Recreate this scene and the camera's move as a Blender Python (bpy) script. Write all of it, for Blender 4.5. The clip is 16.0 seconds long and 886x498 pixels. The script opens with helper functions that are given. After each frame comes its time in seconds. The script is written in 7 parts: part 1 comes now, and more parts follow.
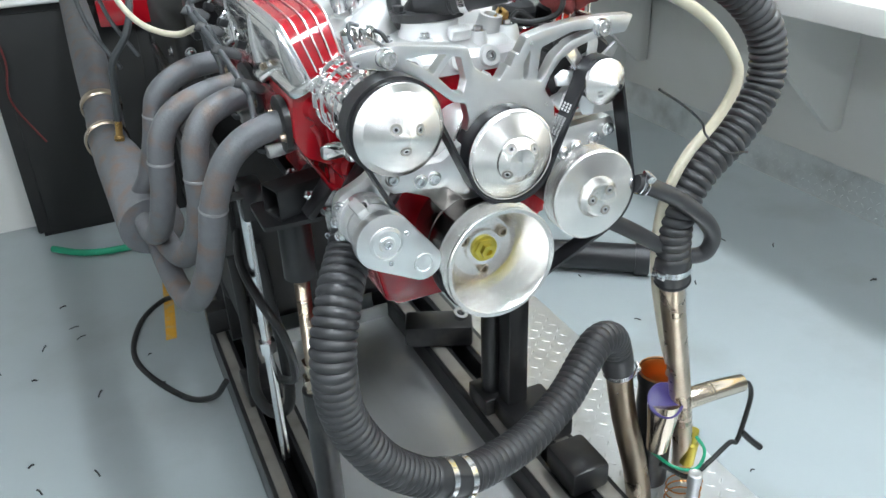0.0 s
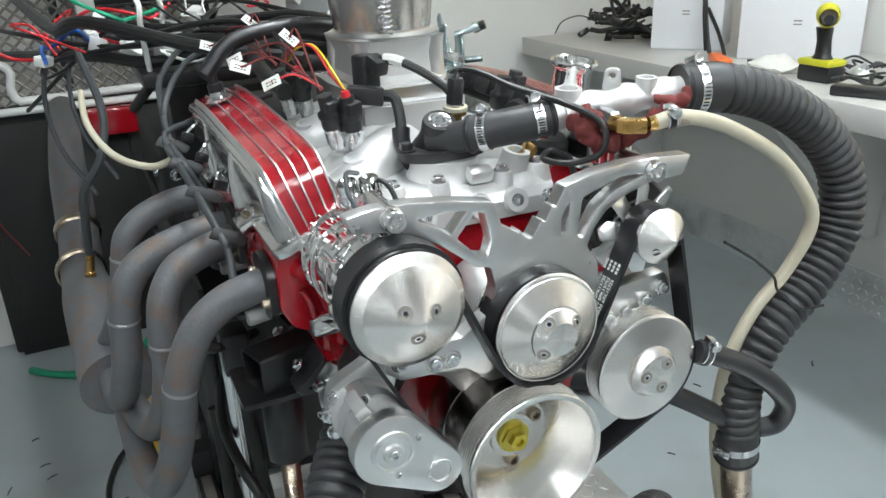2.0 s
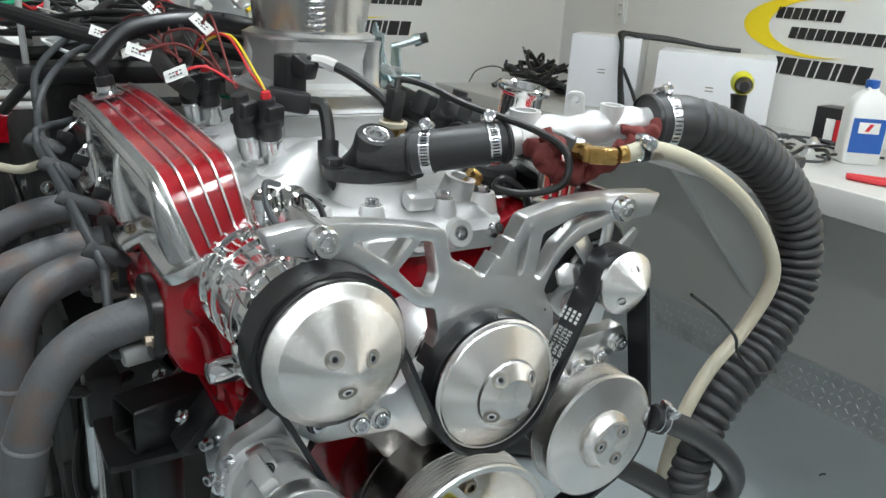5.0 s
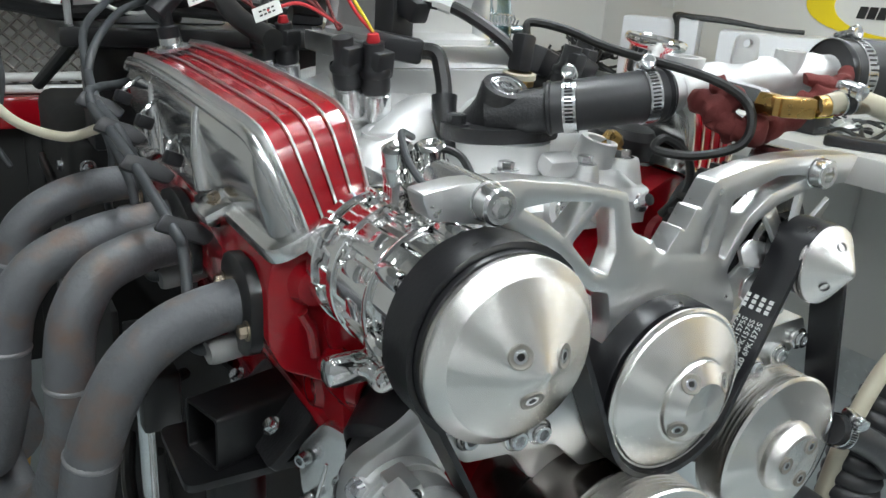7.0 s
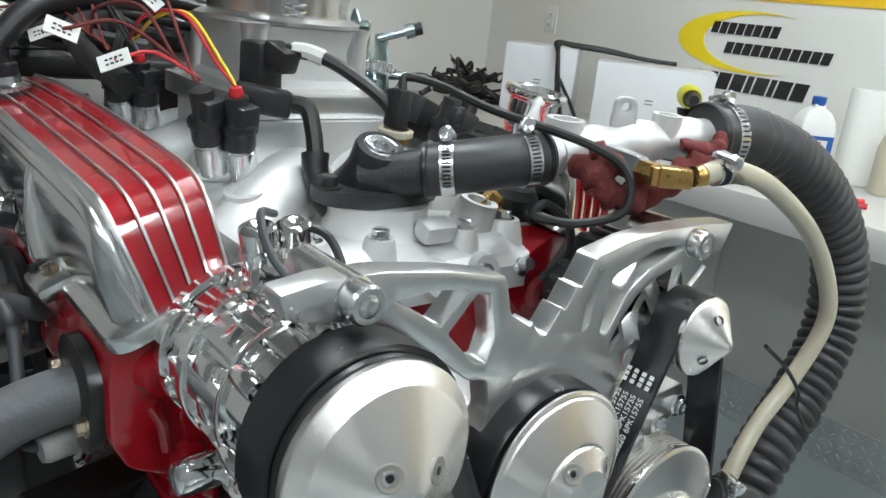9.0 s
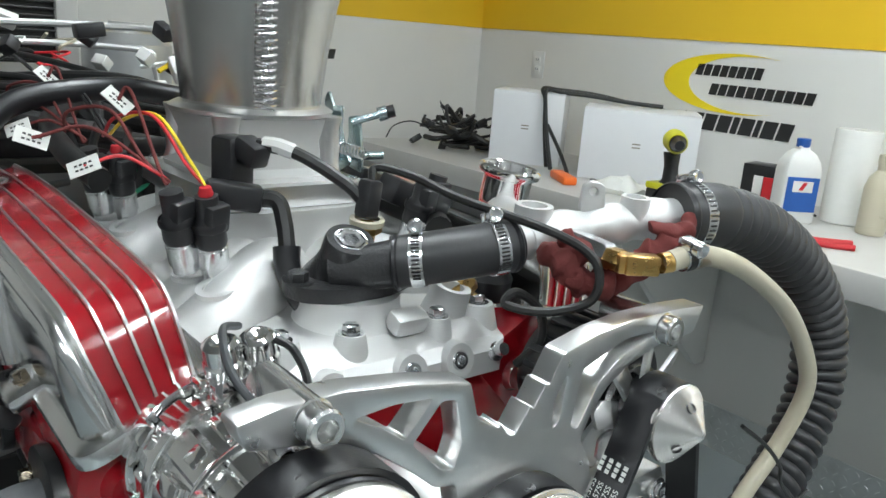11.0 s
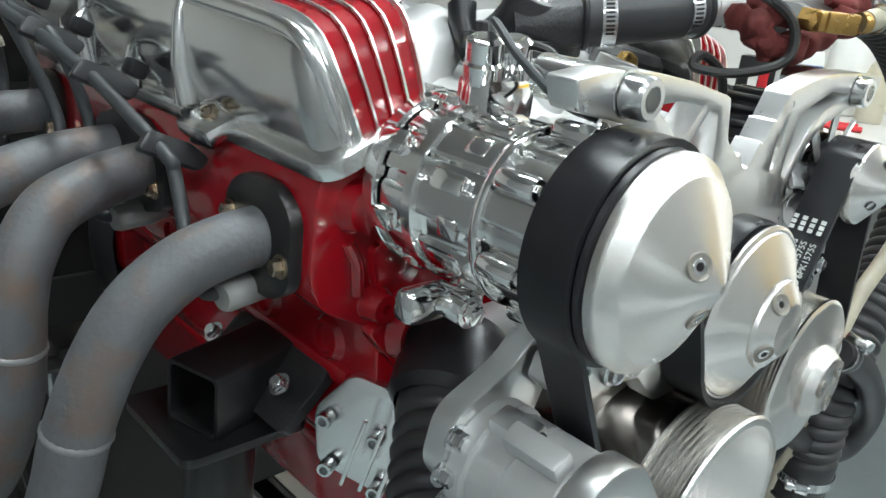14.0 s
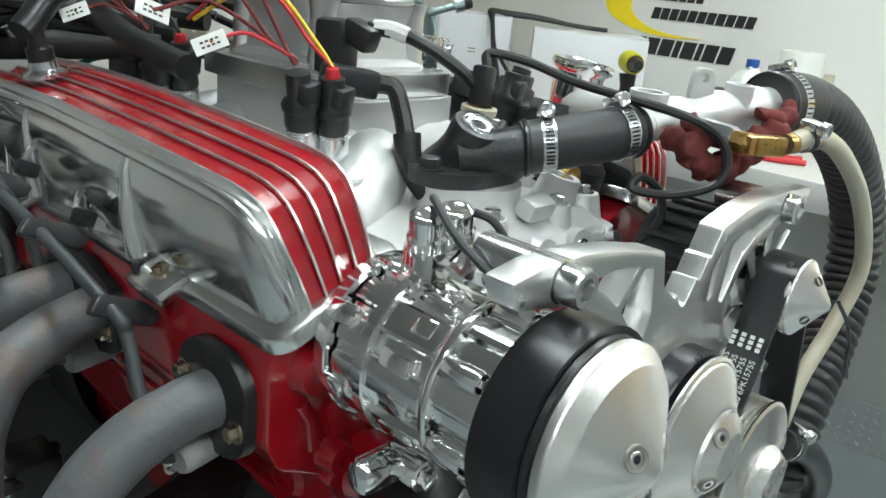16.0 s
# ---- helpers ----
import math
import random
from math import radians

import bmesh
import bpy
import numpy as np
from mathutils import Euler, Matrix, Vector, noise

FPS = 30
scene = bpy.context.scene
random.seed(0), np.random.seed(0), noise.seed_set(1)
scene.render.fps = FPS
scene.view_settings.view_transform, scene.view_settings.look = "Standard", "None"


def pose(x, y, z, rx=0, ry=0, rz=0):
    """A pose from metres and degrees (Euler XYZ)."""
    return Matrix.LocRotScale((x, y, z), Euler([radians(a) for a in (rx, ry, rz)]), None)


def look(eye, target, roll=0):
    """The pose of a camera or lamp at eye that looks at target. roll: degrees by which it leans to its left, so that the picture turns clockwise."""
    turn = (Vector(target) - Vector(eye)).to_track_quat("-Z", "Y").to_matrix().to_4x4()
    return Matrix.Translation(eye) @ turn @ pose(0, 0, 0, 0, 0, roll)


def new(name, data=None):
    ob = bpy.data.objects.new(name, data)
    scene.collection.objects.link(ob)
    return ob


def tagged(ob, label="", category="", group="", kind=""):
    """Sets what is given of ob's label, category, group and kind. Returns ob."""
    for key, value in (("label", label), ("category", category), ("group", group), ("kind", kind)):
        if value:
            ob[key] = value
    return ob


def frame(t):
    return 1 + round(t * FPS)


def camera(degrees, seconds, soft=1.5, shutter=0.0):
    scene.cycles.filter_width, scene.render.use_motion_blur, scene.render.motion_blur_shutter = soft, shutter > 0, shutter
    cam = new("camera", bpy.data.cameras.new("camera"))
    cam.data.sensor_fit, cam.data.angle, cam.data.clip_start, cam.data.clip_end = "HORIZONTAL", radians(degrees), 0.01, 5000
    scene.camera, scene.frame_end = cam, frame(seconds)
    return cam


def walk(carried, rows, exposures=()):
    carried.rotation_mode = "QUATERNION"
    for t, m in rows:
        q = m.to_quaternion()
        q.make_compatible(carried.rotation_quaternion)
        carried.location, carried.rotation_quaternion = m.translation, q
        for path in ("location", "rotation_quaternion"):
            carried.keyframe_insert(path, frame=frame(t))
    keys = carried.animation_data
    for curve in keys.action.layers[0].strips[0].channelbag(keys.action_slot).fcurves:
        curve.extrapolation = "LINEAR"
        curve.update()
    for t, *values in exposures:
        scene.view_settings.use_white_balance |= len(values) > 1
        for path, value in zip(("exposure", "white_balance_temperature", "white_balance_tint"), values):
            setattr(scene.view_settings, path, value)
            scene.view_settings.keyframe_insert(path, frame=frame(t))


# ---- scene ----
cam = camera(58.7, 16.0)
METRES, EYE, TILT, LEAN, TURN = 1.5, 1.49, -28.6, 1.9, -25.2
ROWS = [
    (0.0, 0.0, 0.0, 0.0, -0.0, 0.0, -0.0),
    (0.5, 0.0287, 0.0223, 0.0195, 0.7, 2.13, -0.31),
    (1.0, 0.018, 0.0563, 0.044, -0.37, 3.97, -0.51),
    (1.5, -0.0156, 0.1108, 0.067, 0.01, 4.73, 0.03),
    (2.0, -0.0116, 0.1422, 0.0854, 0.34, 6.13, 0.34),
    (2.5, -0.0163, 0.1429, 0.1013, -0.3, 9.28, 0.45),
    (3.0, -0.0317, 0.177, 0.0967, -2.76, 11.31, -0.85),
    (3.5, -0.047, 0.2109, 0.088, -6.08, 10.9, -1.71),
    (4.0, -0.0536, 0.2265, 0.0812, -8.28, 9.63, -1.94),
    (6.5, -0.0388, 0.3077, 0.0992, -5.88, 10.41, -2.42),
    (7.0, -0.106, 0.3541, 0.0865, -7.28, 9.83, -2.18),
    (7.5, -0.1586, 0.3878, 0.0896, -11.09, 10.1, -1.45),
    (8.0, -0.1668, 0.3929, 0.0912, -13.3, 9.89, -1.23),
    (8.5, -0.1342, 0.3793, 0.1098, -14.43, 10.35, -1.37),
    (9.0, -0.0949, 0.3749, 0.1255, -15.21, 10.76, -0.53),
    (9.5, -0.0743, 0.3761, 0.1387, -14.57, 11.13, -0.05),
    (12.0, -0.1107, 0.3492, 0.1337, -15.14, 13.27, 1.38),
    (12.5, -0.164, 0.367, 0.0888, -15.4, 12.81, 0.6),
    (13.0, -0.1968, 0.4023, 0.077, -17.17, 12.67, 0.71),
    (13.5, -0.2051, 0.4258, 0.0744, -18.54, 10.32, 0.87),
    (14.0, -0.2067, 0.436, 0.0695, -19.79, 7.98, 1.01),
    (14.5, -0.212, 0.4422, 0.0639, -20.19, 6.39, 0.73),
    (15.0, -0.2151, 0.4322, 0.0883, -20.53, 6.51, 1.16),
    (15.5, -0.2102, 0.4177, 0.1417, -21.46, 8.31, 3.14),
    (16.0, -0.2045, 0.4144, 0.1349, -22.04, 8.37, 3.62),
]
PATH = [(t, pose(-0.52, -0.89, EYE, TILT, LEAN, TURN) @ pose(METRES * x, METRES * y, METRES * z, 90 + pitch, roll, yaw)) for t, x, y, z, yaw, pitch, roll in ROWS]
PATH += [(6.3, look((-0.369, -0.454, 1.424), (0.602, 1.179, 0.799), 3.1)), (11.8, look((-0.408, -0.309, 1.446), (0.842, 1.171, 0.950), 4.1))]
PATH.sort(key=lambda row: row[0])
# the camera's own exposure and white balance drift down from the first seconds
walk(cam, PATH, [(0.0, 0.66, 6150, 6), (0.5, 0.46, 6200, 6), (1.0, 0.27, 6300, 6), (2.0, 0.14, 6400, 6), (4.0, -0.10, 6400, 6), (6.5, -0.16, 6400, 6), (8.0, -0.02, 6350, 6), (8.5, -0.04, 6350, 6), (9.5, -0.24, 6350, 4), (12.5, -0.22, 6350, 5), (13.0, -0.10, 6350, 4), (14.0, 0.08, 6350, 3), (14.5, 0.26, 6350, 3), (15.0, 0.26, 6350, 2), (16.0, -0.12, 6400, 0)])

# ---- light ----
world = bpy.data.worlds.new("room_air")
world.use_nodes = True
world.node_tree.nodes["Background"].inputs[0].default_value = (0.9, 0.95, 1.0, 1)
world.node_tree.nodes["Background"].inputs[1].default_value = 0.01
scene.world = world



# ---- materials ----
def ramp_pos(node, a, b):
    node.color_ramp.elements[0].position, node.color_ramp.elements[1].position = a, b


def material(name, base, rough=0.5, metal=0.0, vary=0.15, scale=40.0, bump=0.0, bump_scale=200.0, dirt=None, dirt_scale=6.0,
             dirt_amount=0.5, coat=0.0, stretch=None, spots=None):
    """A surface with fine grain, broad variation and optional stains of their own colour."""
    m = bpy.data.materials.new(name)
    m.use_nodes = True
    nt = m.node_tree
    n, l = nt.nodes, nt.links
    b = n["Principled BSDF"]
    tc = n.new("ShaderNodeTexCoord")
    mp = n.new("ShaderNodeMapping")
    l.new(tc.outputs["Object"], mp.inputs[0])
    if stretch:
        mp.inputs["Scale"].default_value = stretch
    noi = n.new("ShaderNodeTexNoise")
    noi.inputs["Scale"].default_value = scale
    noi.inputs["Detail"].default_value = 5
    l.new(mp.outputs[0], noi.inputs[0])
    mix = n.new("ShaderNodeMix")
    mix.data_type = "RGBA"
    lo = [max(0, c * (1 - vary)) for c in base]
    hi = [min(1, c * (1 + vary)) for c in base]
    mix.inputs[6].default_value = (*lo, 1)
    mix.inputs[7].default_value = (*hi, 1)
    l.new(noi.outputs[0], mix.inputs[0])
    out = mix.outputs[2]
    if dirt:
        dn = n.new("ShaderNodeTexNoise")
        dn.inputs["Scale"].default_value = dirt_scale
        dn.inputs["Detail"].default_value = 8
        l.new(tc.outputs["Object"], dn.inputs[0])
        rp = n.new("ShaderNodeValToRGB")
        ramp_pos(rp, 0.5, 0.75)
        l.new(dn.outputs[0], rp.inputs[0])
        mul = n.new("ShaderNodeMath")
        mul.operation = "MULTIPLY"
        mul.inputs[1].default_value = dirt_amount
        l.new(rp.outputs[0], mul.inputs[0])
        mx = n.new("ShaderNodeMix")
        mx.data_type = "RGBA"
        l.new(mul.outputs[0], mx.inputs[0])
        l.new(out, mx.inputs[6])
        mx.inputs[7].default_value = (*dirt, 1)
        out = mx.outputs[2]
    if spots:
        sn = n.new("ShaderNodeTexNoise")
        sn.inputs["Scale"].default_value = spots[1]
        sn.inputs["Detail"].default_value = 2
        l.new(tc.outputs["Object"], sn.inputs[0])
        rp = n.new("ShaderNodeValToRGB")
        ramp_pos(rp, spots[2], spots[2] + 0.03)
        l.new(sn.outputs[0], rp.inputs[0])
        mx = n.new("ShaderNodeMix")
        mx.data_type = "RGBA"
        l.new(rp.outputs[0], mx.inputs[0])
        l.new(out, mx.inputs[6])
        mx.inputs[7].default_value = (*spots[0], 1)
        out = mx.outputs[2]
    l.new(out, b.inputs["Base Color"])
    rr = n.new("ShaderNodeMapRange")
    rr.inputs[3].default_value = max(0.02, rough * 0.8)
    rr.inputs[4].default_value = min(1, rough * 1.2)
    l.new(noi.outputs[0], rr.inputs[0])
    l.new(rr.outputs[0], b.inputs["Roughness"])
    b.inputs["Metallic"].default_value = metal
    b.inputs["Coat Weight"].default_value = coat
    b.inputs["Coat Roughness"].default_value = 0.05
    if bump:
        bn = n.new("ShaderNodeTexNoise")
        bn.inputs["Scale"].default_value = bump_scale
        bn.inputs["Detail"].default_value = 4
        l.new(mp.outputs[0], bn.inputs[0])
        bp = n.new("ShaderNodeBump")
        bp.inputs["Strength"].default_value = bump
        bp.inputs["Distance"].default_value = 0.002
        l.new(bn.outputs[0], bp.inputs["Height"])
        l.new(bp.outputs[0], b.inputs["Normal"])
    return m


def turned(name, base, rough, aniso=0.8):
    """Lathe-turned metal: rings round the local y axis, with the fan-shaped sheen that they give."""
    m = material(name, base, rough, 1.0, 0.03, 60)
    n, l = m.node_tree.nodes, m.node_tree.links
    b = n["Principled BSDF"]
    tg = n.new("ShaderNodeTangent")
    tg.direction_type, tg.axis = "RADIAL", "Y"
    l.new(tg.outputs[0], b.inputs["Tangent"])
    l.remove(b.inputs["Roughness"].links[0])
    b.inputs["Roughness"].default_value = rough
    b.inputs["Anisotropic"].default_value = aniso
    return m


M_FLOOR = material("painted_concrete", (0.36, 0.40, 0.41), 0.35, 0, 0.07, 3, 0.08, 60, (0.22, 0.22, 0.2), 2.3, 0.45, spots=((0.16, 0.16, 0.16), 11, 0.79))
M_WALL = material("white_wall_paint", (0.74, 0.73, 0.70), 0.5, 0, 0.02, 8, 0.05, 150, (0.62, 0.6, 0.56), 1.5, 0.3)
# for the two walls out of view: grey tone gives the metal darker reflections
M_BACK = material("unseen_wall_grey", (0.31, 0.31, 0.315), 0.6, 0, 0.1, 5)
# ceiling is out of view; its grey is set darker to deepen metal reflections
M_CEIL = material("contrast_grey_ceiling", (0.36, 0.36, 0.36), 0.7, 0, 0.06, 6)
M_YELLOW = material("yellow_wall_paint", (0.80, 0.50, 0.02), 0.45, 0, 0.03, 8, 0.04, 150)
M_SIGNY = material("yellow_vinyl", (0.85, 0.66, 0.02), 0.4, 0, 0.02, 30)
M_SIGNK = material("black_vinyl", (0.02, 0.02, 0.02), 0.4, 0, 0.1, 30)
M_COUNTER = material("grey_laminate", (0.56, 0.55, 0.53), 0.35, 0, 0.03, 90, 0, 0, (0.4, 0.39, 0.37), 3, 0.35)
M_TREAD = material("bright_tread_plate", (0.74, 0.75, 0.75), 0.38, 0.85, 0.08, 25, 0.05, 90, (0.35, 0.34, 0.32), 7, 0.5)
M_STEEL = material("brushed_steel_sheet", (0.68, 0.69, 0.69), 0.36, 0.75, 0.06, 30, 0.03, 120, (0.4, 0.4, 0.4), 5, 0.4, stretch=(1, 0.1, 1))
M_BLACKSTEEL = material("black_painted_steel", (0.011, 0.011, 0.012), 0.32, 0, 0.3, 30, 0.08, 150, (0.05, 0.045, 0.04), 24, 0.4)
M_GREYSTEEL = material("worn_steel_strip", (0.33, 0.31, 0.28), 0.5, 0.6, 0.2, 30, 0.1, 100, (0.1, 0.09, 0.08), 15, 0.5)
M_RED = material("glossy_red_enamel", (0.30, 0.004, 0.010), 0.16, 0, 0.12, 25, 0.06, 70, coat=0.8)
M_REDFIN = material("red_powder_coat", (0.33, 0.006, 0.013), 0.2, 0, 0.08, 60, 0.05, 300, coat=0.7)
M_POL = material("polished_aluminium", (0.86, 0.86, 0.85), 0.23, 1, 0.05, 20, 0.02, 400)
M_COVER = material("buffed_cover_aluminium", (0.74, 0.74, 0.73), 0.15, 1, 0.10, 12, 0.015, 300, (0.55, 0.55, 0.54), 9, 0.5)
M_SATIN = material("machined_aluminium", (0.84, 0.84, 0.835), 0.30, 1, 0.05, 50, 0.02, 500)
M_CAST = material("bead_blasted_cast_aluminium", (0.66, 0.66, 0.655), 0.46, 0.6, 0.05, 60, 0.12, 900, (0.66, 0.66, 0.65), 12, 0.4)
M_CHROME = material("chrome_plate", (0.92, 0.92, 0.91), 0.11, 1, 0.03, 30, 0.008, 90)
M_TURNED = turned("turned_aluminium", (0.84, 0.82, 0.79), 0.26, 1.0)
M_DARKTURN = turned("smoked_turned_steel", (0.32, 0.29, 0.27), 0.16)
M_RUBBER = material("black_rubber", (0.014, 0.014, 0.016), 0.3, 0, 0.3, 40, 0.06, 300)
M_HOSE = material("grey_black_hose_rubber", (0.034, 0.034, 0.036), 0.42, 0, 0.2, 25, 0.1, 200)
M_WIRE = material("black_wire_sheath", (0.012, 0.012, 0.012), 0.4, 0, 0.3, 60)
M_GWIRE = material("grey_ignition_wire", (0.05, 0.054, 0.058), 0.5, 0, 0.12, 60)
M_PIPE = material("blasted_mild_steel_tube", (0.135, 0.137, 0.145), 0.55, 0.2, 0.26, 38, 0.4, 200, (0.19, 0.11, 0.065), 26, 0.8)
M_PIPEWELD = material("weld_bead_steel", (0.30, 0.30, 0.30), 0.45, 0.6, 0.2, 80, 0.3, 300)
M_STAIN = material("heat_stained_stainless", (0.42, 0.35, 0.27), 0.28, 1, 0.2, 12, 0.05, 60, (0.2, 0.13, 0.08), 8, 0.5)
M_GALV = material("bright_zinc_steel", (0.72, 0.73, 0.74), 0.22, 1, 0.08, 60, 0.1, 200)
M_BRASS = material("brass", (0.60, 0.38, 0.13), 0.28, 1, 0.12, 50, 0.05, 200)
M_GOLDZ = material("yellow_zinc", (0.62, 0.52, 0.10), 0.3, 1, 0.15, 40)
M_BLKCAST = material("rough_black_casting", (0.03, 0.03, 0.032), 0.36, 0.2, 0.3, 60, 0.35, 350)
M_PLAST = material("black_plastic", (0.02, 0.02, 0.022), 0.35, 0, 0.2, 60)
M_WHITEPL = material("white_plastic", (0.74, 0.74, 0.72), 0.4, 0, 0.04, 40)
M_LABEL = material("white_paper_label", (0.75, 0.75, 0.72), 0.6, 0, 0.03, 60)
M_CARD = material("white_cardboard", (0.72, 0.73, 0.75), 0.6, 0, 0.02, 30, 0.04, 200)
M_CLOTH = material("maroon_shop_cloth", (0.13, 0.022, 0.020), 0.9, 0, 0.25, 30, 0.4, 500)
M_CREAM = material("milky_vinyl_hose", (0.52, 0.48, 0.37), 0.3, 0, 0.06, 15, 0, 0, (0.5, 0.42, 0.28), 5, 0.4)
M_REDW = material("red_wire", (0.55, 0.02, 0.03), 0.45, 0, 0.1, 60)
M_YELW = material("yellow_wire", (0.75, 0.55, 0.02), 0.45, 0, 0.1, 60)
M_ORGW = material("orange_plastic", (0.85, 0.16, 0.02), 0.4, 0, 0.08, 60)
M_GRNW = material("green_wire", (0.02, 0.30, 0.16), 0.45, 0, 0.1, 60)
M_BLUEP = material("blue_plastic", (0.02, 0.10, 0.38), 0.4, 0, 0.1, 40)
M_LIME = material("lime_yellow_plastic", (0.62, 0.60, 0.03), 0.4, 0, 0.1, 40)
M_DARK = material("soot_black_panel", (0.012, 0.012, 0.012), 0.6, 0, 0.4, 8, 0.1, 60, (0.04, 0.035, 0.03), 4, 0.4)
M_COPPER = material("copper_inside", (0.62, 0.28, 0.09), 0.3, 1, 0.15, 20)
M_PURPLE = material("purple_plastic", (0.045, 0.03, 0.16), 0.35, 0, 0.1, 40)
M_CHAMP = material("champagne_plated_metal", (0.72, 0.63, 0.52), 0.16, 1, 0.06, 30)
M_TEAL = material("blue_zinc_linkage", (0.55, 0.66, 0.68), 0.25, 1, 0.1, 50)
M_BOOT = material("grey_silicone_boot", (0.30, 0.30, 0.29), 0.5, 0, 0.06, 60)
M_ORANGE = material("floor_marking_orange", (0.72, 0.38, 0.03), 0.5, 0, 0.15, 40, 0, 0, (0.42, 0.42, 0.38), 25, 0.7)


# ---- building helpers ----
def part(name, bm, mat, parent=None, label="", smooth=True, angle=35.0, origin=None):
    me = bpy.data.meshes.new(name)
    bmesh.ops.recalc_face_normals(bm, faces=bm.faces)
    if smooth:
        for f in bm.faces:
            f.smooth = True
        lim = radians(angle)
        for e in bm.edges:
            if len(e.link_faces) == 2 and e.calc_face_angle(0) > lim:
                e.smooth = False
    if origin:
        bmesh.ops.translate(bm, vec=-Vector(origin), verts=bm.verts)
    bm.to_mesh(me)
    bm.free()
    me.materials.append(mat)
    ob = new(name, me)
    if origin:
        ob.location = origin
    if parent:
        ob.parent = parent
        if parent.location.length > 0:
            ob.matrix_parent_inverse = Matrix.Translation(-parent.location)
    if label:
        tagged(ob, label)
    return ob


def thing(name, label, category, at=(0, 0, 0), group="", kind=""):
    ob = new(name)
    ob.empty_display_size = 0.05
    ob.location = at
    return tagged(ob, label, category, group, kind)


def local(bm, m):
    bmesh.ops.transform(bm, matrix=m, verts=bm.verts)
    return bm


def box(sx, sy, sz, at=(0, 0, 0), bevel=0.0, seg=2, rot=None):
    bm = bmesh.new()
    bmesh.ops.create_cube(bm, size=1, matrix=Matrix.Diagonal((sx, sy, sz, 1)))
    if bevel:
        bmesh.ops.bevel(bm, geom=bm.edges[:], offset=bevel, segments=seg, affect="EDGES", profile=0.5)
    m = Matrix.Translation(at)
    if rot:
        m = m @ Euler([radians(a) for a in rot]).to_matrix().to_4x4()
    return local(bm, m)


def lathe(profile, steps=48, at=(0, 0, 0), direction=(0, -1, 0)):
    """Turns (radius, height) pairs round an axis that starts at `at` and runs along `direction`. Local axis is y when direction is -y."""
    bm = bmesh.new()
    d = Vector(direction).normalized()
    ref = Vector((0, 0, 1)) if abs(d.z) < 0.9 else Vector((1, 0, 0))
    u = d.cross(ref).normalized()
    v = d.cross(u)
    rings = []
    for r, h in profile:
        c = Vector(at) + d * h
        if r < 1e-6:
            rings.append([bm.verts.new(c)])
        else:
            rings.append([bm.verts.new(c + (u * math.cos(a) + v * math.sin(a)) * r) for a in (2 * math.pi * i / steps for i in range(steps))])
    for a, b in zip(rings, rings[1:]):
        if len(a) == 1 and len(b) == 1:
            continue
        for i in range(steps):
            j = (i + 1) % steps
            if len(a) == 1:
                bm.faces.new((a[0], b[j], b[i]))
            elif len(b) == 1:
                bm.faces.new((a[i], a[j], b[0]))
            else:
                bm.faces.new((a[i], a[j], b[j], b[i]))
    return bm


def spline(points, n=10):
    """Catmull-Rom through the points."""
    p = [Vector(q) for q in points]
    p = [p[0] * 2 - p[1]] + p + [p[-1] * 2 - p[-2]]
    out = []
    for i in range(1, len(p) - 2):
        a, b, c, d = p[i - 1:i + 3]
        for k in range(n):
            t = k / n
            out.append(0.5 * (2 * b + (c - a) * t + (2 * a - 5 * b + 4 * c - d) * t * t + (3 * b - a - 3 * c + d) * t ** 3))
    out.append(p[-2])
    return out


def sweep(path, radius, sides=12, caps=True, inner=0.0):
    """A tube along a list of points; radius is a number or a function of (share, length) along it."""
    bm = bmesh.new()
    pts = [Vector(q) for q in path]
    lens = [0.0]
    for a, b in zip(pts, pts[1:]):
        lens.append(lens[-1] + (b - a).length)
    tan = [(pts[min(i + 1, len(pts) - 1)] - pts[max(i - 1, 0)]).normalized() for i in range(len(pts))]
    u = tan[0].orthogonal().normalized()
    rings = []
    for i, p in enumerate(pts):
        u = (u - tan[i] * u.dot(tan[i])).normalized()
        v = tan[i].cross(u)
        r = radius(lens[i] / lens[-1], lens[i]) if callable(radius) else radius
        rings.append([bm.verts.new(p + (u * math.cos(2 * math.pi * k / sides) + v * math.sin(2 * math.pi * k / sides)) * r) for k in range(sides)])
    for a, b in zip(rings, rings[1:]):
        for k in range(sides):
            j = (k + 1) % sides
            bm.faces.new((a[k], a[j], b[j], b[k]))
    if caps:
        if inner:
            for ring, s in ((rings[0], 1), (rings[-1], -1)):
                c = sum((q.co for q in ring), Vector()) / sides
                t = tan[0] if s > 0 else -tan[-1]
                mid = [bm.verts.new(c + (q.co - c) * inner) for q in ring]
                deep = [bm.verts.new(c + (q.co - c) * inner + t * 0.02) for q in ring]
                for k in range(sides):
                    j = (k + 1) % sides
                    bm.faces.new((ring[k], ring[j], mid[j], mid[k]))
                    bm.faces.new((mid[k], mid[j], deep[j], deep[k]))
                bm.faces.new(deep)
        else:
            bm.faces.new(rings[0])
            bm.faces.new(rings[-1])
    return bm


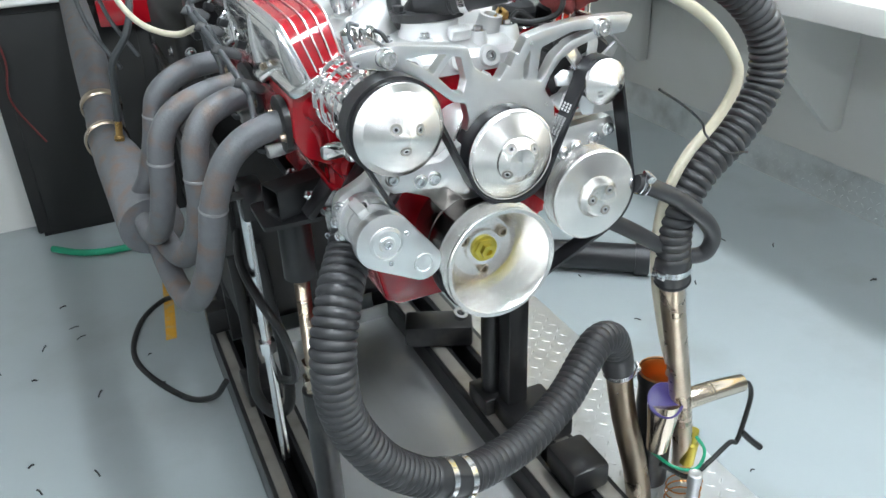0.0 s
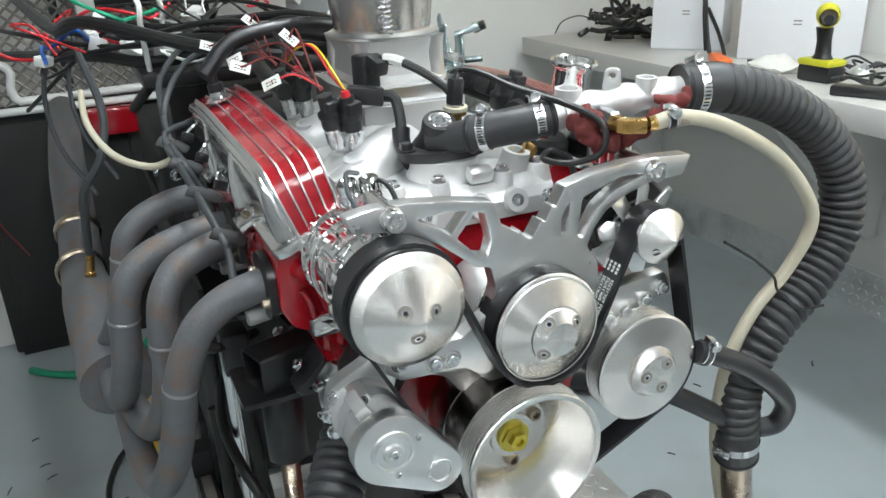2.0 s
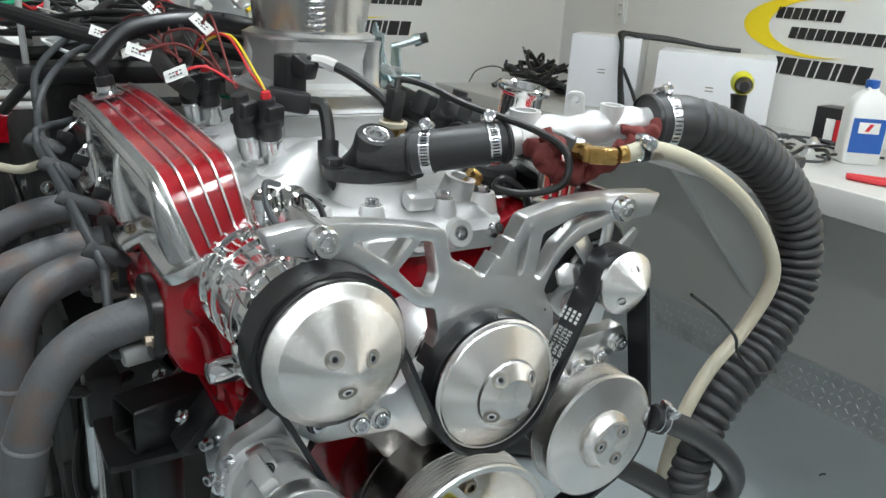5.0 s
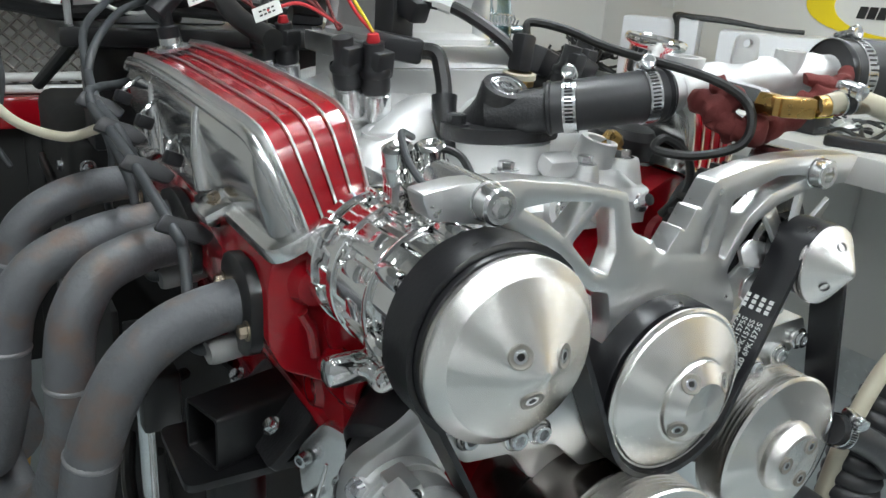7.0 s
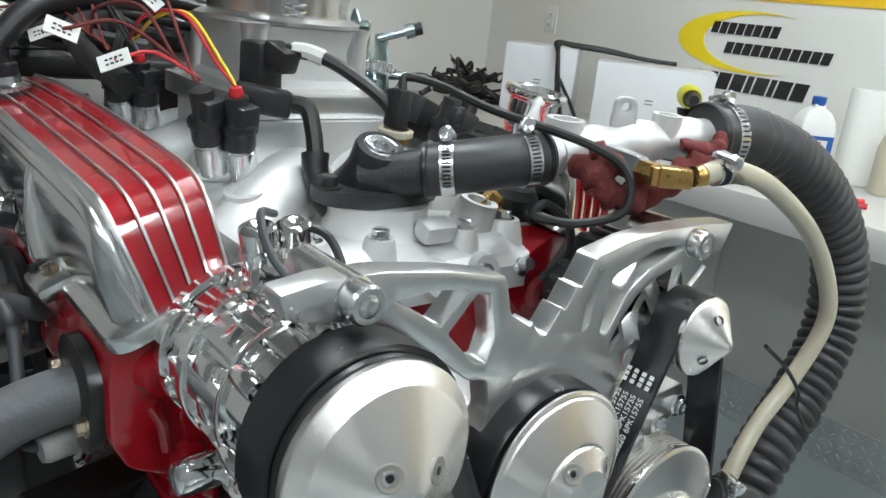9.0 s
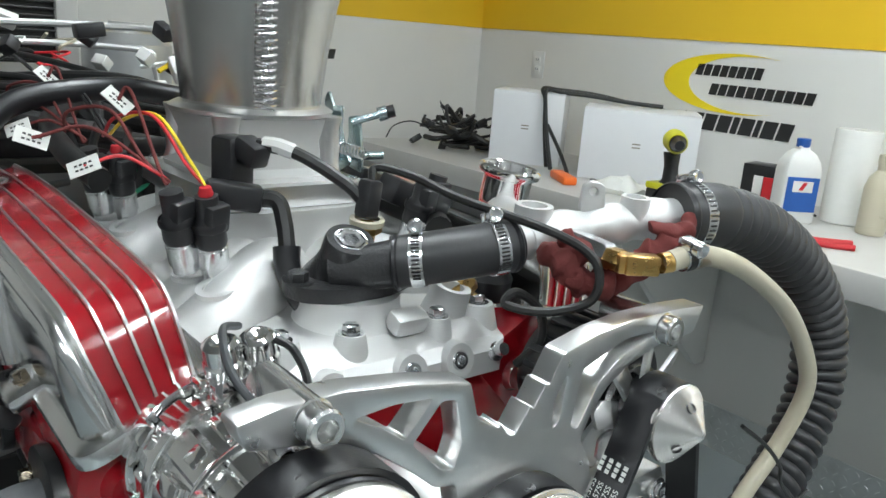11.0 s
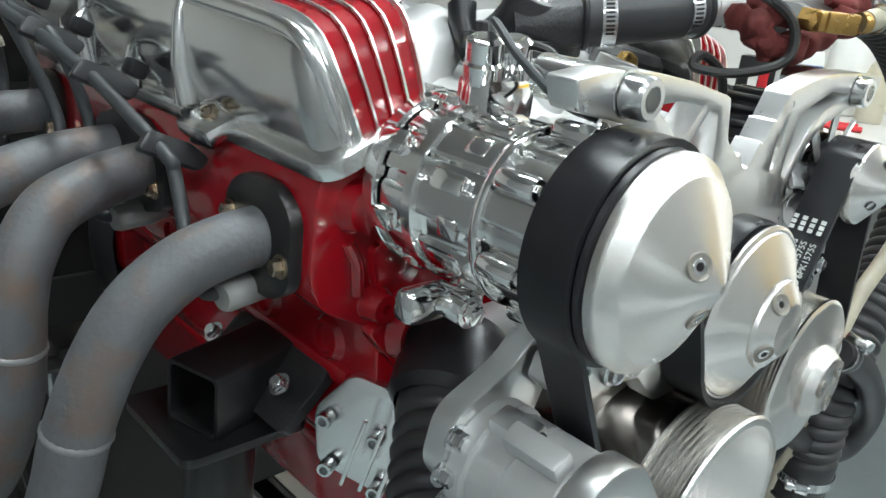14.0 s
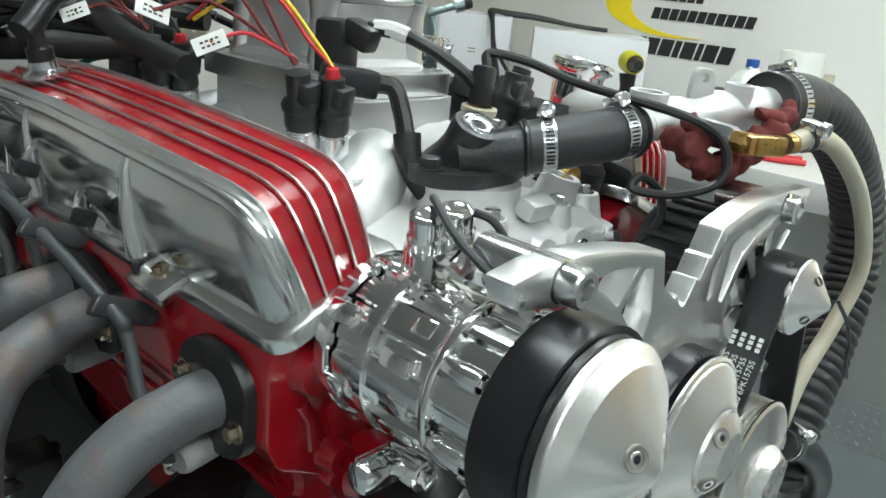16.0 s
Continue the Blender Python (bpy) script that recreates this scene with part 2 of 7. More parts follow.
def ribbed(points, r, pitch, depth, sides=20, plain=0.0):
    """A corrugated hose: rounded ribs of the given pitch; `plain` metres at both ends stay smooth."""
    coarse = spline(points, 14)
    total = sum((b - a).length for a, b in zip(coarse, coarse[1:]))
    step = pitch / 6
    fine, acc, want = [coarse[0]], 0.0, step
    for a, b in zip(coarse, coarse[1:]):
        d = (b - a).length
        while want <= acc + d:
            fine.append(a.lerp(b, (want - acc) / d))
            want += step
        acc += d
    def rad(s, d):
        if d < plain or d > total - plain:
            return r
        return r - depth + depth * abs(math.sin(math.pi * d / pitch)) ** 0.6
    return sweep(fine, rad, sides)


def wire(points, r=0.003, n=8, sides=8):
    return sweep(spline(points, n), r, sides)


def arc_corners(poly, radii, seg=5):
    """Rounds the corners of a 2D polygon."""
    out = []
    n = len(poly)
    for i in range(n):
        p, a, b = Vector(poly[i]), Vector(poly[i - 1]), Vector(poly[(i + 1) % n])
        r = radii[i] if isinstance(radii, (list, tuple)) else radii
        if r <= 0:
            out.append(p)
            continue
        d1, d2 = (a - p).normalized(), (b - p).normalized()
        r = min(r, (a - p).length * 0.45, (b - p).length * 0.45)
        s, e = p + d1 * r, p + d2 * r
        for k in range(seg + 1):
            t = k / seg
            out.append(s * (1 - t) ** 2 + p * 2 * t * (1 - t) + e * t * t)
    return out


def plate(outline, thick, holes=(), bevel=0.0015, place=None):
    """A flat plate in the local xz plane with through holes, from y=0 (front) to y=thick."""
    bm = bmesh.new()
    loops = []
    for pts in (outline, *holes):
        vs = [bm.verts.new((p[0], 0, p[1])) for p in pts]
        loops.append([bm.edges.new((vs[i], vs[(i + 1) % len(vs)])) for i in range(len(vs))])
    res = bmesh.ops.triangle_fill(bm, use_beauty=True, use_dissolve=False, edges=bm.edges[:], normal=(0, -1, 0))
    front = bm.faces[:]
    ext = bmesh.ops.extrude_face_region(bm, geom=front)
    bmesh.ops.translate(bm, vec=(0, thick, 0), verts=[g for g in ext["geom"] if isinstance(g, bmesh.types.BMVert)])
    bmesh.ops.recalc_face_normals(bm, faces=bm.faces)
    if bevel:
        edges = [e for e in bm.edges if len(e.link_faces) == 2 and e.calc_face_angle(0) > 1.2 and abs(e.verts[0].co.y) < 1e-6 and abs(e.verts[1].co.y) < 1e-6]
        bmesh.ops.bevel(bm, geom=edges, offset=bevel, segments=2, affect="EDGES", profile=0.5)
    if place:
        local(bm, place)
    return bm


def circle(cx, cz, r, n=24):
    return [(cx + r * math.cos(2 * math.pi * i / n), cz + r * math.sin(2 * math.pi * i / n)) for i in range(n)]


def merge(*bms):
    """Joins several bmeshes that are one solid part."""
    out = bms[0]
    for b in bms[1:]:
        me = bpy.data.meshes.new("tmp")
        b.to_mesh(me)
        b.free()
        out.from_mesh(me)
        bpy.data.meshes.remove(me)
    return out


def cap_screw(at, direction, r, h, parent, mat=None, name="bolt"):
    """A socket-head screw with its hexagon socket sunk in."""
    head = lathe([(r, 0), (r, h * 0.85), (r * 0.88, h), (r * 0.58, h)], 20, at, direction)
    sock = lathe([(r * 0.58, h), (r * 0.5, h * 0.35), (0, h * 0.3)], 6, at, direction)
    return part(name, merge(head, sock), mat or M_GALV, parent)


def hex_bolt(at, direction, r, h, parent, mat=None, name="bolt"):
    washer = lathe([(r * 1.45, 0), (r * 1.45, h * 0.2), (r * 1.0, h * 0.2)], 18, at, direction)
    head = lathe([(r, h * 0.2), (r, h * 0.9), (r * 0.8, h), (0, h)], 6, at, direction)
    return part(name, merge(washer, head), mat or M_GALV, parent)


def skin(sections, close=True, caps=True):
    """A body lofted through rings of equal count."""
    bm = bmesh.new()
    rings = [[bm.verts.new(p) for p in s] for s in sections]
    n = len(rings[0])
    for a, b in zip(rings, rings[1:]):
        for i in range(n if close else n - 1):
            j = (i + 1) % n
            bm.faces.new((a[i], a[j], b[j], b[i]))
    if caps:
        bm.faces.new(rings[0])
        bm.faces.new(rings[-1])
    return bm

# ---- the room ----
WX, BY, LX, FY, CZ = 2.22, 2.64, -2.6, -2.6, 2.75


def panel(name, a, b, mat, label, category, bevel=0.0):
    s = [abs(b[i] - a[i]) for i in range(3)]
    ob = part(name, box(*s, at=[(a[i] + b[i]) / 2 for i in range(3)], bevel=bevel), mat, None, "", False)
    return tagged(ob, label, category, kind="structure")


panel("floor", (LX - 0.2, FY - 0.2, -0.1), (WX + 0.2, BY + 0.2, 0), M_FLOOR, "grey painted concrete floor with stains and scuffs", "floor")
# unseen ceiling closes the room, grey so that the lamps stand out in reflections
panel("ceiling", (LX - 0.2, FY - 0.2, CZ), (WX + 0.2, BY + 0.2, CZ + 0.1), M_CEIL, "unseen ceiling toned grey for contrast in metal reflections", "ceiling")
panel("wall_east", (WX, FY - 0.2, 0), (WX + 0.12, BY + 0.2, CZ), M_WALL, "white painted wall behind the workbench", "wall")
panel("wall_north", (LX, BY, 0), (WX, BY + 0.12, CZ), M_WALL, "white painted back wall", "wall")
# west and south walls are unseen, added to close the room and darken reflections
panel("wall_west", (LX - 0.12, FY - 0.2, 0), (LX, BY + 0.2, CZ), M_BACK, "unseen wall darkened to grey for contrast in reflections", "wall")
panel("wall_south", (LX, FY - 0.12, 0), (WX, FY, CZ), M_BACK, "unseen wall darkened to grey for contrast in reflections", "wall")
panel("trim_east", (WX - 0.004, FY, 1.505), (WX, BY - 0.004, 1.78), M_YELLOW, "yellow painted band along the wall", "wall band")
panel("trim_north", (0.2, BY - 0.004, 1.505), (WX, BY, 1.78), M_YELLOW, "yellow painted band along the wall", "wall band")


def tread(name, cx, cy, w, d, z, label, rot=None, up="z"):
    """A sheet of raised-lozenge tread plate with its pattern modelled."""
    bm = box(w, d, 0.004, (0, 0, -0.002))
    n = 0
    p = 0.034
    for i in range(int(w / p)):
        for j in range(int(d / p)):
            x, y = -w / 2 + (i + 0.5) * p, -d / 2 + (j + 0.5) * p
            a = radians(45 if (i + j) % 2 else -45)
            u, v = Vector((math.cos(a), math.sin(a), 0)), Vector((-math.sin(a), math.cos(a), 0))
            c = Vector((x, y, 0))
            q = [bm.verts.new(c + u * 0.0125), bm.verts.new(c + v * 0.0035), bm.verts.new(c - u * 0.0125), bm.verts.new(c - v * 0.0035)]
            t0, t1 = bm.verts.new(c + u * 0.006 + Vector((0, 0, 0.0018))), bm.verts.new(c - u * 0.006 + Vector((0, 0, 0.0018)))
            bm.faces.new((q[0], q[1], t0)), bm.faces.new((q[1], q[2], t1, t0)), bm.faces.new((q[2], q[3], t1)), bm.faces.new((q[3], q[0], t0, t1))
    local(bm, Matrix.Translation((cx, cy, z)) @ (rot or Matrix()))
    return part(name, bm, M_TREAD, None, "", False)


tagged(tread("baseboard", WX - 0.004, 0.02, 0.17, 2 * BY - 0.05, 0.09, "", Matrix.Rotation(radians(-90), 4, "Y")),
       "bright tread-plate baseboard along the wall foot", "baseboard", kind="structure")

# fluorescent ceiling fittings: each a tray with two tubes
M_TUBE = bpy.data.materials.new("fluorescent_tube")
M_TUBE.use_nodes = True
_e = M_TUBE.node_tree.nodes["Principled BSDF"]
_e.inputs["Emission Color"].default_value = (0.93, 0.97, 1.0, 1)
_e.inputs["Emission Strength"].default_value = 52.0


def ceiling_lamp(x, y):
    t = thing("ceiling_light", "white fluorescent strip fitting with glowing diffuser", "lamp", (x, y, CZ), "fluorescent fittings")
    part("tray", box(0.17, 1.3, 0.06, (x, y, CZ - 0.03), 0.008), M_CEIL, t)
    part("diffuser", box(0.12, 1.24, 0.02, (x, y, CZ - 0.07), 0.006), M_TUBE, t, "glowing diffuser")


for lx_, ly_ in ((-1.7, -1.1), (-0.25, -1.45), (1.2, -1.45), (-0.05, 0.45), (1.3, 0.45)):
    ceiling_lamp(lx_, ly_)

# workbench along the wall
wb = thing("workbench", "grey laminate workbench with white panels under it", "workbench", (1.85, 0.4, 0))
part("worktop", box(0.76, 4.7, 0.05, (1.84, 0.22, 0.975), 0.006), M_COUNTER, wb, "grey laminate worktop")
part("front_edge", box(0.02, 4.7, 0.075, (1.468, 0.22, 0.9655), 0.004), M_COUNTER, wb)
for by_ in (-1.6, -0.1, 1.2, 2.45):
    part("bracket", plate(arc_corners([(0, 0), (0.70, 0), (0.70, -0.62), (0.64, -0.62)], 0.01), 0.03, (), 0.002,
                          Matrix.Translation((1.515, by_, 0.945))), M_WALL, wb, "white painted triangular bracket")

# sign on the wall: a crescent and lettering rendered as bars
def crescent(cx, cz, rx, rz, place):
    """An open C-shaped swoosh that tapers to both tips."""
    bm = bmesh.new()
    o, i2 = [], []
    for k in range(41):
        a = radians(62 + 236 * k / 40)
        w = 0.16 * math.sin(math.pi * k / 40) ** 0.8 + 0.01
        o.append(bm.verts.new((cx + rx * math.cos(a), 0, cz + rz * math.sin(a))))
        i2.append(bm.verts.new((cx + 0.03 + (rx - 0.03 - w * rx) * math.cos(a), 0, cz + (rz - w * rz * 0.9) * math.sin(a))))
    for k in range(40):
        bm.faces.new((o[k], o[k + 1], i2[k + 1], i2[k]))
    ext = bmesh.ops.extrude_face_region(bm, geom=bm.faces[:])
    bmesh.ops.translate(bm, vec=(0, 0.002, 0), verts=[g for g in ext["geom"] if isinstance(g, bmesh.types.BMVert)])
    return local(bm, place)


def bars(rows, place, thing_, mat):
    """Rows of (start, z, height, widths): slanted bars in place of letters."""
    for x0, z0, h, widths in rows:
        x = x0
        for w in widths:
            if w > 0:
                s = h * 0.22
                part("bar", plate([(x, z0), (x + w, z0), (x + w + s, z0 + h), (x + s, z0 + h)], 0.002, (), 0, place), mat, thing_, "", False)
            x += abs(w) + h * 0.13


def wall_sign(place, at):
    s = thing("wall_sign", "yellow crescent logo with black lettering bars on the wall", "sign", at)
    part("crescent", crescent(0.27, 0.0, 0.30, 0.105, place), M_SIGNY, s, "yellow crescent", False)
    w = 0.028
    bars([(0.105, 0.022, 0.040, [w] * 8), (0.172, -0.044, 0.040, [w * 1.1] * 11), (0.075, -0.172, 0.060, [0.006, -0.01, 0.050, 0.050, 0.050, 0.024, 0.050, 0.020, 0.050, 0.050])],
         place, s, M_SIGNK)


wall_sign(Matrix.Translation((WX - 0.003, 1.535, 1.362)) @ Matrix.Rotation(radians(-90), 4, "Z"), (WX, 1.2, 1.33))
wall_sign(Matrix.Translation((0.84, BY - 0.003, 1.37)), (1.1, BY, 1.37))

# outlet
ol = thing("wall_outlet", "white duplex socket outlet plate on the wall", "outlet", (WX, 2.25, 1.36))
part("cover_plate", box(0.006, 0.072, 0.115, (WX - 0.003, 2.24, 1.362), 0.002), M_WHITEPL, ol)
for dz in (-0.02, 0.02):
    part("socket", box(0.004, 0.034, 0.028, (WX - 0.008, 2.24, 1.362 + dz), 0.0015), M_LABEL, ol)
    for dy in (-0.006, 0.006):
        part("slot", box(0.002, 0.002, 0.009, (WX - 0.0105, 2.24 + dy, 1.364 + dz)), M_PLAST, ol, "dark slot", False)

# ---- the test stand ----
tagged(tread("tread_plate", 0.555, 0.1, 0.33, 2.05, 0.02, ""), "bright raised-pattern tread plate lying beside the rails", "floor plate")
pan = thing("drip_pan", "dull steel drip pan between the rails", "drip pan", (-0.005, 0.42, 0.05))
part("pan_floor", box(0.42, 1.55, 0.004, (-0.005, 0.42, 0.05)), M_STEEL, pan)
part("end_lip", box(0.42, 0.004, 0.05, (-0.005, 1.19, 0.077)), M_STEEL, pan)
part("front_lip", box(0.42, 0.004, 0.022, (-0.005, -0.350, 0.063)), M_STEEL, pan)


def rail(x0, x1):
    r = thing("bed_rail", "black steel bed rail with worn wooden-grey strips", "rail", ((x0 + x1) / 2, 0.3, 0), "bed rails")
    w = (x1 - x0 - 0.04) / 2
    for xa in (x0, x1 - w):
        part("channel", box(w, 2.3, 0.10, (xa + w / 2, 0.2, 0.066), 0.004), M_BLACKSTEEL, r)
        part("strip", box(w * 0.55, 2.28, 0.006, (xa + w / 2, 0.2, 0.118), 0.002), M_GREYSTEEL, r, "worn grey strip")
    part("web", box(x1 - x0, 2.28, 0.016, ((x0 + x1) / 2, 0.2, 0.008)), M_BLACKSTEEL, r)
    for yy in (0.12, 0.42, 0.95):
        part("spacer", box(0.036, 0.05, 0.08, ((x0 + x1) / 2, yy, 0.06), 0.003), M_BLACKSTEEL, r)


rail(-0.35, -0.21)
rail(0.205, 0.382)
cr = tagged(part("cross_beam", box(0.74, 0.07, 0.08, (0.015, 1.28, 0.16), 0.004), M_BLACKSTEEL), "black steel cross beam on the bed rails", "beam")

# ---- the engine ----
eng = thing("engine", "red-painted V8 engine with bare aluminium top end on a test stand", "engine", (0, 0.45, 0.72))
YF, YR = 0.20, 0.73
bl = arc_corners([(-0.20, 1.03), (-0.192, 0.90), (-0.16, 0.86), (-0.14, 0.76), (0.14, 0.76), (0.16, 0.86), (0.192, 0.90), (0.20, 1.03), (0.08, 1.16), (-0.08, 1.16)], 0.012)
block = part("block", plate(bl, YR - YF, (), 0.006, Matrix.Translation((0, YF, 0))), M_RED, eng, "glossy red engine block")


def boss(at, direction, r, h, parent, mat=None, hole=0.5, name="boss"):
    """A cast boss with a drilled hole in its face."""
    return part(name, lathe([(r * 1.25, -0.002), (r, h * 0.7), (r * 0.92, h), (r * hole, h), (r * hole * 0.95, h * 0.1), (0, 0)], 24, at, direction), mat or M_RED, parent)


def head(s):
    o = arc_corners([(s * 0.20, 1.025), (s * 0.250, 1.05), (s * 0.262, 1.075), (s * 0.262, 1.125), (s * 0.258, 1.146), (s * 0.165, 1.186), (s * 0.09, 1.15), (s * 0.10, 1.06)], 0.008)
    h = part("cylinder_head", plate(o, YR - YF - 0.004, (), 0.004, Matrix.Translation((0, YF + 0.002, 0))), M_RED, eng, "glossy red cylinder head")
    boss((s * 0.226, YF + 0.003, 1.124), (0, -1, 0), 0.017, 0.013, h, hole=0.30)
    boss((s * 0.15, YF + 0.002, 1.125), (0, -1, 0), 0.016, 0.006, h, hole=0.35)
    part("cast_rib", sweep([(s * 0.234, YF + 0.001, 1.10), (s * 0.226, YF, 1.085), (s * 0.222, YF + 0.001, 1.06)], 0.005, 10), M_RED, h)
    part("cast_pad", plate(arc_corners([(s * 0.217, 1.094), (s * 0.186, 1.102), (s * 0.180, 1.068), (s * 0.210, 1.060)], 0.008), 0.012, (), 0.004, Matrix.Translation((0, YF - 0.004, 0))), M_RED, h)
    return h


heads = [head(-1), head(1)]
# castings on the front and side of the block
boss((-0.173, YF + 0.002, 1.026), (0, -1, 0), 0.025, 0.022, block, hole=0.76)
boss((0.172, YF + 0.002, 1.025), (0, -1, 0), 0.024, 0.010, block, hole=0.78)
boss((-0.206, YF + 0.002, 1.050), (0, -1, 0), 0.012, 0.016, block, hole=0.33)
boss((-0.140, YF + 0.002, 0.975), (0, -1, 0), 0.018, 0.024, block, hole=0.30)
boss((-0.17, YF + 0.002, 0.955), (0, -1, 0), 0.010, 0.010, block, hole=0.35)
for s in (-1, 1):
    part("web", plate(arc_corners([(s * 0.215, 1.03), (s * 0.19, 1.05), (s * 0.12, 0.95), (s * 0.135, 0.935)], 0.008), 0.012, (), 0.004, Matrix.Translation((0, YF - 0.007, 0))), M_RED, block)
    part("skirt_rib", box(0.012, 0.44, 0.016, (s * 0.197, 0.45, 0.97), 0.005), M_RED, block)
    part("pan_rail", box(0.018, 0.47, 0.014, (s * 0.166, 0.44, 0.868), 0.004), M_RED, block)
    for k in range(5):
        boss((s * 0.198, 0.26 + 0.09 * k, 0.995), (s, 0, 0), 0.017, 0.006, block, hole=0.7, name="core_plug")
part("sump", plate(arc_corners([(-0.13, 0.86), (-0.125, 0.74), (0.125, 0.74), (0.13, 0.86)], 0.02), 0.44, (), 0.008, Matrix.Translation((0, 0.215, 0))), M_RED, eng, "glossy red sump")
part("timing_cover", plate(arc_corners([(-0.13, 0.87), (-0.13, 0.98), (-0.07, 1.06), (0.07, 1.06), (0.13, 0.98), (0.13, 0.87), (0.06, 0.83), (-0.06, 0.83)], 0.025), 0.03, (), 0.008, Matrix.Translation((0, YF - 0.03, 0))), M_RED, eng, "glossy red timing cover")

# fuel pump opening cover on the block side
cvr = part("pump_cover", plate(arc_corners([(-0.034, -0.035), (0.022, -0.048), (0.034, -0.02), (0.024, 0.045), (-0.01, 0.05), (-0.04, 0.012)], 0.01), 0.010, (), 0.002,
                               Matrix.Translation((-0.205, 0.205, 0.937)) @ Matrix.Rotation(radians(-62), 4, "Z")), M_POL, eng, "polished finned aluminium cover plate")
for k in range(3):
    part("fin", box(0.003, 0.004, 0.062, (-0.222 + 0.007 * k, 0.190 - 0.0135 * k, 0.936), 0.001, rot=(0, 14, -62)), M_POL, cvr)
for (dx, dz) in ((-0.026, 0.010), (0.016, 0.004), (-0.022, -0.032), (0.02, -0.04)):
    c = Vector((-0.205, 0.205, 0.937)) + Vector((dx * math.cos(radians(-62)), dx * math.sin(radians(-62)), dz))
    cap_screw(c + Vector((-0.002, -0.001, 0)), (-0.88, -0.47, 0), 0.0065, 0.010, cvr)


VY = [0.205, 0.2075, 0.211, 0.215, 0.219, 0.224, 0.231, 0.241, 0.258, 0.29, 0.35, 0.43, 0.52, 0.62, 0.70, 0.718, 0.728]
VH = [0.006, 0.020, 0.036, 0.050, 0.061, 0.0685, 0.0735, 0.0765, 0.079, 0.081, 0.084, 0.087, 0.089, 0.088, 0.083, 0.074, 0.05]


def vc_edge(y, h):
    """Outer and inner edge of the crown at one station, for the bank on the minus-x side."""
    k = min(1.0, max(0.0, (h - 0.006) / 0.066))
    return (-0.233 - 0.023 * k - 0.006 * min(1, (y - 0.2) / 0.2), 1.160 + h * 0.97), (-0.178 - 0.012 * k, 1.184 + h * 0.90)


def valve_cover(s):
    """Polished cover with a red ribbed crown that bends down over the front."""
    secs = []
    for y, h in zip(VY, VH):
        (xo, zo), (xi, zi) = vc_edge(y, h)
        e = min(0.010, h * 0.3)
        pts = [(-0.252, 1.154), (xo - 0.004, 1.158 + h * 0.35), (xo - 0.007, 1.158 + h * 0.7), (xo - 0.006, zo - e), (xo - 0.002, zo - e * 0.25), (xo + 0.006, zo + 0.002),
               (xi - 0.006, zi), (xi + 0.002, zi - e * 0.4), (xi + 0.005, zi - e), (xi + 0.006, 1.19 + h * 0.4), (-0.172, 1.190)]
        secs.append([(-s * x, y - 0.004, z - 0.003) for x, z in pts])
    vc = part("valve_cover", skin(secs), M_COVER, eng, "polished aluminium valve cover with red ribbed crown", angle=60)
    rim = arc_corners([(-0.059, -0.274), (0.059, -0.274), (0.059, 0.274), (-0.059, 0.274)], 0.020, 7)
    turn = Matrix.Translation((-s * -0.211, 0.464, 1.1795)) @ Matrix.Rotation(radians(s * 24), 4, "Y") @ Matrix.Rotation(radians(-90), 4, "X")
    part("rail_flange", plate(rim, 0.013, (), 0.005, turn), M_POL, vc, angle=40)
    edge = []
    for y, h in list(zip(VY, VH))[:-1]:
        (xo, zo), _ = vc_edge(y, h)
        edge.append((-s * (xo - 0.003), y + 0.002 * max(0, 1 - (y - 0.205) / 0.03), zo - 0.0025))
    part("crown_border", sweep(edge, lambda t, d: 0.0058, 14), M_POL, vc, "rounded satin border")
    for k in range(4):
        secs = []
        for y, h in list(zip(VY, VH))[:-1]:
            (xo, zo), (xi, zi) = vc_edge(y, h)
            a, b = 0.06 + 0.235 * k, 0.06 + 0.235 * k + 0.205
            f = 1 - min(1, max(0, (y - 0.216) / 0.018))
            n = Vector((0, -0.9 * f, 1 - 0.75 * f)).normalized() * 0.004
            secs.append([(-s * (xo + (xi - xo) * q), y + n.y * d, zo + (zi - zo) * q + n.z * d) for q, d in ((a, -0.6), (a, 1), (b, 1), (b, -0.6))])
        part("crown_panel", skin(secs), M_REDFIN, vc, "red coated panel between ribs", angle=60)
    for k in range(5):
        secs = []
        for y, h in list(zip(VY, VH))[:-1]:
            (xo, zo), (xi, zi) = vc_edge(y, h)
            q = 0.045 + 0.235 * k
            f = 1 - min(1, max(0, (y - 0.216) / 0.018))
            n = Vector((0, -0.9 * f, 1 - 0.75 * f)).normalized() * 0.0068
            x, z = xo + (xi - xo) * q, zo + (zi - zo) * q
            secs.append([(-s * (x + dx), y + n.y * d, z + n.z * d) for dx, d in ((-0.002, -0.5), (-0.0011, 1), (0.0011, 1), (0.002, -0.5))])
        part("rib", skin(secs), M_SATIN if k in (0, 4) else M_REDFIN, vc, "rib with bare machined edge")
        part("rib_edge", skin([[tuple(Vector(r[1]).lerp(Vector(r[0]), 0.12)), tuple(Vector(r[1]) + (Vector(r[1]) - Vector(r[0])).normalized() * 0.0006),
                                tuple(Vector(r[2]) + (Vector(r[2]) - Vector(r[3])).normalized() * 0.0006), tuple(Vector(r[2]).lerp(Vector(r[3]), 0.12))] for r in secs]), M_SATIN, vc, "bare machined edge")
    for y in (0.372, 0.56):
        part("side_pad", sweep([(-s * -0.2625, y, 1.160), (-s * -0.2665, y + 0.004, 1.19), (-s * -0.2655, y + 0.008, 1.225), (-s * -0.261, y + 0.010, 1.238)], lambda t, d: 0.010 - 0.005 * t, 14), M_POL, vc)
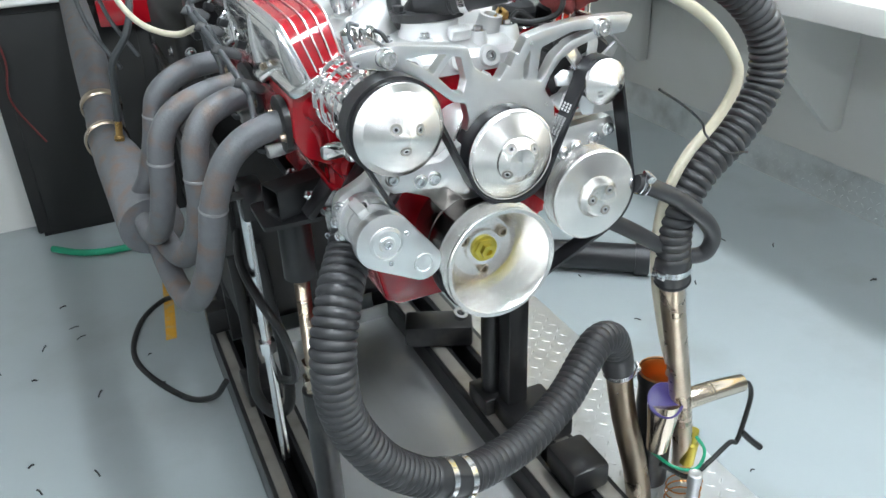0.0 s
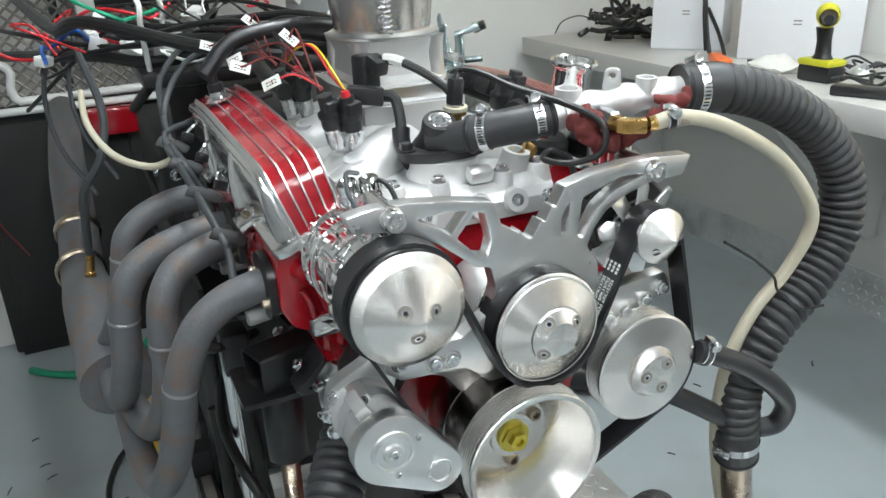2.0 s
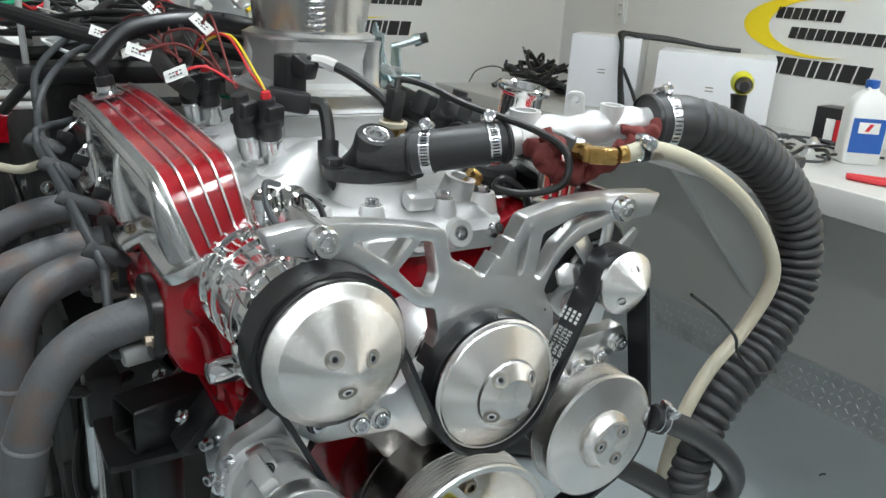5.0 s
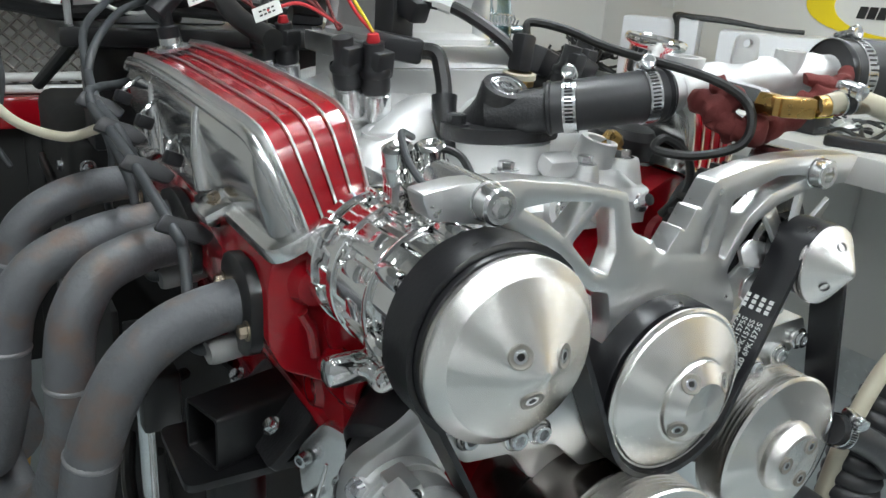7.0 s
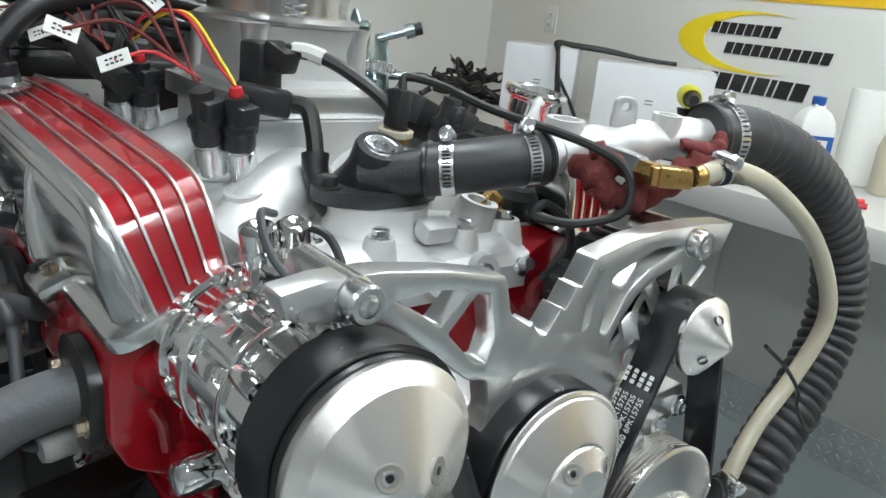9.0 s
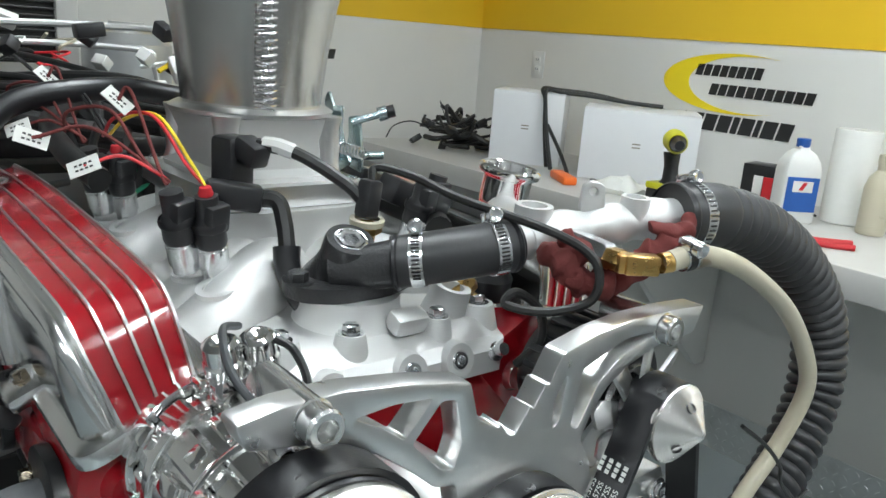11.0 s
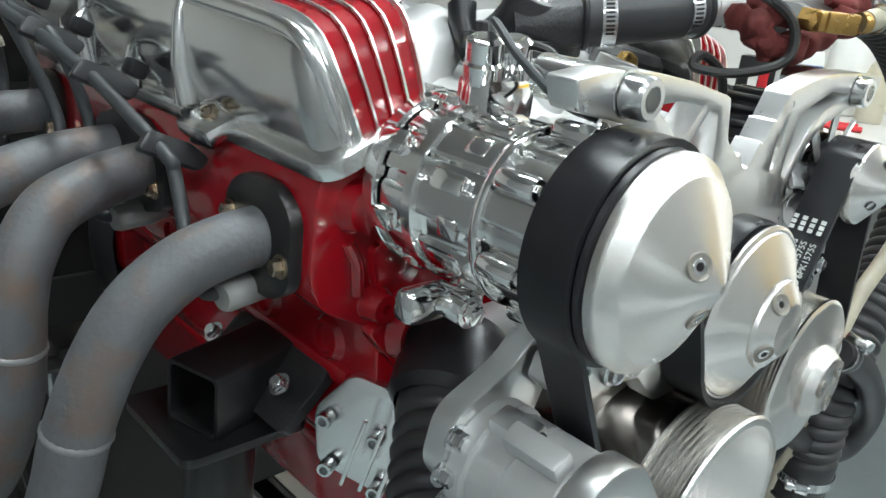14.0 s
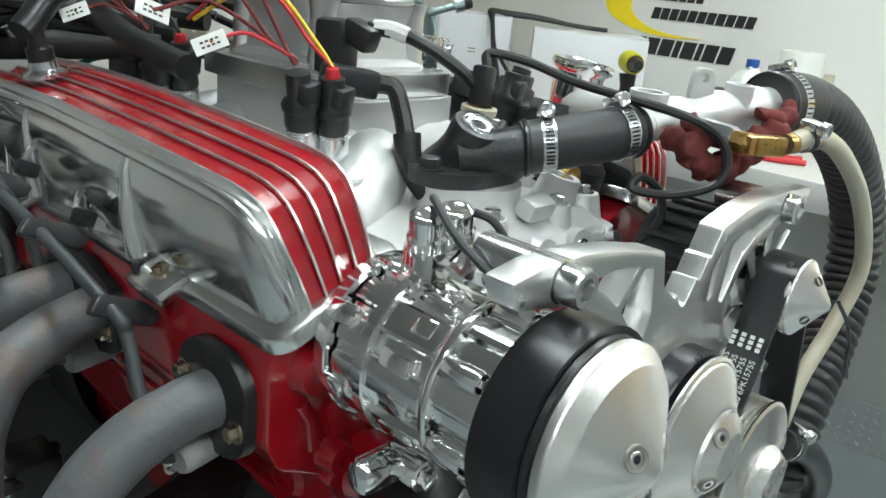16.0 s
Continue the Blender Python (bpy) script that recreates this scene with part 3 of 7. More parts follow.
    # hold-down lugs, studs and the filler grommet
    for y in (0.333, 0.59):
        part("lug", box(0.030, 0.05, 0.014, (-s * -0.266, y, 1.152), 0.005, rot=(0, s * 24, 0)), M_POL, vc)
        part("stud_nut", lathe([(0.008, 0), (0.008, 0.003), (0.006, 0.004), (0.006, 0.009), (0.004, 0.010), (0, 0.010)], 6, (-s * -0.264, y, 1.157), (s * 0.35, 0, 1)), M_STAIN if y < 0.4 else M_GALV, vc)
    return vc


vcl = valve_cover(-1)
valve_cover(1)
part("breather_base", lathe([(0.020, 0), (0.020, 0.004), (0.013, 0.007), (0.012, 0.014), (0, 0.014)], 24, (-0.236, 0.60, 1.262), (-0.2, 0, 1)), M_GALV, vcl)
part("grommet", lathe([(0.012, 0), (0.012, 0.012), (0.008, 0.014), (0.008, 0.03), (0, 0.03)], 20, (-0.2385, 0.60, 1.275), (-0.2, 0, 1)), M_RUBBER, vcl)

# exhaust header
PORTS = (0.254, 0.435, 0.496, 0.676)
hd = thing("exhaust_header", "grey blasted-steel exhaust header with four tubes", "exhaust header", (-0.4, 0.45, 0.7))
for y in (0.254, 0.4655, 0.676):
    w = 0.070 if abs(y - 0.4655) < 0.01 else 0.042
    fl = arc_corners([(-w, -0.028), (-0.02, -0.042), (0.02, -0.042), (w, -0.028), (w, 0.024), (0.02, 0.04), (-0.02, 0.04), (-w, 0.024)], 0.014)
    part("flange", plate(fl, 0.010, (), 0.0015, Matrix.Translation((-0.272, y, 1.094)) @ Matrix.Rotation(radians(-90), 4, "Z")), M_BLACKSTEEL, hd, "black flange plate")
    for dy, dz in ((-w * 0.78, -0.012), (w * 0.78, 0.008)):
        hex_bolt((-0.272, y + dy, 1.094 + dz), (-1, 0, 0), 0.0058, 0.008, hd, M_STAIN)
LOWS = [[(-0.397, 0.280, 0.915), (-0.414, 0.315, 0.83), (-0.436, 0.38, 0.755), (-0.452, 0.48, 0.73), (-0.462, 0.60, 0.748), (-0.468, 0.74, 0.775)],
        [(-0.394, 0.392, 0.93), (-0.410, 0.42, 0.85), (-0.432, 0.48, 0.795), (-0.452, 0.58, 0.785), (-0.464, 0.72, 0.80)],
        [(-0.443, 0.478, 0.93), (-0.458, 0.505, 0.855), (-0.470, 0.57, 0.81), (-0.477, 0.65, 0.80), (-0.478, 0.74, 0.815)],
        [(-0.428, 0.672, 0.96), (-0.448, 0.685, 0.89), (-0.468, 0.71, 0.845), (-0.475, 0.76, 0.825)]]
TOPS = [[(-0.266, 0.254, 1.093), (-0.288, 0.257, 1.089), (-0.320, 0.261, 1.077), (-0.350, 0.264, 1.053), (-0.371, 0.267, 1.018), (-0.388, 0.270, 0.970)],
        [(-0.266, 0.435, 1.095), (-0.290, 0.424, 1.094), (-0.322, 0.412, 1.090), (-0.358, 0.399, 1.077), (-0.380, 0.390, 1.046), (-0.388, 0.387, 1.014), (-0.391, 0.386, 0.980)],
        [(-0.266, 0.496, 1.096), (-0.315, 0.489, 1.093), (-0.360, 0.482, 1.084), (-0.400, 0.477, 1.066), (-0.426, 0.474, 1.032), (-0.437, 0.473, 0.987)],
        [(-0.266, 0.676, 1.094), (-0.326, 0.674, 1.089), (-0.374, 0.672, 1.072), (-0.406, 0.671, 1.044), (-0.418, 0.671, 1.006)]]
for k, top in enumerate(TOPS):
    part("tube", sweep(spline(top + LOWS[k], 8), lambda q, d: 0.0212 + 0.0010 * min(1.0, d / 0.16), 24), M_PIPE, hd)
    a, b = Vector(top[-1]), Vector(LOWS[k][0])
    d = (b - a).normalized()
    part("weld", sweep([a - d * 0.003, a - d * 0.0015, a, a + d * 0.0015, a + d * 0.003], lambda q, e: 0.0220 + 0.0016 * math.sin(math.pi * q), 22), M_PIPEWELD, hd)
col = part("collector", sweep(spline([(-0.468, 0.66, 0.785), (-0.478, 0.78, 0.80), (-0.492, 0.95, 0.82), (-0.502, 1.12, 0.80), (-0.508, 1.2, 0.81)], 8),
                              lambda s, d: 0.064 - 0.018 * s, 28), M_PIPE, hd)
part("collector_ring", lathe([(0.049, 0), (0.054, 0.004), (0.054, 0.016), (0.049, 0.02)], 32, (-0.507, 1.17, 0.806), (-0.07, 1, 0.1)), M_STAIN, hd, "heat-stained band clamp")
tp = thing("tail_pipe", "grey steel exhaust pipe rising behind the header", "exhaust pipe", (-0.52, 1.5, 0.9))
part("pipe", sweep(spline([(-0.505, 1.19, 0.81), (-0.500, 1.32, 0.86), (-0.50, 1.5, 0.93), (-0.50, 1.75, 0.95), (-0.50, 2.05, 0.95), (-0.50, 2.45, 0.95)], 8), 0.046, 28), M_PIPE, tp)
part("clamp", lathe([(0.048, 0), (0.052, 0.005), (0.052, 0.02), (0.048, 0.025)], 32, (-0.501, 1.30, 0.853), (0.0, 1, 0.4)), M_STAIN, tp)
sen = thing("oxygen_sensor", "brass-bodied oxygen sensor with grey lead in the collector", "sensor", (-0.495, 1.0, 0.87))
part("body", lathe([(0.011, 0), (0.011, 0.016), (0.008, 0.02), (0.008, 0.05), (0.006, 0.056), (0, 0.056)], 14, (-0.485, 0.97, 0.865), (0.15, -0.1, 1)), M_BRASS, sen)
part("lead", wire([(-0.477, 0.965, 0.92), (-0.47, 0.94, 1.0), (-0.46, 0.93, 1.06), (-0.42, 0.92, 1.12), (-0.40, 0.95, 1.2), (-0.42, 1.05, 1.3)], 0.008, 8), M_GWIRE, sen)

# intake manifold
im = part("intake_manifold", skin([[(s * x, y, z) for s, x, z in ((-1, w, 1.146), (-1, w + 0.002, 1.178), (-1, 0.09, 1.188 + b), (1, 0.09, 1.188 + b), (1, w + 0.002, 1.178), (1, w, 1.146))]
                                   for y, b, w in ((0.182, -0.02, 0.106), (0.188, -0.008, 0.110), (0.205, 0.004, 0.118), (0.25, 0.005, 0.138), (0.3, 0.006, 0.155), (0.5, 0.0, 0.155), (0.68, -0.01, 0.155))]), M_CAST, eng, "bead-blasted cast aluminium intake manifold", angle=25)
part("thermostat_neck", lathe([(0.062, 0), (0.052, 0.012), (0.046, 0.03), (0.046, 0.04), (0, 0.04)], 40, (-0.012, 0.262, 1.178), (0, 0, 1)), M_CAST, im, angle=50)
pl = [[(sx * (0.078 + f), 0.47 + sy * (0.095 + f), z) for sx, sy in ((-1, -1), (-0.6, -1.12), (0.6, -1.12), (1, -1), (1, 1), (0.6, 1.12), (-0.6, 1.12), (-1, 1))] for f, z in ((0.012, 1.16), (0.006, 1.205), (0.0, 1.225), (0.0, 1.268))]
part("plenum", skin(pl), M_CAST, im, angle=30)
for s in (-1, 1):
    for y in (0.312, 0.368, 0.548, 0.602):
        part("runner", sweep(spline([(s * 0.02, 0.47 + (y - 0.47) * 0.55, 1.208), (s * 0.06, y * 0.85 + 0.07, 1.214), (s * 0.105, y, 1.190), (s * 0.146, y, 1.160)], 8), lambda t, d: 0.032 + 0.004 * t, 20), M_CAST, im)
        part("injector_boss", lathe([(0.024, -0.03), (0.019, 0.01), (0.018, 0.022), (0.012, 0.022), (0.012, 0.01), (0, 0.01)], 24, (s * 0.112, y, 1.200), (s * 0.20, -0.12, 1)), M_CAST, im)
    for x, y, r in ((0.104, 0.208, 0.015), (0.045, 0.196, 0.012)):
        part("pad", lathe([(r * 1.4, -0.012), (r * 1.1, 0.008), (r, 0.012), (0, 0.012)], 22, (s * x, y + 0.01, 1.19), (0, 0, 1)), M_CAST, im)
        hex_bolt((s * x, y + 0.01, 1.201), (0, 0, 1), 0.0075, 0.009, im)
for x in (-0.078, 0.0, 0.052):
    part("front_boss", lathe([(0.020, -0.01), (0.017, 0.010), (0.0155, 0.014), (0.009, 0.014), (0.008, 0.004), (0, 0.004)], 22, (x, 0.19, 1.165), (0, -1, 0.25)), M_CAST, im)
    cap_screw((x, 0.184, 1.1665), (0, -1, 0.25), 0.0085, 0.009, im, M_GALV)
part("sensor_pad", box(0.035, 0.022, 0.02, (0.012, 0.205, 1.203), 0.006, rot=(20, 0, 0)), M_CAST, im)
part("tower", lathe([(0.026, -0.01), (0.020, 0.02), (0.0185, 0.035), (0.012, 0.035), (0.011, 0.025), (0, 0.025)], 24, (0.075, 0.235, 1.185), (0.15, -0.2, 1)), M_CAST, im)
part("brass_plug", lathe([(0.011, 0), (0.011, 0.018), (0.007, 0.022), (0, 0.022)], 6, (0.094, 0.236, 1.205), (0.6, -0.1, 0.7)), M_BRASS, im, "brass fitting")

# distributor / sensor drum behind the thermostat
ds = thing("distributor_cap", "dark blue-black drum with chrome base ring", "distributor", (0.14, 0.26, 1.15))
part("cap", lathe([(0.036, 0.0), (0.036, 0.02), (0.030, 0.028), (0, 0.03)], 36, (0.138, 0.262, 1.198), (0.1, -0.15, 1)), M_PLAST, ds)
part("base_ring", lathe([(0.03, -0.07), (0.034, -0.05), (0.04, -0.02), (0.041, -0.002), (0.037, 0.0)], 36, (0.138, 0.262, 1.198), (0.1, -0.15, 1)), M_CHROME, ds)

# throttle body and air horn
TX, TY = -0.006, 0.475
tb = thing("carburetor", "four-barrel cast aluminium throttle unit with zinc linkage", "throttle unit", (TX, TY, 1.268))
part("spacer", plate(arc_corners([(-0.085, -0.10), (0.112, -0.10), (0.118, -0.03), (0.09, 0.02), (0.085, 0.10), (-0.085, 0.10), (-0.09, 0)], 0.012), 0.022, (), 0.002,
                     Matrix.Translation((TX, TY, 1.2685)) @ Matrix.Rotation(radians(90), 4, "X")), M_SATIN, tb)
sq = lambda w, d, z, n=32: [(TX + w * max(-1, min(1, 1.25 * math.cos(2 * math.pi * k / n))), TY + d * max(-1, min(1, 1.25 * math.sin(2 * math.pi * k / n))), z) for k in range(n)]
part("body", skin([sq(0.072, 0.082, 1.284), sq(0.074, 0.084, 1.296), sq(0.064, 0.07, 1.302), sq(0.062, 0.066, 1.33), sq(0.068, 0.070, 1.345), sq(0.072, 0.073, 1.352)]), M_CAST, tb, angle=30)
for sx in (-1, 1):
    for sy in (-1, 1):
        part("pillar", lathe([(0.016, 0), (0.013, 0.012), (0.012, 0.05), (0.015, 0.062)], 18, (TX + sx * 0.056, TY + sy * 0.062, 1.292), (0, 0, 1)), M_SATIN, tb)
        hex_bolt((TX + sx * 0.074, TY + sy * 0.084, 1.285), (0, 0, 1), 0.007, 0.009, tb)
part("shaft", lathe([(0.005, 0), (0.005, 0.10), (0, 0.10)], 12, (TX + 0.05, TY - 0.02, 1.305), (1, -0.1, 0)), M_TEAL, tb)
for dx, h, w, rz in ((0.082, 0.055, 0.018, 20), (0.097, 0.07, 0.014, -25), (0.112, 0.04, 0.022, 10)):
    part("lever", plate(arc_corners([(-w, -0.012), (w, -0.014), (w * 0.6, h * 0.5), (w * 0.9, h), (0, h + 0.008), (-w * 0.5, h * 0.6)], 0.004), 0.003, (circle(0, 0.0, 0.004, 10),), 0,
                        Matrix.Translation((TX + dx, TY - 0.03, 1.305)) @ Matrix.Rotation(radians(rz), 4, "X") @ Matrix.Rotation(radians(90), 4, "Z")), M_TEAL, tb, "bluish zinc-plated lever")
part("idle_screw", lathe([(0.004, 0), (0.004, 0.03), (0.008, 0.03), (0.008, 0.04), (0, 0.04)], 12, (TX + 0.10, TY - 0.04, 1.345), (0.7, -0.5, 0.3)), M_TEAL, tb)
part("knob", lathe([(0.007, 0), (0.007, 0.012), (0, 0.013)], 14, (TX + 0.128, TY - 0.06, 1.357), (0.7, -0.5, 0.3)), M_PLAST, tb)
part("return_spring", sweep([(TX + 0.085 + 0.006 * math.cos(k * 0.9), TY - 0.045 - 0.0009 * k, 1.318 + 0.006 * math.sin(k * 0.9)) for k in range(50)], 0.0011, 6), M_GALV, tb)
ah = thing("air_horn", "large spun aluminium air horn on the throttle unit", "air horn", (TX, TY, 1.352))
part("base_flange", lathe([(0.060, 0), (0.084, 0.0), (0.085, 0.004), (0.078, 0.008), (0.062, 0.008)], 64, (TX, TY, 1.353), (0, 0, 1)), M_SATIN, ah)
part("bell", lathe([(0.071, 0.006), (0.074, 0.03), (0.079, 0.07), (0.086, 0.11), (0.094, 0.14), (0.108, 0.165), (0.118, 0.172), (0.118, 0.175), (0.106, 0.169), (0.091, 0.141), (0.076, 0.07), (0.068, 0.006)], 64, (TX, TY, 1.353), (0, 0, 1)),
     material("spun_aluminium", (0.62, 0.61, 0.58), 0.24, 1, 0.1, 14, 0.06, 40, stretch=(1, 1, 0.15)), ah)
part("extension_spring", sweep([(TX - 0.028 + 0.010 * math.cos(k * 0.8), TY - 0.086 + 0.010 * math.sin(k * 0.8), 1.362 + 0.00085 * k) for k in range(130)], 0.0013, 6), M_GALV, ah)

# ---- accessory drive on the front ----
def groove_rim(r, y0, w, n, depth=0.003):
    """Profile of a multi-rib rim from the back to the front."""
    p = [(r - 0.006, y0), (r + 0.001, y0 + 0.001), (r + 0.001, y0 + 0.003)]
    for k in range(n):
        a = y0 + 0.003 + (w - 0.006) * k / n
        b = (w - 0.006) / n
        p += [(r - depth, a + b * 0.35), (r - depth, a + b * 0.5), (r, a + b * 0.85), (r, a + b)]
    return p + [(r + 0.001, y0 + w - 0.002), (r + 0.001, y0 + w)]


br = thing("front_bracket", "machined billet aluminium accessory bracket with cut-out windows", "bracket", (0, 0.06, 1.0))
ol_ = arc_corners([(-0.218, 1.234), (-0.190, 1.2385), (-0.150, 1.2385), (-0.10, 1.232), (-0.050, 1.222), (-0.041, 1.193), (-0.020, 1.180), (-0.018, 1.183), (-0.010, 1.172), (-0.003, 1.1695), (0.010, 1.190), (0.014, 1.186), (0.024, 1.204),
                   (0.028, 1.202), (0.040, 1.224), (0.08, 1.233), (0.121, 1.237), (0.17, 1.237), (0.218, 1.234), (0.207, 1.210), (0.158, 1.208), (0.12, 1.197), (0.097, 1.184), (0.081, 1.165), (0.072, 1.145), (0.088, 1.12),
                   (0.092, 1.078), (0.19, 1.086), (0.202, 1.062), (0.15, 1.04), (0.10, 1.022), (0.06, 1.0), (-0.06, 1.0), (-0.09, 1.028), (-0.17, 1.034), (-0.19, 1.05), (-0.185, 1.066), (-0.095, 1.068), (-0.060, 1.09), (-0.050, 1.12), (-0.056, 1.146), (-0.074, 1.150),
                   (-0.096, 1.169), (-0.121, 1.188), (-0.158, 1.2075), (-0.182, 1.212), (-0.211, 1.217)], 0.004, 3)
wins = [arc_corners([(-0.141, 1.2185), (-0.112, 1.2205), (-0.082, 1.2175), (-0.103, 1.194), (-0.121, 1.2075)], 0.003), arc_corners([(-0.074, 1.2135), (-0.062, 1.2115), (-0.054, 1.178), (-0.059, 1.160), (-0.071, 1.163), (-0.096, 1.1885)], 0.003),
        arc_corners([(0.036, 1.188), (0.047, 1.206), (0.043, 1.168), (0.036, 1.164)], 0.004),
        arc_corners([(0.064, 1.206), (0.115, 1.222), (0.148, 1.221), (0.150, 1.218), (0.11, 1.208), (0.085, 1.190), (0.066, 1.156), (0.058, 1.160)], 0.005)]
bp_ = part("plate", plate(ol_, 0.020, [list(reversed(w)) for w in wins], 0.0014, Matrix.Translation((0, 0.050, 0))), M_SATIN, br)
for x, z, d in ((-0.170, 1.226, 0.014), (0.162, 1.2225, 0.010)):
    part("standoff", lathe([(0.0135, -0.06), (0.0135, 0.0), (0.011, 0.001)], 24, (x, 0.0495, z)), M_POL, br, "polished standoff")
    cap_screw((x, 0.048, z), (0, -1, 0), 0.0125, d, br, M_POL)
for x, z in ((-0.172, 1.058), (-0.130, 1.046), (-0.109, 1.046), (0.104, 1.042), (0.129, 1.047), (0.159, 1.055), (0.185, 1.066)):
    part("screw_pad", lathe([(0.0105, 0), (0.0105, 0.003), (0.009, 0.004), (0, 0.004)], 20, (x, 0.0495, z)), M_POL, br)
    cap_screw((x, 0.046, z), (0, -1, 0), 0.0075, 0.005, br)
part("pump_mount", plate(arc_corners([(-0.17, 1.055), (-0.17, 1.03), (-0.1, 1.0), (-0.08, 0.97), (-0.02, 0.99), (0.03, 0.99), (0.1, 0.99), (0.18, 1.05), (0.18, 1.08), (0.07, 1.085), (-0.04, 1.085), (-0.06, 1.05)], 0.01), 0.012, (), 0.001, Matrix.Translation((0, 0.085, 0))), M_SATIN, br)

wpmp = thing("water_pump", "cast aluminium water pump behind its pulley", "water pump", (-0.01, 0.14, 1.0))
part("housing", lathe([(0.042, -0.06), (0.044, -0.02), (0.040, 0.0), (0.032, 0.012), (0.03, 0.05), (0, 0.05)], 40, (-0.004, 0.13, 1.058)), M_CAST, wpmp)
for s in (-1, 1):
    part("leg", sweep(spline([(-0.004 + s * 0.02, 0.15, 1.045), (s * 0.07, 0.165, 1.02), (s * 0.12, 0.20, 0.99)], 6), 0.026, 18), M_CAST, wpmp)


def faced_pulley(name, label, at, profile, screws, srad, sh, sy):
    p = thing(name, label, "pulley", at)
    f = part("face", lathe(profile, 96, at), M_TURNED, p, angle=9, origin=at)
    for ang in screws:
        a = radians(ang)
        tilt = sh
        nd = Vector((tilt * math.cos(a), -1, tilt * math.sin(a))).normalized()
        c = Vector((at[0] + srad * math.cos(a), at[1] - sy, at[2] + srad * math.sin(a)))
        # no hole is cut: a dark ring and disc give the recess its shade
        part("counterbore", lathe([(0.0078, -0.002), (0.0078, 0.0007), (0.0070, 0.0009), (0.0064, 0.0005), (0.0061, 0.0004), (0.0045, 0.0004)], 26, c, nd), M_GREYSTEEL, f, "ring darkened as counterbore shade")
        cap_screw(c - nd * 0.002, nd, 0.0046, 0.0026, f)
        part("socket_shade", lathe([(0.0024, 0.0003), (0.0022, 0.00045), (0, 0.00045)], 6, c, nd), M_BLACKSTEEL, f, "dark hexagon disc painted as socket shade")
    return p


WP, AC, PS, CK, AL = (0.003, 0.022, 1.066), (-0.173, 0.006, 1.142), (0.146, 0.016, 0.975), (-0.028, -0.006, 0.911), (0.152, 0.022, 1.152)
p_wp = faced_pulley("water_pump_pulley", "bright turned aluminium water pump pulley with four screws", WP,
                    [(0.058, -0.006), (0.067, -0.005), (0.0685, -0.003), (0.0685, -0.001), (0.066, 0.0005), (0.0645, 0.0), (0.063, 0.0015), (0.036, 0.0155), (0.034, 0.016), (0.033, 0.019), (0.020, 0.0275), (0.0, 0.028)], (125, 35, 215, 305), 0.0262, 0.6, 0.0236)
part("belt_drum", lathe([(0.040, -0.046), (0.0685, -0.046), (0.070, -0.044), (0.070, -0.011), (0.068, -0.008), (0.05, -0.006)], 80, WP), M_RUBBER, p_wp, "black drum")
part("back_ring", lathe([(0.05, -0.054), (0.070, -0.053), (0.0725, -0.050), (0.0715, -0.0465), (0.06, -0.046)], 80, WP), M_POL, p_wp)
p_ac = faced_pulley("compressor_pulley", "bright turned aluminium conical compressor pulley cover with three screws", AC,
                    [(0.056, -0.010), (0.060, -0.009), (0.0625, -0.005), (0.0628, 0.000), (0.0622, 0.0015), (0.0530, 0.0100), (0.0525, 0.0103), (0.003, 0.0352), (0.0, 0.0355)], (140, 20, 262), 0.019, 0.50, 0.0272)
part("belt_drum", lathe([(0.045, -0.047), (0.064, -0.047), (0.0665, -0.045), (0.0665, -0.016), (0.061, -0.0145), (0.0605, -0.013), (0.063, -0.011), (0.062, -0.008), (0.058, -0.007)], 80, AC), M_RUBBER, p_ac, "black rubber-covered drum")
p_ps = faced_pulley("steering_pump_pulley", "bright grooved aluminium steering pump pulley with three screws", PS,
                    groove_rim(0.072, -0.032, 0.030, 6) + [(0.070, 0.0), (0.034, 0.005), (0.033, 0.010), (0.027, 0.018), (0.024, 0.019), (0, 0.0195)], (170, 50, 290), 0.0185, 0.0, 0.0196)
part("hub", lathe([(0.030, -0.06), (0.030, -0.03), (0.05, -0.032)], 40, PS), M_SATIN, p_ps)
sp_ = thing("steering_pump", "black steering pump behind the grooved pulley", "pump", (0.146, 0.12, 0.94))
part("body", lathe([(0.0, -0.15), (0.045, -0.15), (0.052, -0.14), (0.052, -0.07), (0.03, -0.058), (0, -0.058)], 36, PS), M_BLKCAST, sp_)
part("outlet_stub", lathe([(0.013, 0), (0.013, 0.03), (0.015, 0.031), (0.015, 0.04)], 20, (0.190, 0.050, 0.992), (0.75, -0.62, -0.32)), M_GALV, sp_)

ckp = thing("crank_pulley", "deep turned aluminium crank pulley cup on a smoked damper", "pulley", CK)
part("cup", lathe(groove_rim(0.089, -0.038, 0.036, 7) + [(0.0895, -0.002), (0.088, 0.0), (0.0825, 0.0), (0.081, -0.002), (0.052, -0.062), (0.050, -0.066), (0.030, -0.066), (0.029, -0.060), (0, -0.060)], 96, CK), M_TURNED, ckp, angle=9, origin=CK)
part("damper", lathe([(0.05, -0.15), (0.077, -0.148), (0.079, -0.14), (0.079, -0.096), (0.077, -0.095), (0.077, -0.092), (0.079, -0.091), (0.079, -0.040), (0.084, -0.037)], 72, CK), M_DARKTURN, ckp, "smoked dark damper ring", origin=CK)
part("centre_bolt", lathe([(0.018, -0.060), (0.018, -0.052), (0.012, -0.050), (0.012, -0.042), (0.006, -0.042), (0.006, -0.048), (0, -0.048)], 6, CK), M_GOLDZ, ckp, "yellow zinc centre bolt")
part("washer", lathe([(0.021, -0.0605), (0.021, -0.056), (0.015, -0.055)], 32, CK), M_GOLDZ, ckp)
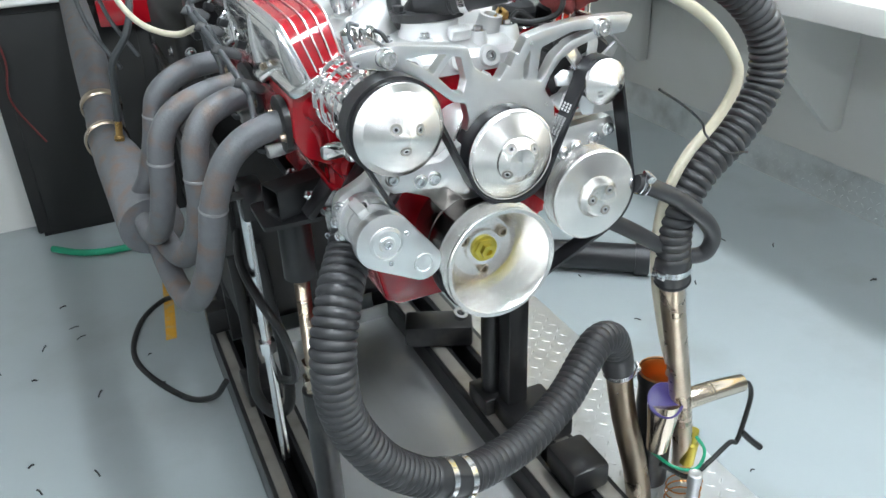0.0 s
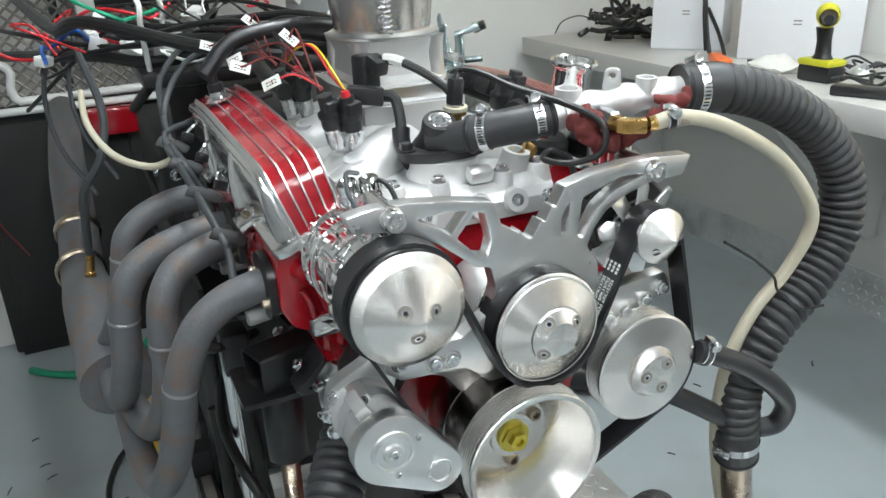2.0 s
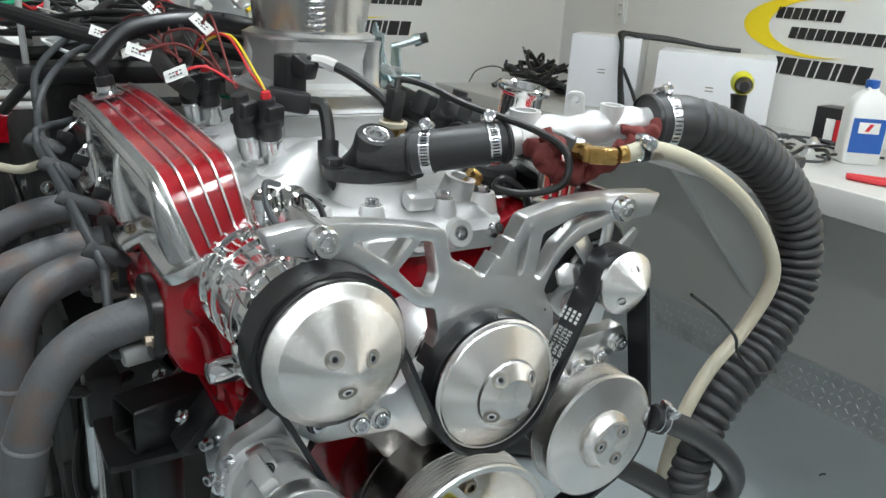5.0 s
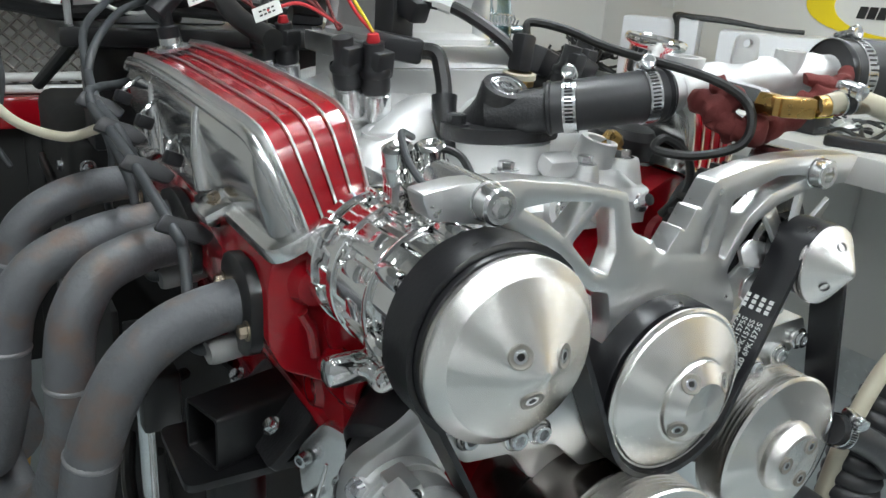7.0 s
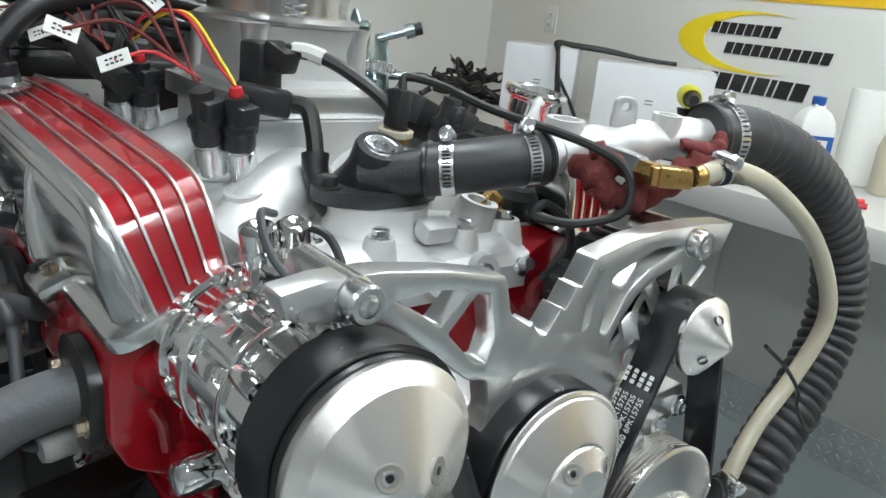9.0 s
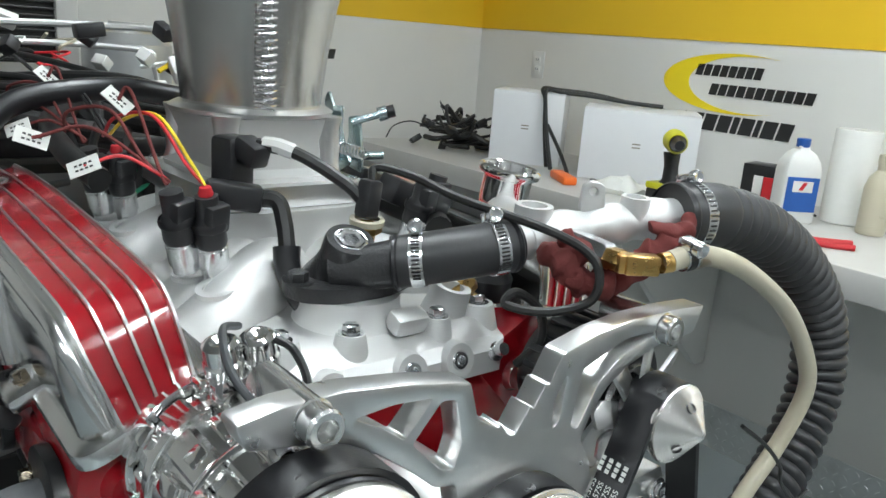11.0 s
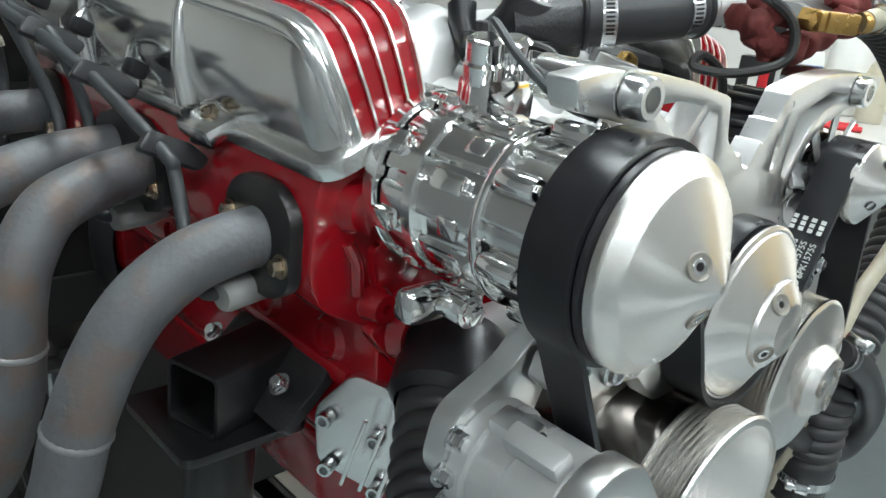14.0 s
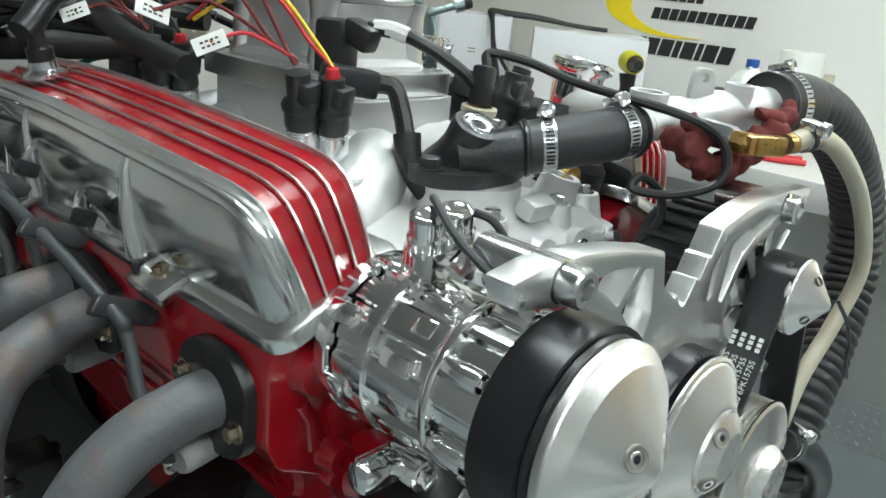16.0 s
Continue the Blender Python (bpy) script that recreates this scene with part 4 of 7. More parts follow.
for a in (30, 150, 270):
    cap_screw((CK[0] + 0.038 * math.cos(radians(a)), CK[1] + 0.066, CK[2] + 0.038 * math.sin(radians(a))), (0, -1, 0), 0.0085, 0.008, ckp, M_STAIN)

# alternator
alt = thing("alternator", "black finned alternator with aluminium fan and cone nut", "alternator", (0.155, 0.12, 1.1))
cone = part("cone_nut", lathe([(0.028, -0.004), (0.033, -0.002), (0.0345, 0.002), (0.0335, 0.006), (0.003, 0.029), (0, 0.0295)], 72, AL), M_TURNED, alt, "turned aluminium cone", angle=9, origin=AL)
for a in (100, 220, 340):
    part("cone_hole", lathe([(0.0042, 0.001), (0.004, -0.002), (0, -0.002)], 16, (AL[0] + 0.02 * math.cos(radians(a)), AL[1] - 0.0166, AL[2] + 0.02 * math.sin(radians(a))), (math.cos(radians(a)) * 0.6, -0.8, math.sin(radians(a)) * 0.6)), M_PLAST, cone)
part("belt_drum", lathe([(0.026, -0.036), (0.031, -0.034), (0.031, -0.005), (0.028, -0.003)], 48, AL), M_RUBBER, alt)
part("fan_hub", lathe([(0.030, -0.050), (0.034, -0.046), (0.034, -0.040), (0.02, -0.036)], 40, AL), M_POL, alt)
for k in range(8):
    a = 2 * math.pi * k / 8
    pts = arc_corners([(0.024, -0.010), (0.046, -0.016), (0.060, -0.009), (0.059, 0.006), (0.044, 0.008), (0.024, 0.012)], 0.003, 3)
    part("fan_blade", plate(pts, 0.004, (), 0.0008, Matrix.Translation((AL[0], AL[1] + 0.031, AL[2])) @ Matrix.Rotation(-a, 4, "Y") @ Matrix.Rotation(radians(24), 4, "X")), M_SATIN, alt, "aluminium fan blade")
part("front_case", lathe([(0.02, -0.055), (0.052, -0.058), (0.058, -0.064), (0.058, -0.078), (0.056, -0.08)], 56, (AL[0] + 0.004, AL[1], AL[2])), M_BLKCAST, alt)
part("body", lathe([(0.054, -0.078), (0.054, -0.125), (0.048, -0.138), (0, -0.139)], 56, (AL[0] + 0.004, AL[1], AL[2])), M_PLAST, alt)
for k in range(22):
    a = 2 * math.pi * k / 22
    part("fin", box(0.006, 0.045, 0.006, (AL[0] + 0.004 + 0.056 * math.cos(a), AL[1] + 0.103, AL[2] + 0.056 * math.sin(a)), 0.0015, rot=(0, -math.degrees(a), 0)), M_PLAST, alt, "black cooling fin")
part("adjuster_arm", plate(arc_corners([(0.10, 1.115), (0.125, 1.09), (0.15, 1.12), (0.13, 1.145)], 0.006), 0.012, (), 0.001, Matrix.Translation((0, 0.075, 0))), M_SATIN, alt)

# air conditioning compressor
acc = thing("ac_compressor", "chrome-plated air conditioning compressor with bolted lugs", "compressor", (-0.181, 0.13, 1.09))
CX, CZ = AC[0] - 0.004, AC[2] + 0.002


def lobed(y0, y1, r, dip, count, share, turn=0.0, chamfer=0.002, n=168):
    """A length of casting with flat-topped lengthwise lands between shallow grooves."""
    def ring(y, cut):
        pts = []
        for q in range(n):
            a = 2 * math.pi * q / n
            u = ((a + turn) * count / (2 * math.pi)) % 1.0
            e = min(1.0, max(0.0, (share / 2 - abs(u - 0.5)) / 0.05 + 0.5))
            rr = r - dip * (1 - e) - cut
            pts.append((CX + rr * math.cos(a), y, CZ + rr * math.sin(a)))
        return pts
    return skin([ring(y0, chamfer), ring(y0 + chamfer, 0), ring(y1 - chamfer, 0), ring(y1, chamfer)])


part("front_case", lobed(0.052, 0.088, 0.0545, 0.004, 7, 0.45, 0.3), M_CHROME, acc, "front casting", angle=24)
part("joint_ring", lathe([(0.0, 0), (0.0565, 0), (0.0572, -0.001), (0.0572, -0.005), (0.0565, -0.006), (0.0, -0.006)], 80, (CX, 0.088, CZ)), M_CHROME, acc, "joint flange")
part("body", lobed(0.094, 0.142, 0.0560, 0.0045, 9, 0.60, 0.1), M_CHROME, acc, "ribbed middle casting", angle=24)
part("joint_ring", lathe([(0.0, 0), (0.0575, 0), (0.0585, -0.001), (0.0585, -0.009), (0.0575, -0.010), (0.0, -0.010)], 80, (CX, 0.142, CZ)), M_CHROME, acc, "joint flange")
part("rear_case", lobed(0.152, 0.176, 0.0555, 0.0035, 12, 0.68, 0.2), M_CHROME, acc, "rear casting", angle=24)
part("rear_ring", lathe([(0.0, 0), (0.0580, 0), (0.0590, -0.001), (0.0590, -0.010), (0.0575, -0.012), (0.050, -0.018), (0.0, -0.019)], 80, (CX, 0.178, CZ)), M_CHROME, acc, "rear cover")
for k in range(7):
    a = radians(95 + 360 / 7 * k)
    x, z = CX + 0.056 * math.cos(a), CZ + 0.056 * math.sin(a)
    part("lug", merge(lathe([(0.0062, 0), (0.0072, 0.002), (0.0072, 0.024), (0.0062, 0.026)], 18, (x, 0.084, z), (0, -1, 0)), box(0.013, 0.022, 0.010, (x - 0.005 * math.cos(a), 0.071, z - 0.005 * math.sin(a)), 0.003, rot=(0, -math.degrees(a), 0))), M_CHROME, acc, "front bolt lug")
    hex_bolt((x, 0.058, z), (0, -1, 0), 0.0042, 0.005, acc, M_CHROME)
    part("lug", box(0.010, 0.024, 0.016, (CX + 0.056 * math.cos(a), 0.174, CZ + 0.056 * math.sin(a)), 0.004, rot=(0, -math.degrees(a), 0)), M_CHROME, acc, "rear bolt lug")
for k in range(6):
    a = radians(105 + 27 * k)
    part("pad", box(0.008, 0.016 if k % 2 else 0.026, 0.013, (CX + 0.0535 * math.cos(a), 0.112 if k % 2 else 0.120, CZ + 0.0535 * math.sin(a)), 0.002, rot=(0, -math.degrees(a), 0)), M_CHROME, acc, "raised casting pad")
for x, z, y in ((-0.206, 1.080, 0.142), (-0.150, 1.082, 0.142)):
    part("mount_ear", lathe([(0.010, 0), (0.011, 0.002), (0.011, 0.030), (0.010, 0.032)], 24, (x, y, z), (0, -1, 0)), M_CHROME, acc)
    hex_bolt((x, y - 0.032, z), (0, -1, 0), 0.0075, 0.008, acc, M_CHROME)
    part("ear_web", box(0.014, 0.022, 0.03, ((x + AC[0]) / 2 - 0.004 * (1 if x < AC[0] else -1), y - 0.016, z + 0.012), 0.004), M_CHROME, acc)
part("port_block", box(0.046, 0.03, 0.03, (-0.165, 0.15, 1.204), 0.006), M_CHROME, acc)
for x in (-0.178, -0.152):
    part("port", lathe([(0.013, 0), (0.0135, 0.012), (0.012, 0.014), (0.012, 0.026), (0.009, 0.028), (0.006, 0.028), (0, 0.024)], 24, (x, 0.15, 1.216), (-0.25, -0.15, 1)), M_CHROME, acc)
part("lead", wire([(-0.165, 0.16, 1.245), (-0.185, 0.14, 1.252), (-0.192, 0.11, 1.235), (-0.18, 0.085, 1.215), (-0.165, 0.07, 1.208)], 0.0028, 8), M_GWIRE, acc, "grey clutch lead")
part("lead", wire([(-0.150, 0.145, 1.24), (-0.142, 0.128, 1.236), (-0.138, 0.115, 1.22), (-0.145, 0.10, 1.207)], 0.003, 8), M_WIRE, acc, "black clutch lead")
part("foot", box(0.035, 0.02, 0.022, (-0.228, 0.13, 1.083), 0.006), M_CHROME, acc)

# belt tensioner
tn = thing("belt_tensioner", "machined aluminium belt tensioner arm on a cast spring body", "tensioner", (-0.2, 0.03, 0.96))
TA, TB_ = Vector((-0.211, 0.999)), Vector((-0.158, 0.955))
def lobes(a, b, ra, rb, n=16):
    d = (b - a)
    base = math.atan2(d.y, d.x)
    off = math.acos((ra - rb) / d.length)
    pts = []
    for k in range(n + 1):
        t = base + off + (2 * math.pi - 2 * off) * k / n
        pts.append((a.x + ra * math.cos(t), a.y + ra * math.sin(t)))
    for k in range(n + 1):
        t = base - off + 2 * off * k / n
        pts.append((b.x + rb * math.cos(t), b.y + rb * math.sin(t)))
    return pts
arm = part("arm", plate(lobes(TA, TB_, 0.042, 0.027), 0.018, (), 0.003, Matrix.Translation((0, -0.018, 0))), M_SATIN, tn)
part("boss", lathe([(0.024, 0), (0.024, 0.004), (0.020, 0.006), (0.019, 0.004), (0.012, 0.004), (0.010, 0.007), (0, 0.007)], 40, (TA.x, -0.0175, TA.y)), M_SATIN, arm)
cap_screw((TA.x, -0.0235, TA.y), (0, -1, 0), 0.006, 0.004, arm)
part("boss", lathe([(0.015, 0), (0.015, 0.003), (0.012, 0.003), (0.011, 0.0), (0, 0)], 32, (TB_.x, -0.0175, TB_.y)), M_SATIN, arm)
for dx, dz in ((0.030, 0.008), (0.005, -0.031)):
    cap_screw((TA.x + dx, -0.0175, TA.y + dz), (0, -1, 0), 0.0038, 0.003, arm)
part("spring_body", lathe([(0.030, -0.074), (0.0385, -0.073), (0.0385, -0.061), (0.0345, -0.060), (0.0345, -0.056), (0.0365, -0.055), (0.0365, -0.037), (0.0335, -0.0365), (0.0335, -0.0335), (0.0365, -0.033), (0.0365, -0.004), (0.034, 0.0)], 56, (TA.x, 0.0, TA.y)), M_CAST, tn, "cast aluminium spring body", angle=25)
part("stop_block", box(0.018, 0.030, 0.016, (TA.x - 0.012, 0.045, TA.y + 0.036), 0.002, rot=(0, -18, 0)), M_SATIN, tn)
hex_bolt((TA.x - 0.012, 0.030, TA.y + 0.038), (0, -1, 0), 0.004, 0.006, tn, M_BLACKSTEEL)
part("lug", box(0.016, 0.04, 0.014, (TA.x - 0.02, 0.024, TA.y + 0.038), 0.003, rot=(0, -30, 0)), M_CAST, tn)
part("roller", lathe([(0.026, 0), (0.026, 0.026), (0.02, 0.027)], 40, (TB_.x, 0.032, TB_.y)), M_RUBBER, tn, "black roller")
part("mount_plate", plate(arc_corners([(-0.252, 1.0), (-0.245, 1.035), (-0.20, 1.055), (-0.176, 1.08), (-0.150, 1.07), (-0.158, 1.045), (-0.172, 1.01), (-0.176, 0.97), (-0.215, 0.955)], 0.012), 0.018, (), 0.0025, Matrix.Translation((0, 0.074, 0))), M_SATIN, tn)
for x, z in ((-0.243, 1.022), (-0.25, 1.0), (-0.246, 0.978)):
    hex_bolt((x, 0.075, z), (0, -1, 0), 0.006, 0.010, tn)

# serpentine belt
def arc(c, r, a0, a1, n=14):
    return [Vector((c[0] + r * math.cos(radians(a0 + (a1 - a0) * k / n)), 0, c[2] + r * math.sin(radians(a0 + (a1 - a0) * k / n)))) for k in range(n + 1)]
loop = (arc(AC, 0.0655, 232, 20 - 25, 20) + arc(WP, 0.0715, 198, 322, 12) + arc(AL, 0.0325, 142, -8, 14) + arc(PS, 0.0745, 8, -62, 8) + arc(CK, 0.0905, 302 - 360, -175, 14))
belt = thing("serpentine_belt", "black ribbed rubber drive belt with printed back", "belt", (-0.02, 0.04, 0.83))
bm_ = bmesh.new()
rings_ = []
nb = len(loop)
for k, p in enumerate(loop):
    t = (loop[(k + 1) % nb] - loop[k - 1]).normalized()
    nrm_ = Vector((t.z, 0, -t.x)) * 0.0022
    rings_.append([bm_.verts.new((p + q).to_tuple()) for q in (nrm_ + Vector((0, 0.018, 0)), nrm_ + Vector((0, 0.049, 0)), -nrm_ + Vector((0, 0.049, 0)), -nrm_ + Vector((0, 0.018, 0)))])
for k in range(nb):
    a, b = rings_[k], rings_[(k + 1) % nb]
    for q in range(4):
        bm_.faces.new((a[q], a[(q + 1) % 4], b[(q + 1) % 4], b[q]))
part("band", bm_, M_RUBBER, belt)


def lettering(txt, size, m, mat, parent, name="printing"):
    cu = bpy.data.curves.new("txt", "FONT")
    cu.body, cu.size, cu.extrude, cu.align_x, cu.align_y = txt, size, 0.0001, "LEFT", "CENTER"
    ob = bpy.data.objects.new("txt", cu)
    scene.collection.objects.link(ob)
    bpy.context.view_layer.update()
    me = bpy.data.meshes.new_from_object(ob.evaluated_get(bpy.context.evaluated_depsgraph_get()))
    bpy.data.objects.remove(ob)
    bm = bmesh.new()
    bm.from_mesh(me)
    bpy.data.meshes.remove(me)
    return part(name, local(bm, m), mat, parent, "", False)


b0, b1 = arc(WP, 0.063, 322, 322, 1)[0], arc(AL, 0.0325, 142, 142, 1)[0]
ux = (b1 - b0).normalized()
uz = Vector((-ux.z, 0, ux.x))
uy = Vector((0, -1, 0))
yc = 0.035
for row in range(4):
    o = b0 + ux * 0.006 + uz * 0.0028 + Vector((0, yc + 0.0105 - 0.0074 * row, 0))
    m4 = Matrix((( ux.x, 0, uz.x, o.x), (ux.y, 1, uz.y, o.y), (ux.z, 0, uz.z, o.z), (0, 0, 0, 1)))
    for q in range(4):
        part("printed_bar", local(box(0.0045, 0.0046, 0.0003, (0.0026 + q * 0.0055, 0, 0)), m4), M_LABEL, belt, "white printed bar", False)
    lettering("5060620 6PK1575S", 0.0072, m4 @ Matrix.Translation((0.026, 0, 0)), M_LABEL, belt)
    for q in range(3):
        part("printed_bar", local(box(0.0034, 0.0040, 0.0003, (0.092 + q * 0.0046, 0, 0)), m4), M_LABEL, belt, "white printed bar", False)

# ---- coolant plumbing ----
def clamp(at, direction, r, parent_label="worm-drive hose clamp with slotted band", screw=(0, 0, 1)):
    """Worm-drive clamp: slotted band, housing and screw."""
    t = thing("hose_clamp", "bright slotted worm-drive hose clamp on the hose", "hose clamp", at, "hose clamps")
    d = Vector(direction).normalized()
    part("band", lathe([(r, -0.006), (r + 0.0012, -0.006), (r + 0.0012, 0.006), (r, 0.006)], 40, at, d), M_GALV, t)
    s = Vector(screw)
    s = (s - d * s.dot(d)).normalized()
    side = d.cross(s)
    for k in range(-5, 14):
        a = 0.14 * k + 0.5
        c = Vector(at) + (s * math.cos(a) + side * math.sin(a)) * (r + 0.0014)
        out = (s * math.cos(a) + side * math.sin(a))
        tan_ = d.cross(out)
        m = Matrix((( d.x, tan_.x, out.x, c.x), (d.y, tan_.y, out.y, c.y), (d.z, tan_.z, out.z, c.z), (0, 0, 0, 1)))
        part("slot", local(box(0.007, 0.0016, 0.0006), m), M_BLACKSTEEL, t, "dark slot", False)
    c = Vector(at) + s * (r + 0.004)
    m = Matrix((( d.x, side.x, s.x, c.x), (d.y, side.y, s.y, c.y), (d.z, side.z, s.z, c.z), (0, 0, 0, 1)))
    part("housing", local(box(0.013, 0.015, 0.008, bevel=0.002), m), M_GALV, t)
    part("screw", lathe([(0.0045, 0), (0.0045, 0.004), (0.007, 0.004), (0.007, 0.010), (0.0055, 0.011), (0, 0.009)], 12, c + side * 0.006, side), M_GALV, t)
    return t


tH = thing("thermostat_housing", "rough black cast thermostat housing with plugged top", "thermostat housing", (-0.015, 0.26, 1.218))
fl = arc_corners([(-0.062, -0.012), (-0.05, -0.03), (-0.02, -0.036), (0.03, -0.036), (0.055, -0.018), (0.055, 0.02), (0.02, 0.034), (-0.03, 0.034), (-0.058, 0.016)], 0.012)
part("flange", plate(fl, 0.014, (), 0.003, Matrix.Translation((-0.012, 0.262, 1.2175)) @ Matrix.Rotation(radians(90), 4, "X")), M_BLKCAST, tH)
TD = Vector((-0.06, -0.46, 1)).normalized()
TP = Vector((-0.016, 0.276, 1.2165))
part("dome", lathe([(0.040, -0.004), (0.034, 0.010), (0.027, 0.024), (0.0235, 0.036), (0.0225, 0.053), (0.021, 0.0565), (0.0155, 0.057), (0.015, 0.050), (0, 0.050)], 40, TP, TD), M_BLKCAST, tH)
part("elbow", sweep(spline([(-0.03, 0.262, 1.238), (-0.015, 0.248, 1.242), (0.004, 0.230, 1.248), (0.022, 0.216, 1.254)], 6), lambda s, d: 0.0195 + 0.002 * s, 24), M_BLKCAST, tH)
plug = part("plug", lathe([(0.0152, -0.002), (0.0152, 0.003), (0.0142, 0.004), (0.0125, 0.0035)], 32, TP + TD * 0.054, TD), M_GALV, tH, "zinc pipe plug")
part("plug_socket", lathe([(0.0127, 0.0035), (0.008, 0.003), (0.0075, -0.003), (0, -0.003)], 6, TP + TD * 0.054, TD), M_GALV, plug)
hex_bolt((-0.064, 0.262, 1.2315), (0, 0, 1), 0.009, 0.011, tH, M_BLKCAST)
hex_bolt((0.035, 0.242, 1.2315), (0, 0, 1), 0.008, 0.010, tH, M_GOLDZ)

hs = thing("hose_coupling", "short thick black rubber coupling hose", "hose", (0.07, 0.19, 1.23))
part("hose", sweep(spline([(0.008, 0.226, 1.2505), (0.028, 0.211, 1.2555), (0.054, 0.193, 1.262), (0.082, 0.178, 1.268), (0.100, 0.174, 1.270)], 8), 0.0232, 28, True, 0.8), M_HOSE, hs)
dirn = Vector((0.7, -0.68, 0.15)).normalized()
clamp((0.026, 0.2125, 1.2550), dirn, 0.0236, screw=(0.1, 0.3, 1))
clamp((0.082, 0.178, 1.268), (0.93, -0.32, 0.15), 0.0236, screw=(0.1, 0.3, 1))

fh_ = thing("filler_housing", "silver cast coolant filler housing with several ports", "coolant filler", (0.18, 0.125, 1.25))
part("body", sweep(spline([(0.095, 0.175, 1.2695), (0.118, 0.176, 1.273), (0.15, 0.163, 1.279), (0.19, 0.145, 1.286), (0.23, 0.129, 1.291), (0.275, 0.118, 1.294)], 10), lambda s, d: 0.0188 + 0.0024 * math.sin(26 * s) * (0.1 < s < 0.85), 28), M_CAST, fh_)
part("filler_neck", lathe([(0.022, -0.02), (0.0265, 0.004), (0.0275, 0.008), (0.0275, 0.034), (0.0285, 0.036), (0.034, 0.039), (0.0355, 0.042), (0.035, 0.046), (0.032, 0.048), (0.029, 0.0465), (0.027, 0.036), (0.0, 0.034)], 52, (0.229, 0.328, 1.262), (0.08, -0.12, 1)), M_CHROME, fh_, "chrome filler neck with cap")
part("neck_branch", sweep(spline([(0.135, 0.176, 1.276), (0.165, 0.225, 1.270), (0.20, 0.285, 1.262), (0.226, 0.326, 1.262)], 5), 0.0195, 20), M_CAST, fh_)
for x, y, z, r, h in ((0.127, 0.180, 1.283, 0.0175, 0.020), (0.212, 0.134, 1.298, 0.0135, 0.016)):
    part("port", lathe([(r * 1.15, -0.01), (r, 0.004), (r, h), (r * 0.7, h), (r * 0.62, h * 0.3), (0, h * 0.3)], 28, (x, y, z), (0, -0.05, 1)), M_CAST, fh_)
part("ear", plate(arc_corners([(-0.015, 0), (0.015, 0), (0.012, 0.038), (-0.012, 0.038)], 0.01), 0.012, (circle(0, 0.027, 0.005, 14),), 0.001, Matrix.Translation((0.172, 0.150, 1.296)) @ Matrix.Rotation(radians(-40), 4, "Z") @ Matrix.Scale(0.8, 4)), M_CAST, fh_, "cast lifting ear")
part("side_port", lathe([(0.012, -0.03), (0.012, 0.026), (0.010, 0.030), (0, 0.030)], 6, (0.143, 0.128, 1.2755), (-0.08, -1, -0.06)), M_GALV, fh_)

bf = thing("brass_elbow", "brass pipe elbow with barbed tail", "pipe fitting", (0.15, 0.07, 1.26))
part("nut", lathe([(0.0095, 0), (0.0105, 0.002), (0.0105, 0.014), (0.0095, 0.016)], 6, (0.139, 0.100, 1.2735), (0.1, -1, -0.05)), M_BRASS, bf)
part("block", merge(box(0.030, 0.016, 0.017, (0.149, 0.073, 1.2730), 0.0025, rot=(0, 0, -32)), box(0.016, 0.018, 0.016, (0.1405, 0.083, 1.2730), 0.0025, rot=(0, 0, -32))), M_BRASS, bf)
part("tail", lathe([(0.0088, 0), (0.0088, 0.010), (0.006, 0.011), (0.007, 0.016), (0.0058, 0.022), (0.007, 0.024), (0.0058, 0.032)], 24, (0.162, 0.063, 1.275), (1, -0.35, 0.1)), M_BRASS, bf)
cm = thing("milky_hose", "milky translucent vinyl hose with yellowed ends", "hose", (0.4, 0.05, 0.6))
part("hose", sweep(spline([(0.170, 0.060, 1.2765), (0.20, 0.052, 1.281), (0.265, 0.048, 1.262), (0.353, 0.045, 1.212), (0.412, 0.042, 1.151), (0.430, 0.042, 1.102), (0.405, 0.05, 1.04), (0.36, 0.055, 0.99), (0.325, 0.055, 0.93), (0.315, 0.06, 0.85),
                                (0.335, 0.075, 0.75), (0.40, 0.11, 0.58), (0.47, 0.16, 0.46), (0.53, 0.21, 0.38), (0.55, 0.235, 0.34)], 10), 0.0090, 18), M_CREAM, cm)
clamp((0.186, 0.0555, 1.279), (1, -0.2, 0.1), 0.0098, screw=(0, -0.2, 1))

bh = thing("coolant_hose", "thick black corrugated coolant hose looping down to a pipe", "hose", (0.4, 0.06, 0.75))
part("hose", ribbed([(0.255, 0.121, 1.2935), (0.31, 0.108, 1.293), (0.39, 0.10, 1.270), (0.47, 0.093, 1.222), (0.522, 0.083, 1.155), (0.524, 0.073, 1.075), (0.468, 0.063, 1.005), (0.385, 0.054, 0.945), (0.345, 0.05, 0.88), (0.347, 0.05, 0.79), (0.36, 0.058, 0.74)], 0.0320, 0.0150, 0.0055, 26, 0.055), M_HOSE, bh)
clamp((0.275, 0.117, 1.2938), (1, -0.2, 0), 0.0325, screw=(0, 0.3, 1))
clamp((0.349, 0.051, 0.775), (0.1, 0.05, -1), 0.0325, screw=(-1, -0.4, 0))
po = thing("stand_pipe", "heat-stained stainless stand pipe rising from the tread plate", "pipe", (0.63, 0.22, 0.02))
part("pipe", sweep(spline([(0.347, 0.05, 0.80), (0.37, 0.063, 0.70), (0.46, 0.12, 0.48), (0.54, 0.17, 0.28), (0.592, 0.205, 0.13), (0.615, 0.22, 0.024)], 8), 0.0235, 24), M_STAIN, po)
rg = thing("shop_rag", "crumpled maroon shop rag wrapped round the filler", "rag", (0.16, 0.11, 1.24))
random.seed(5)
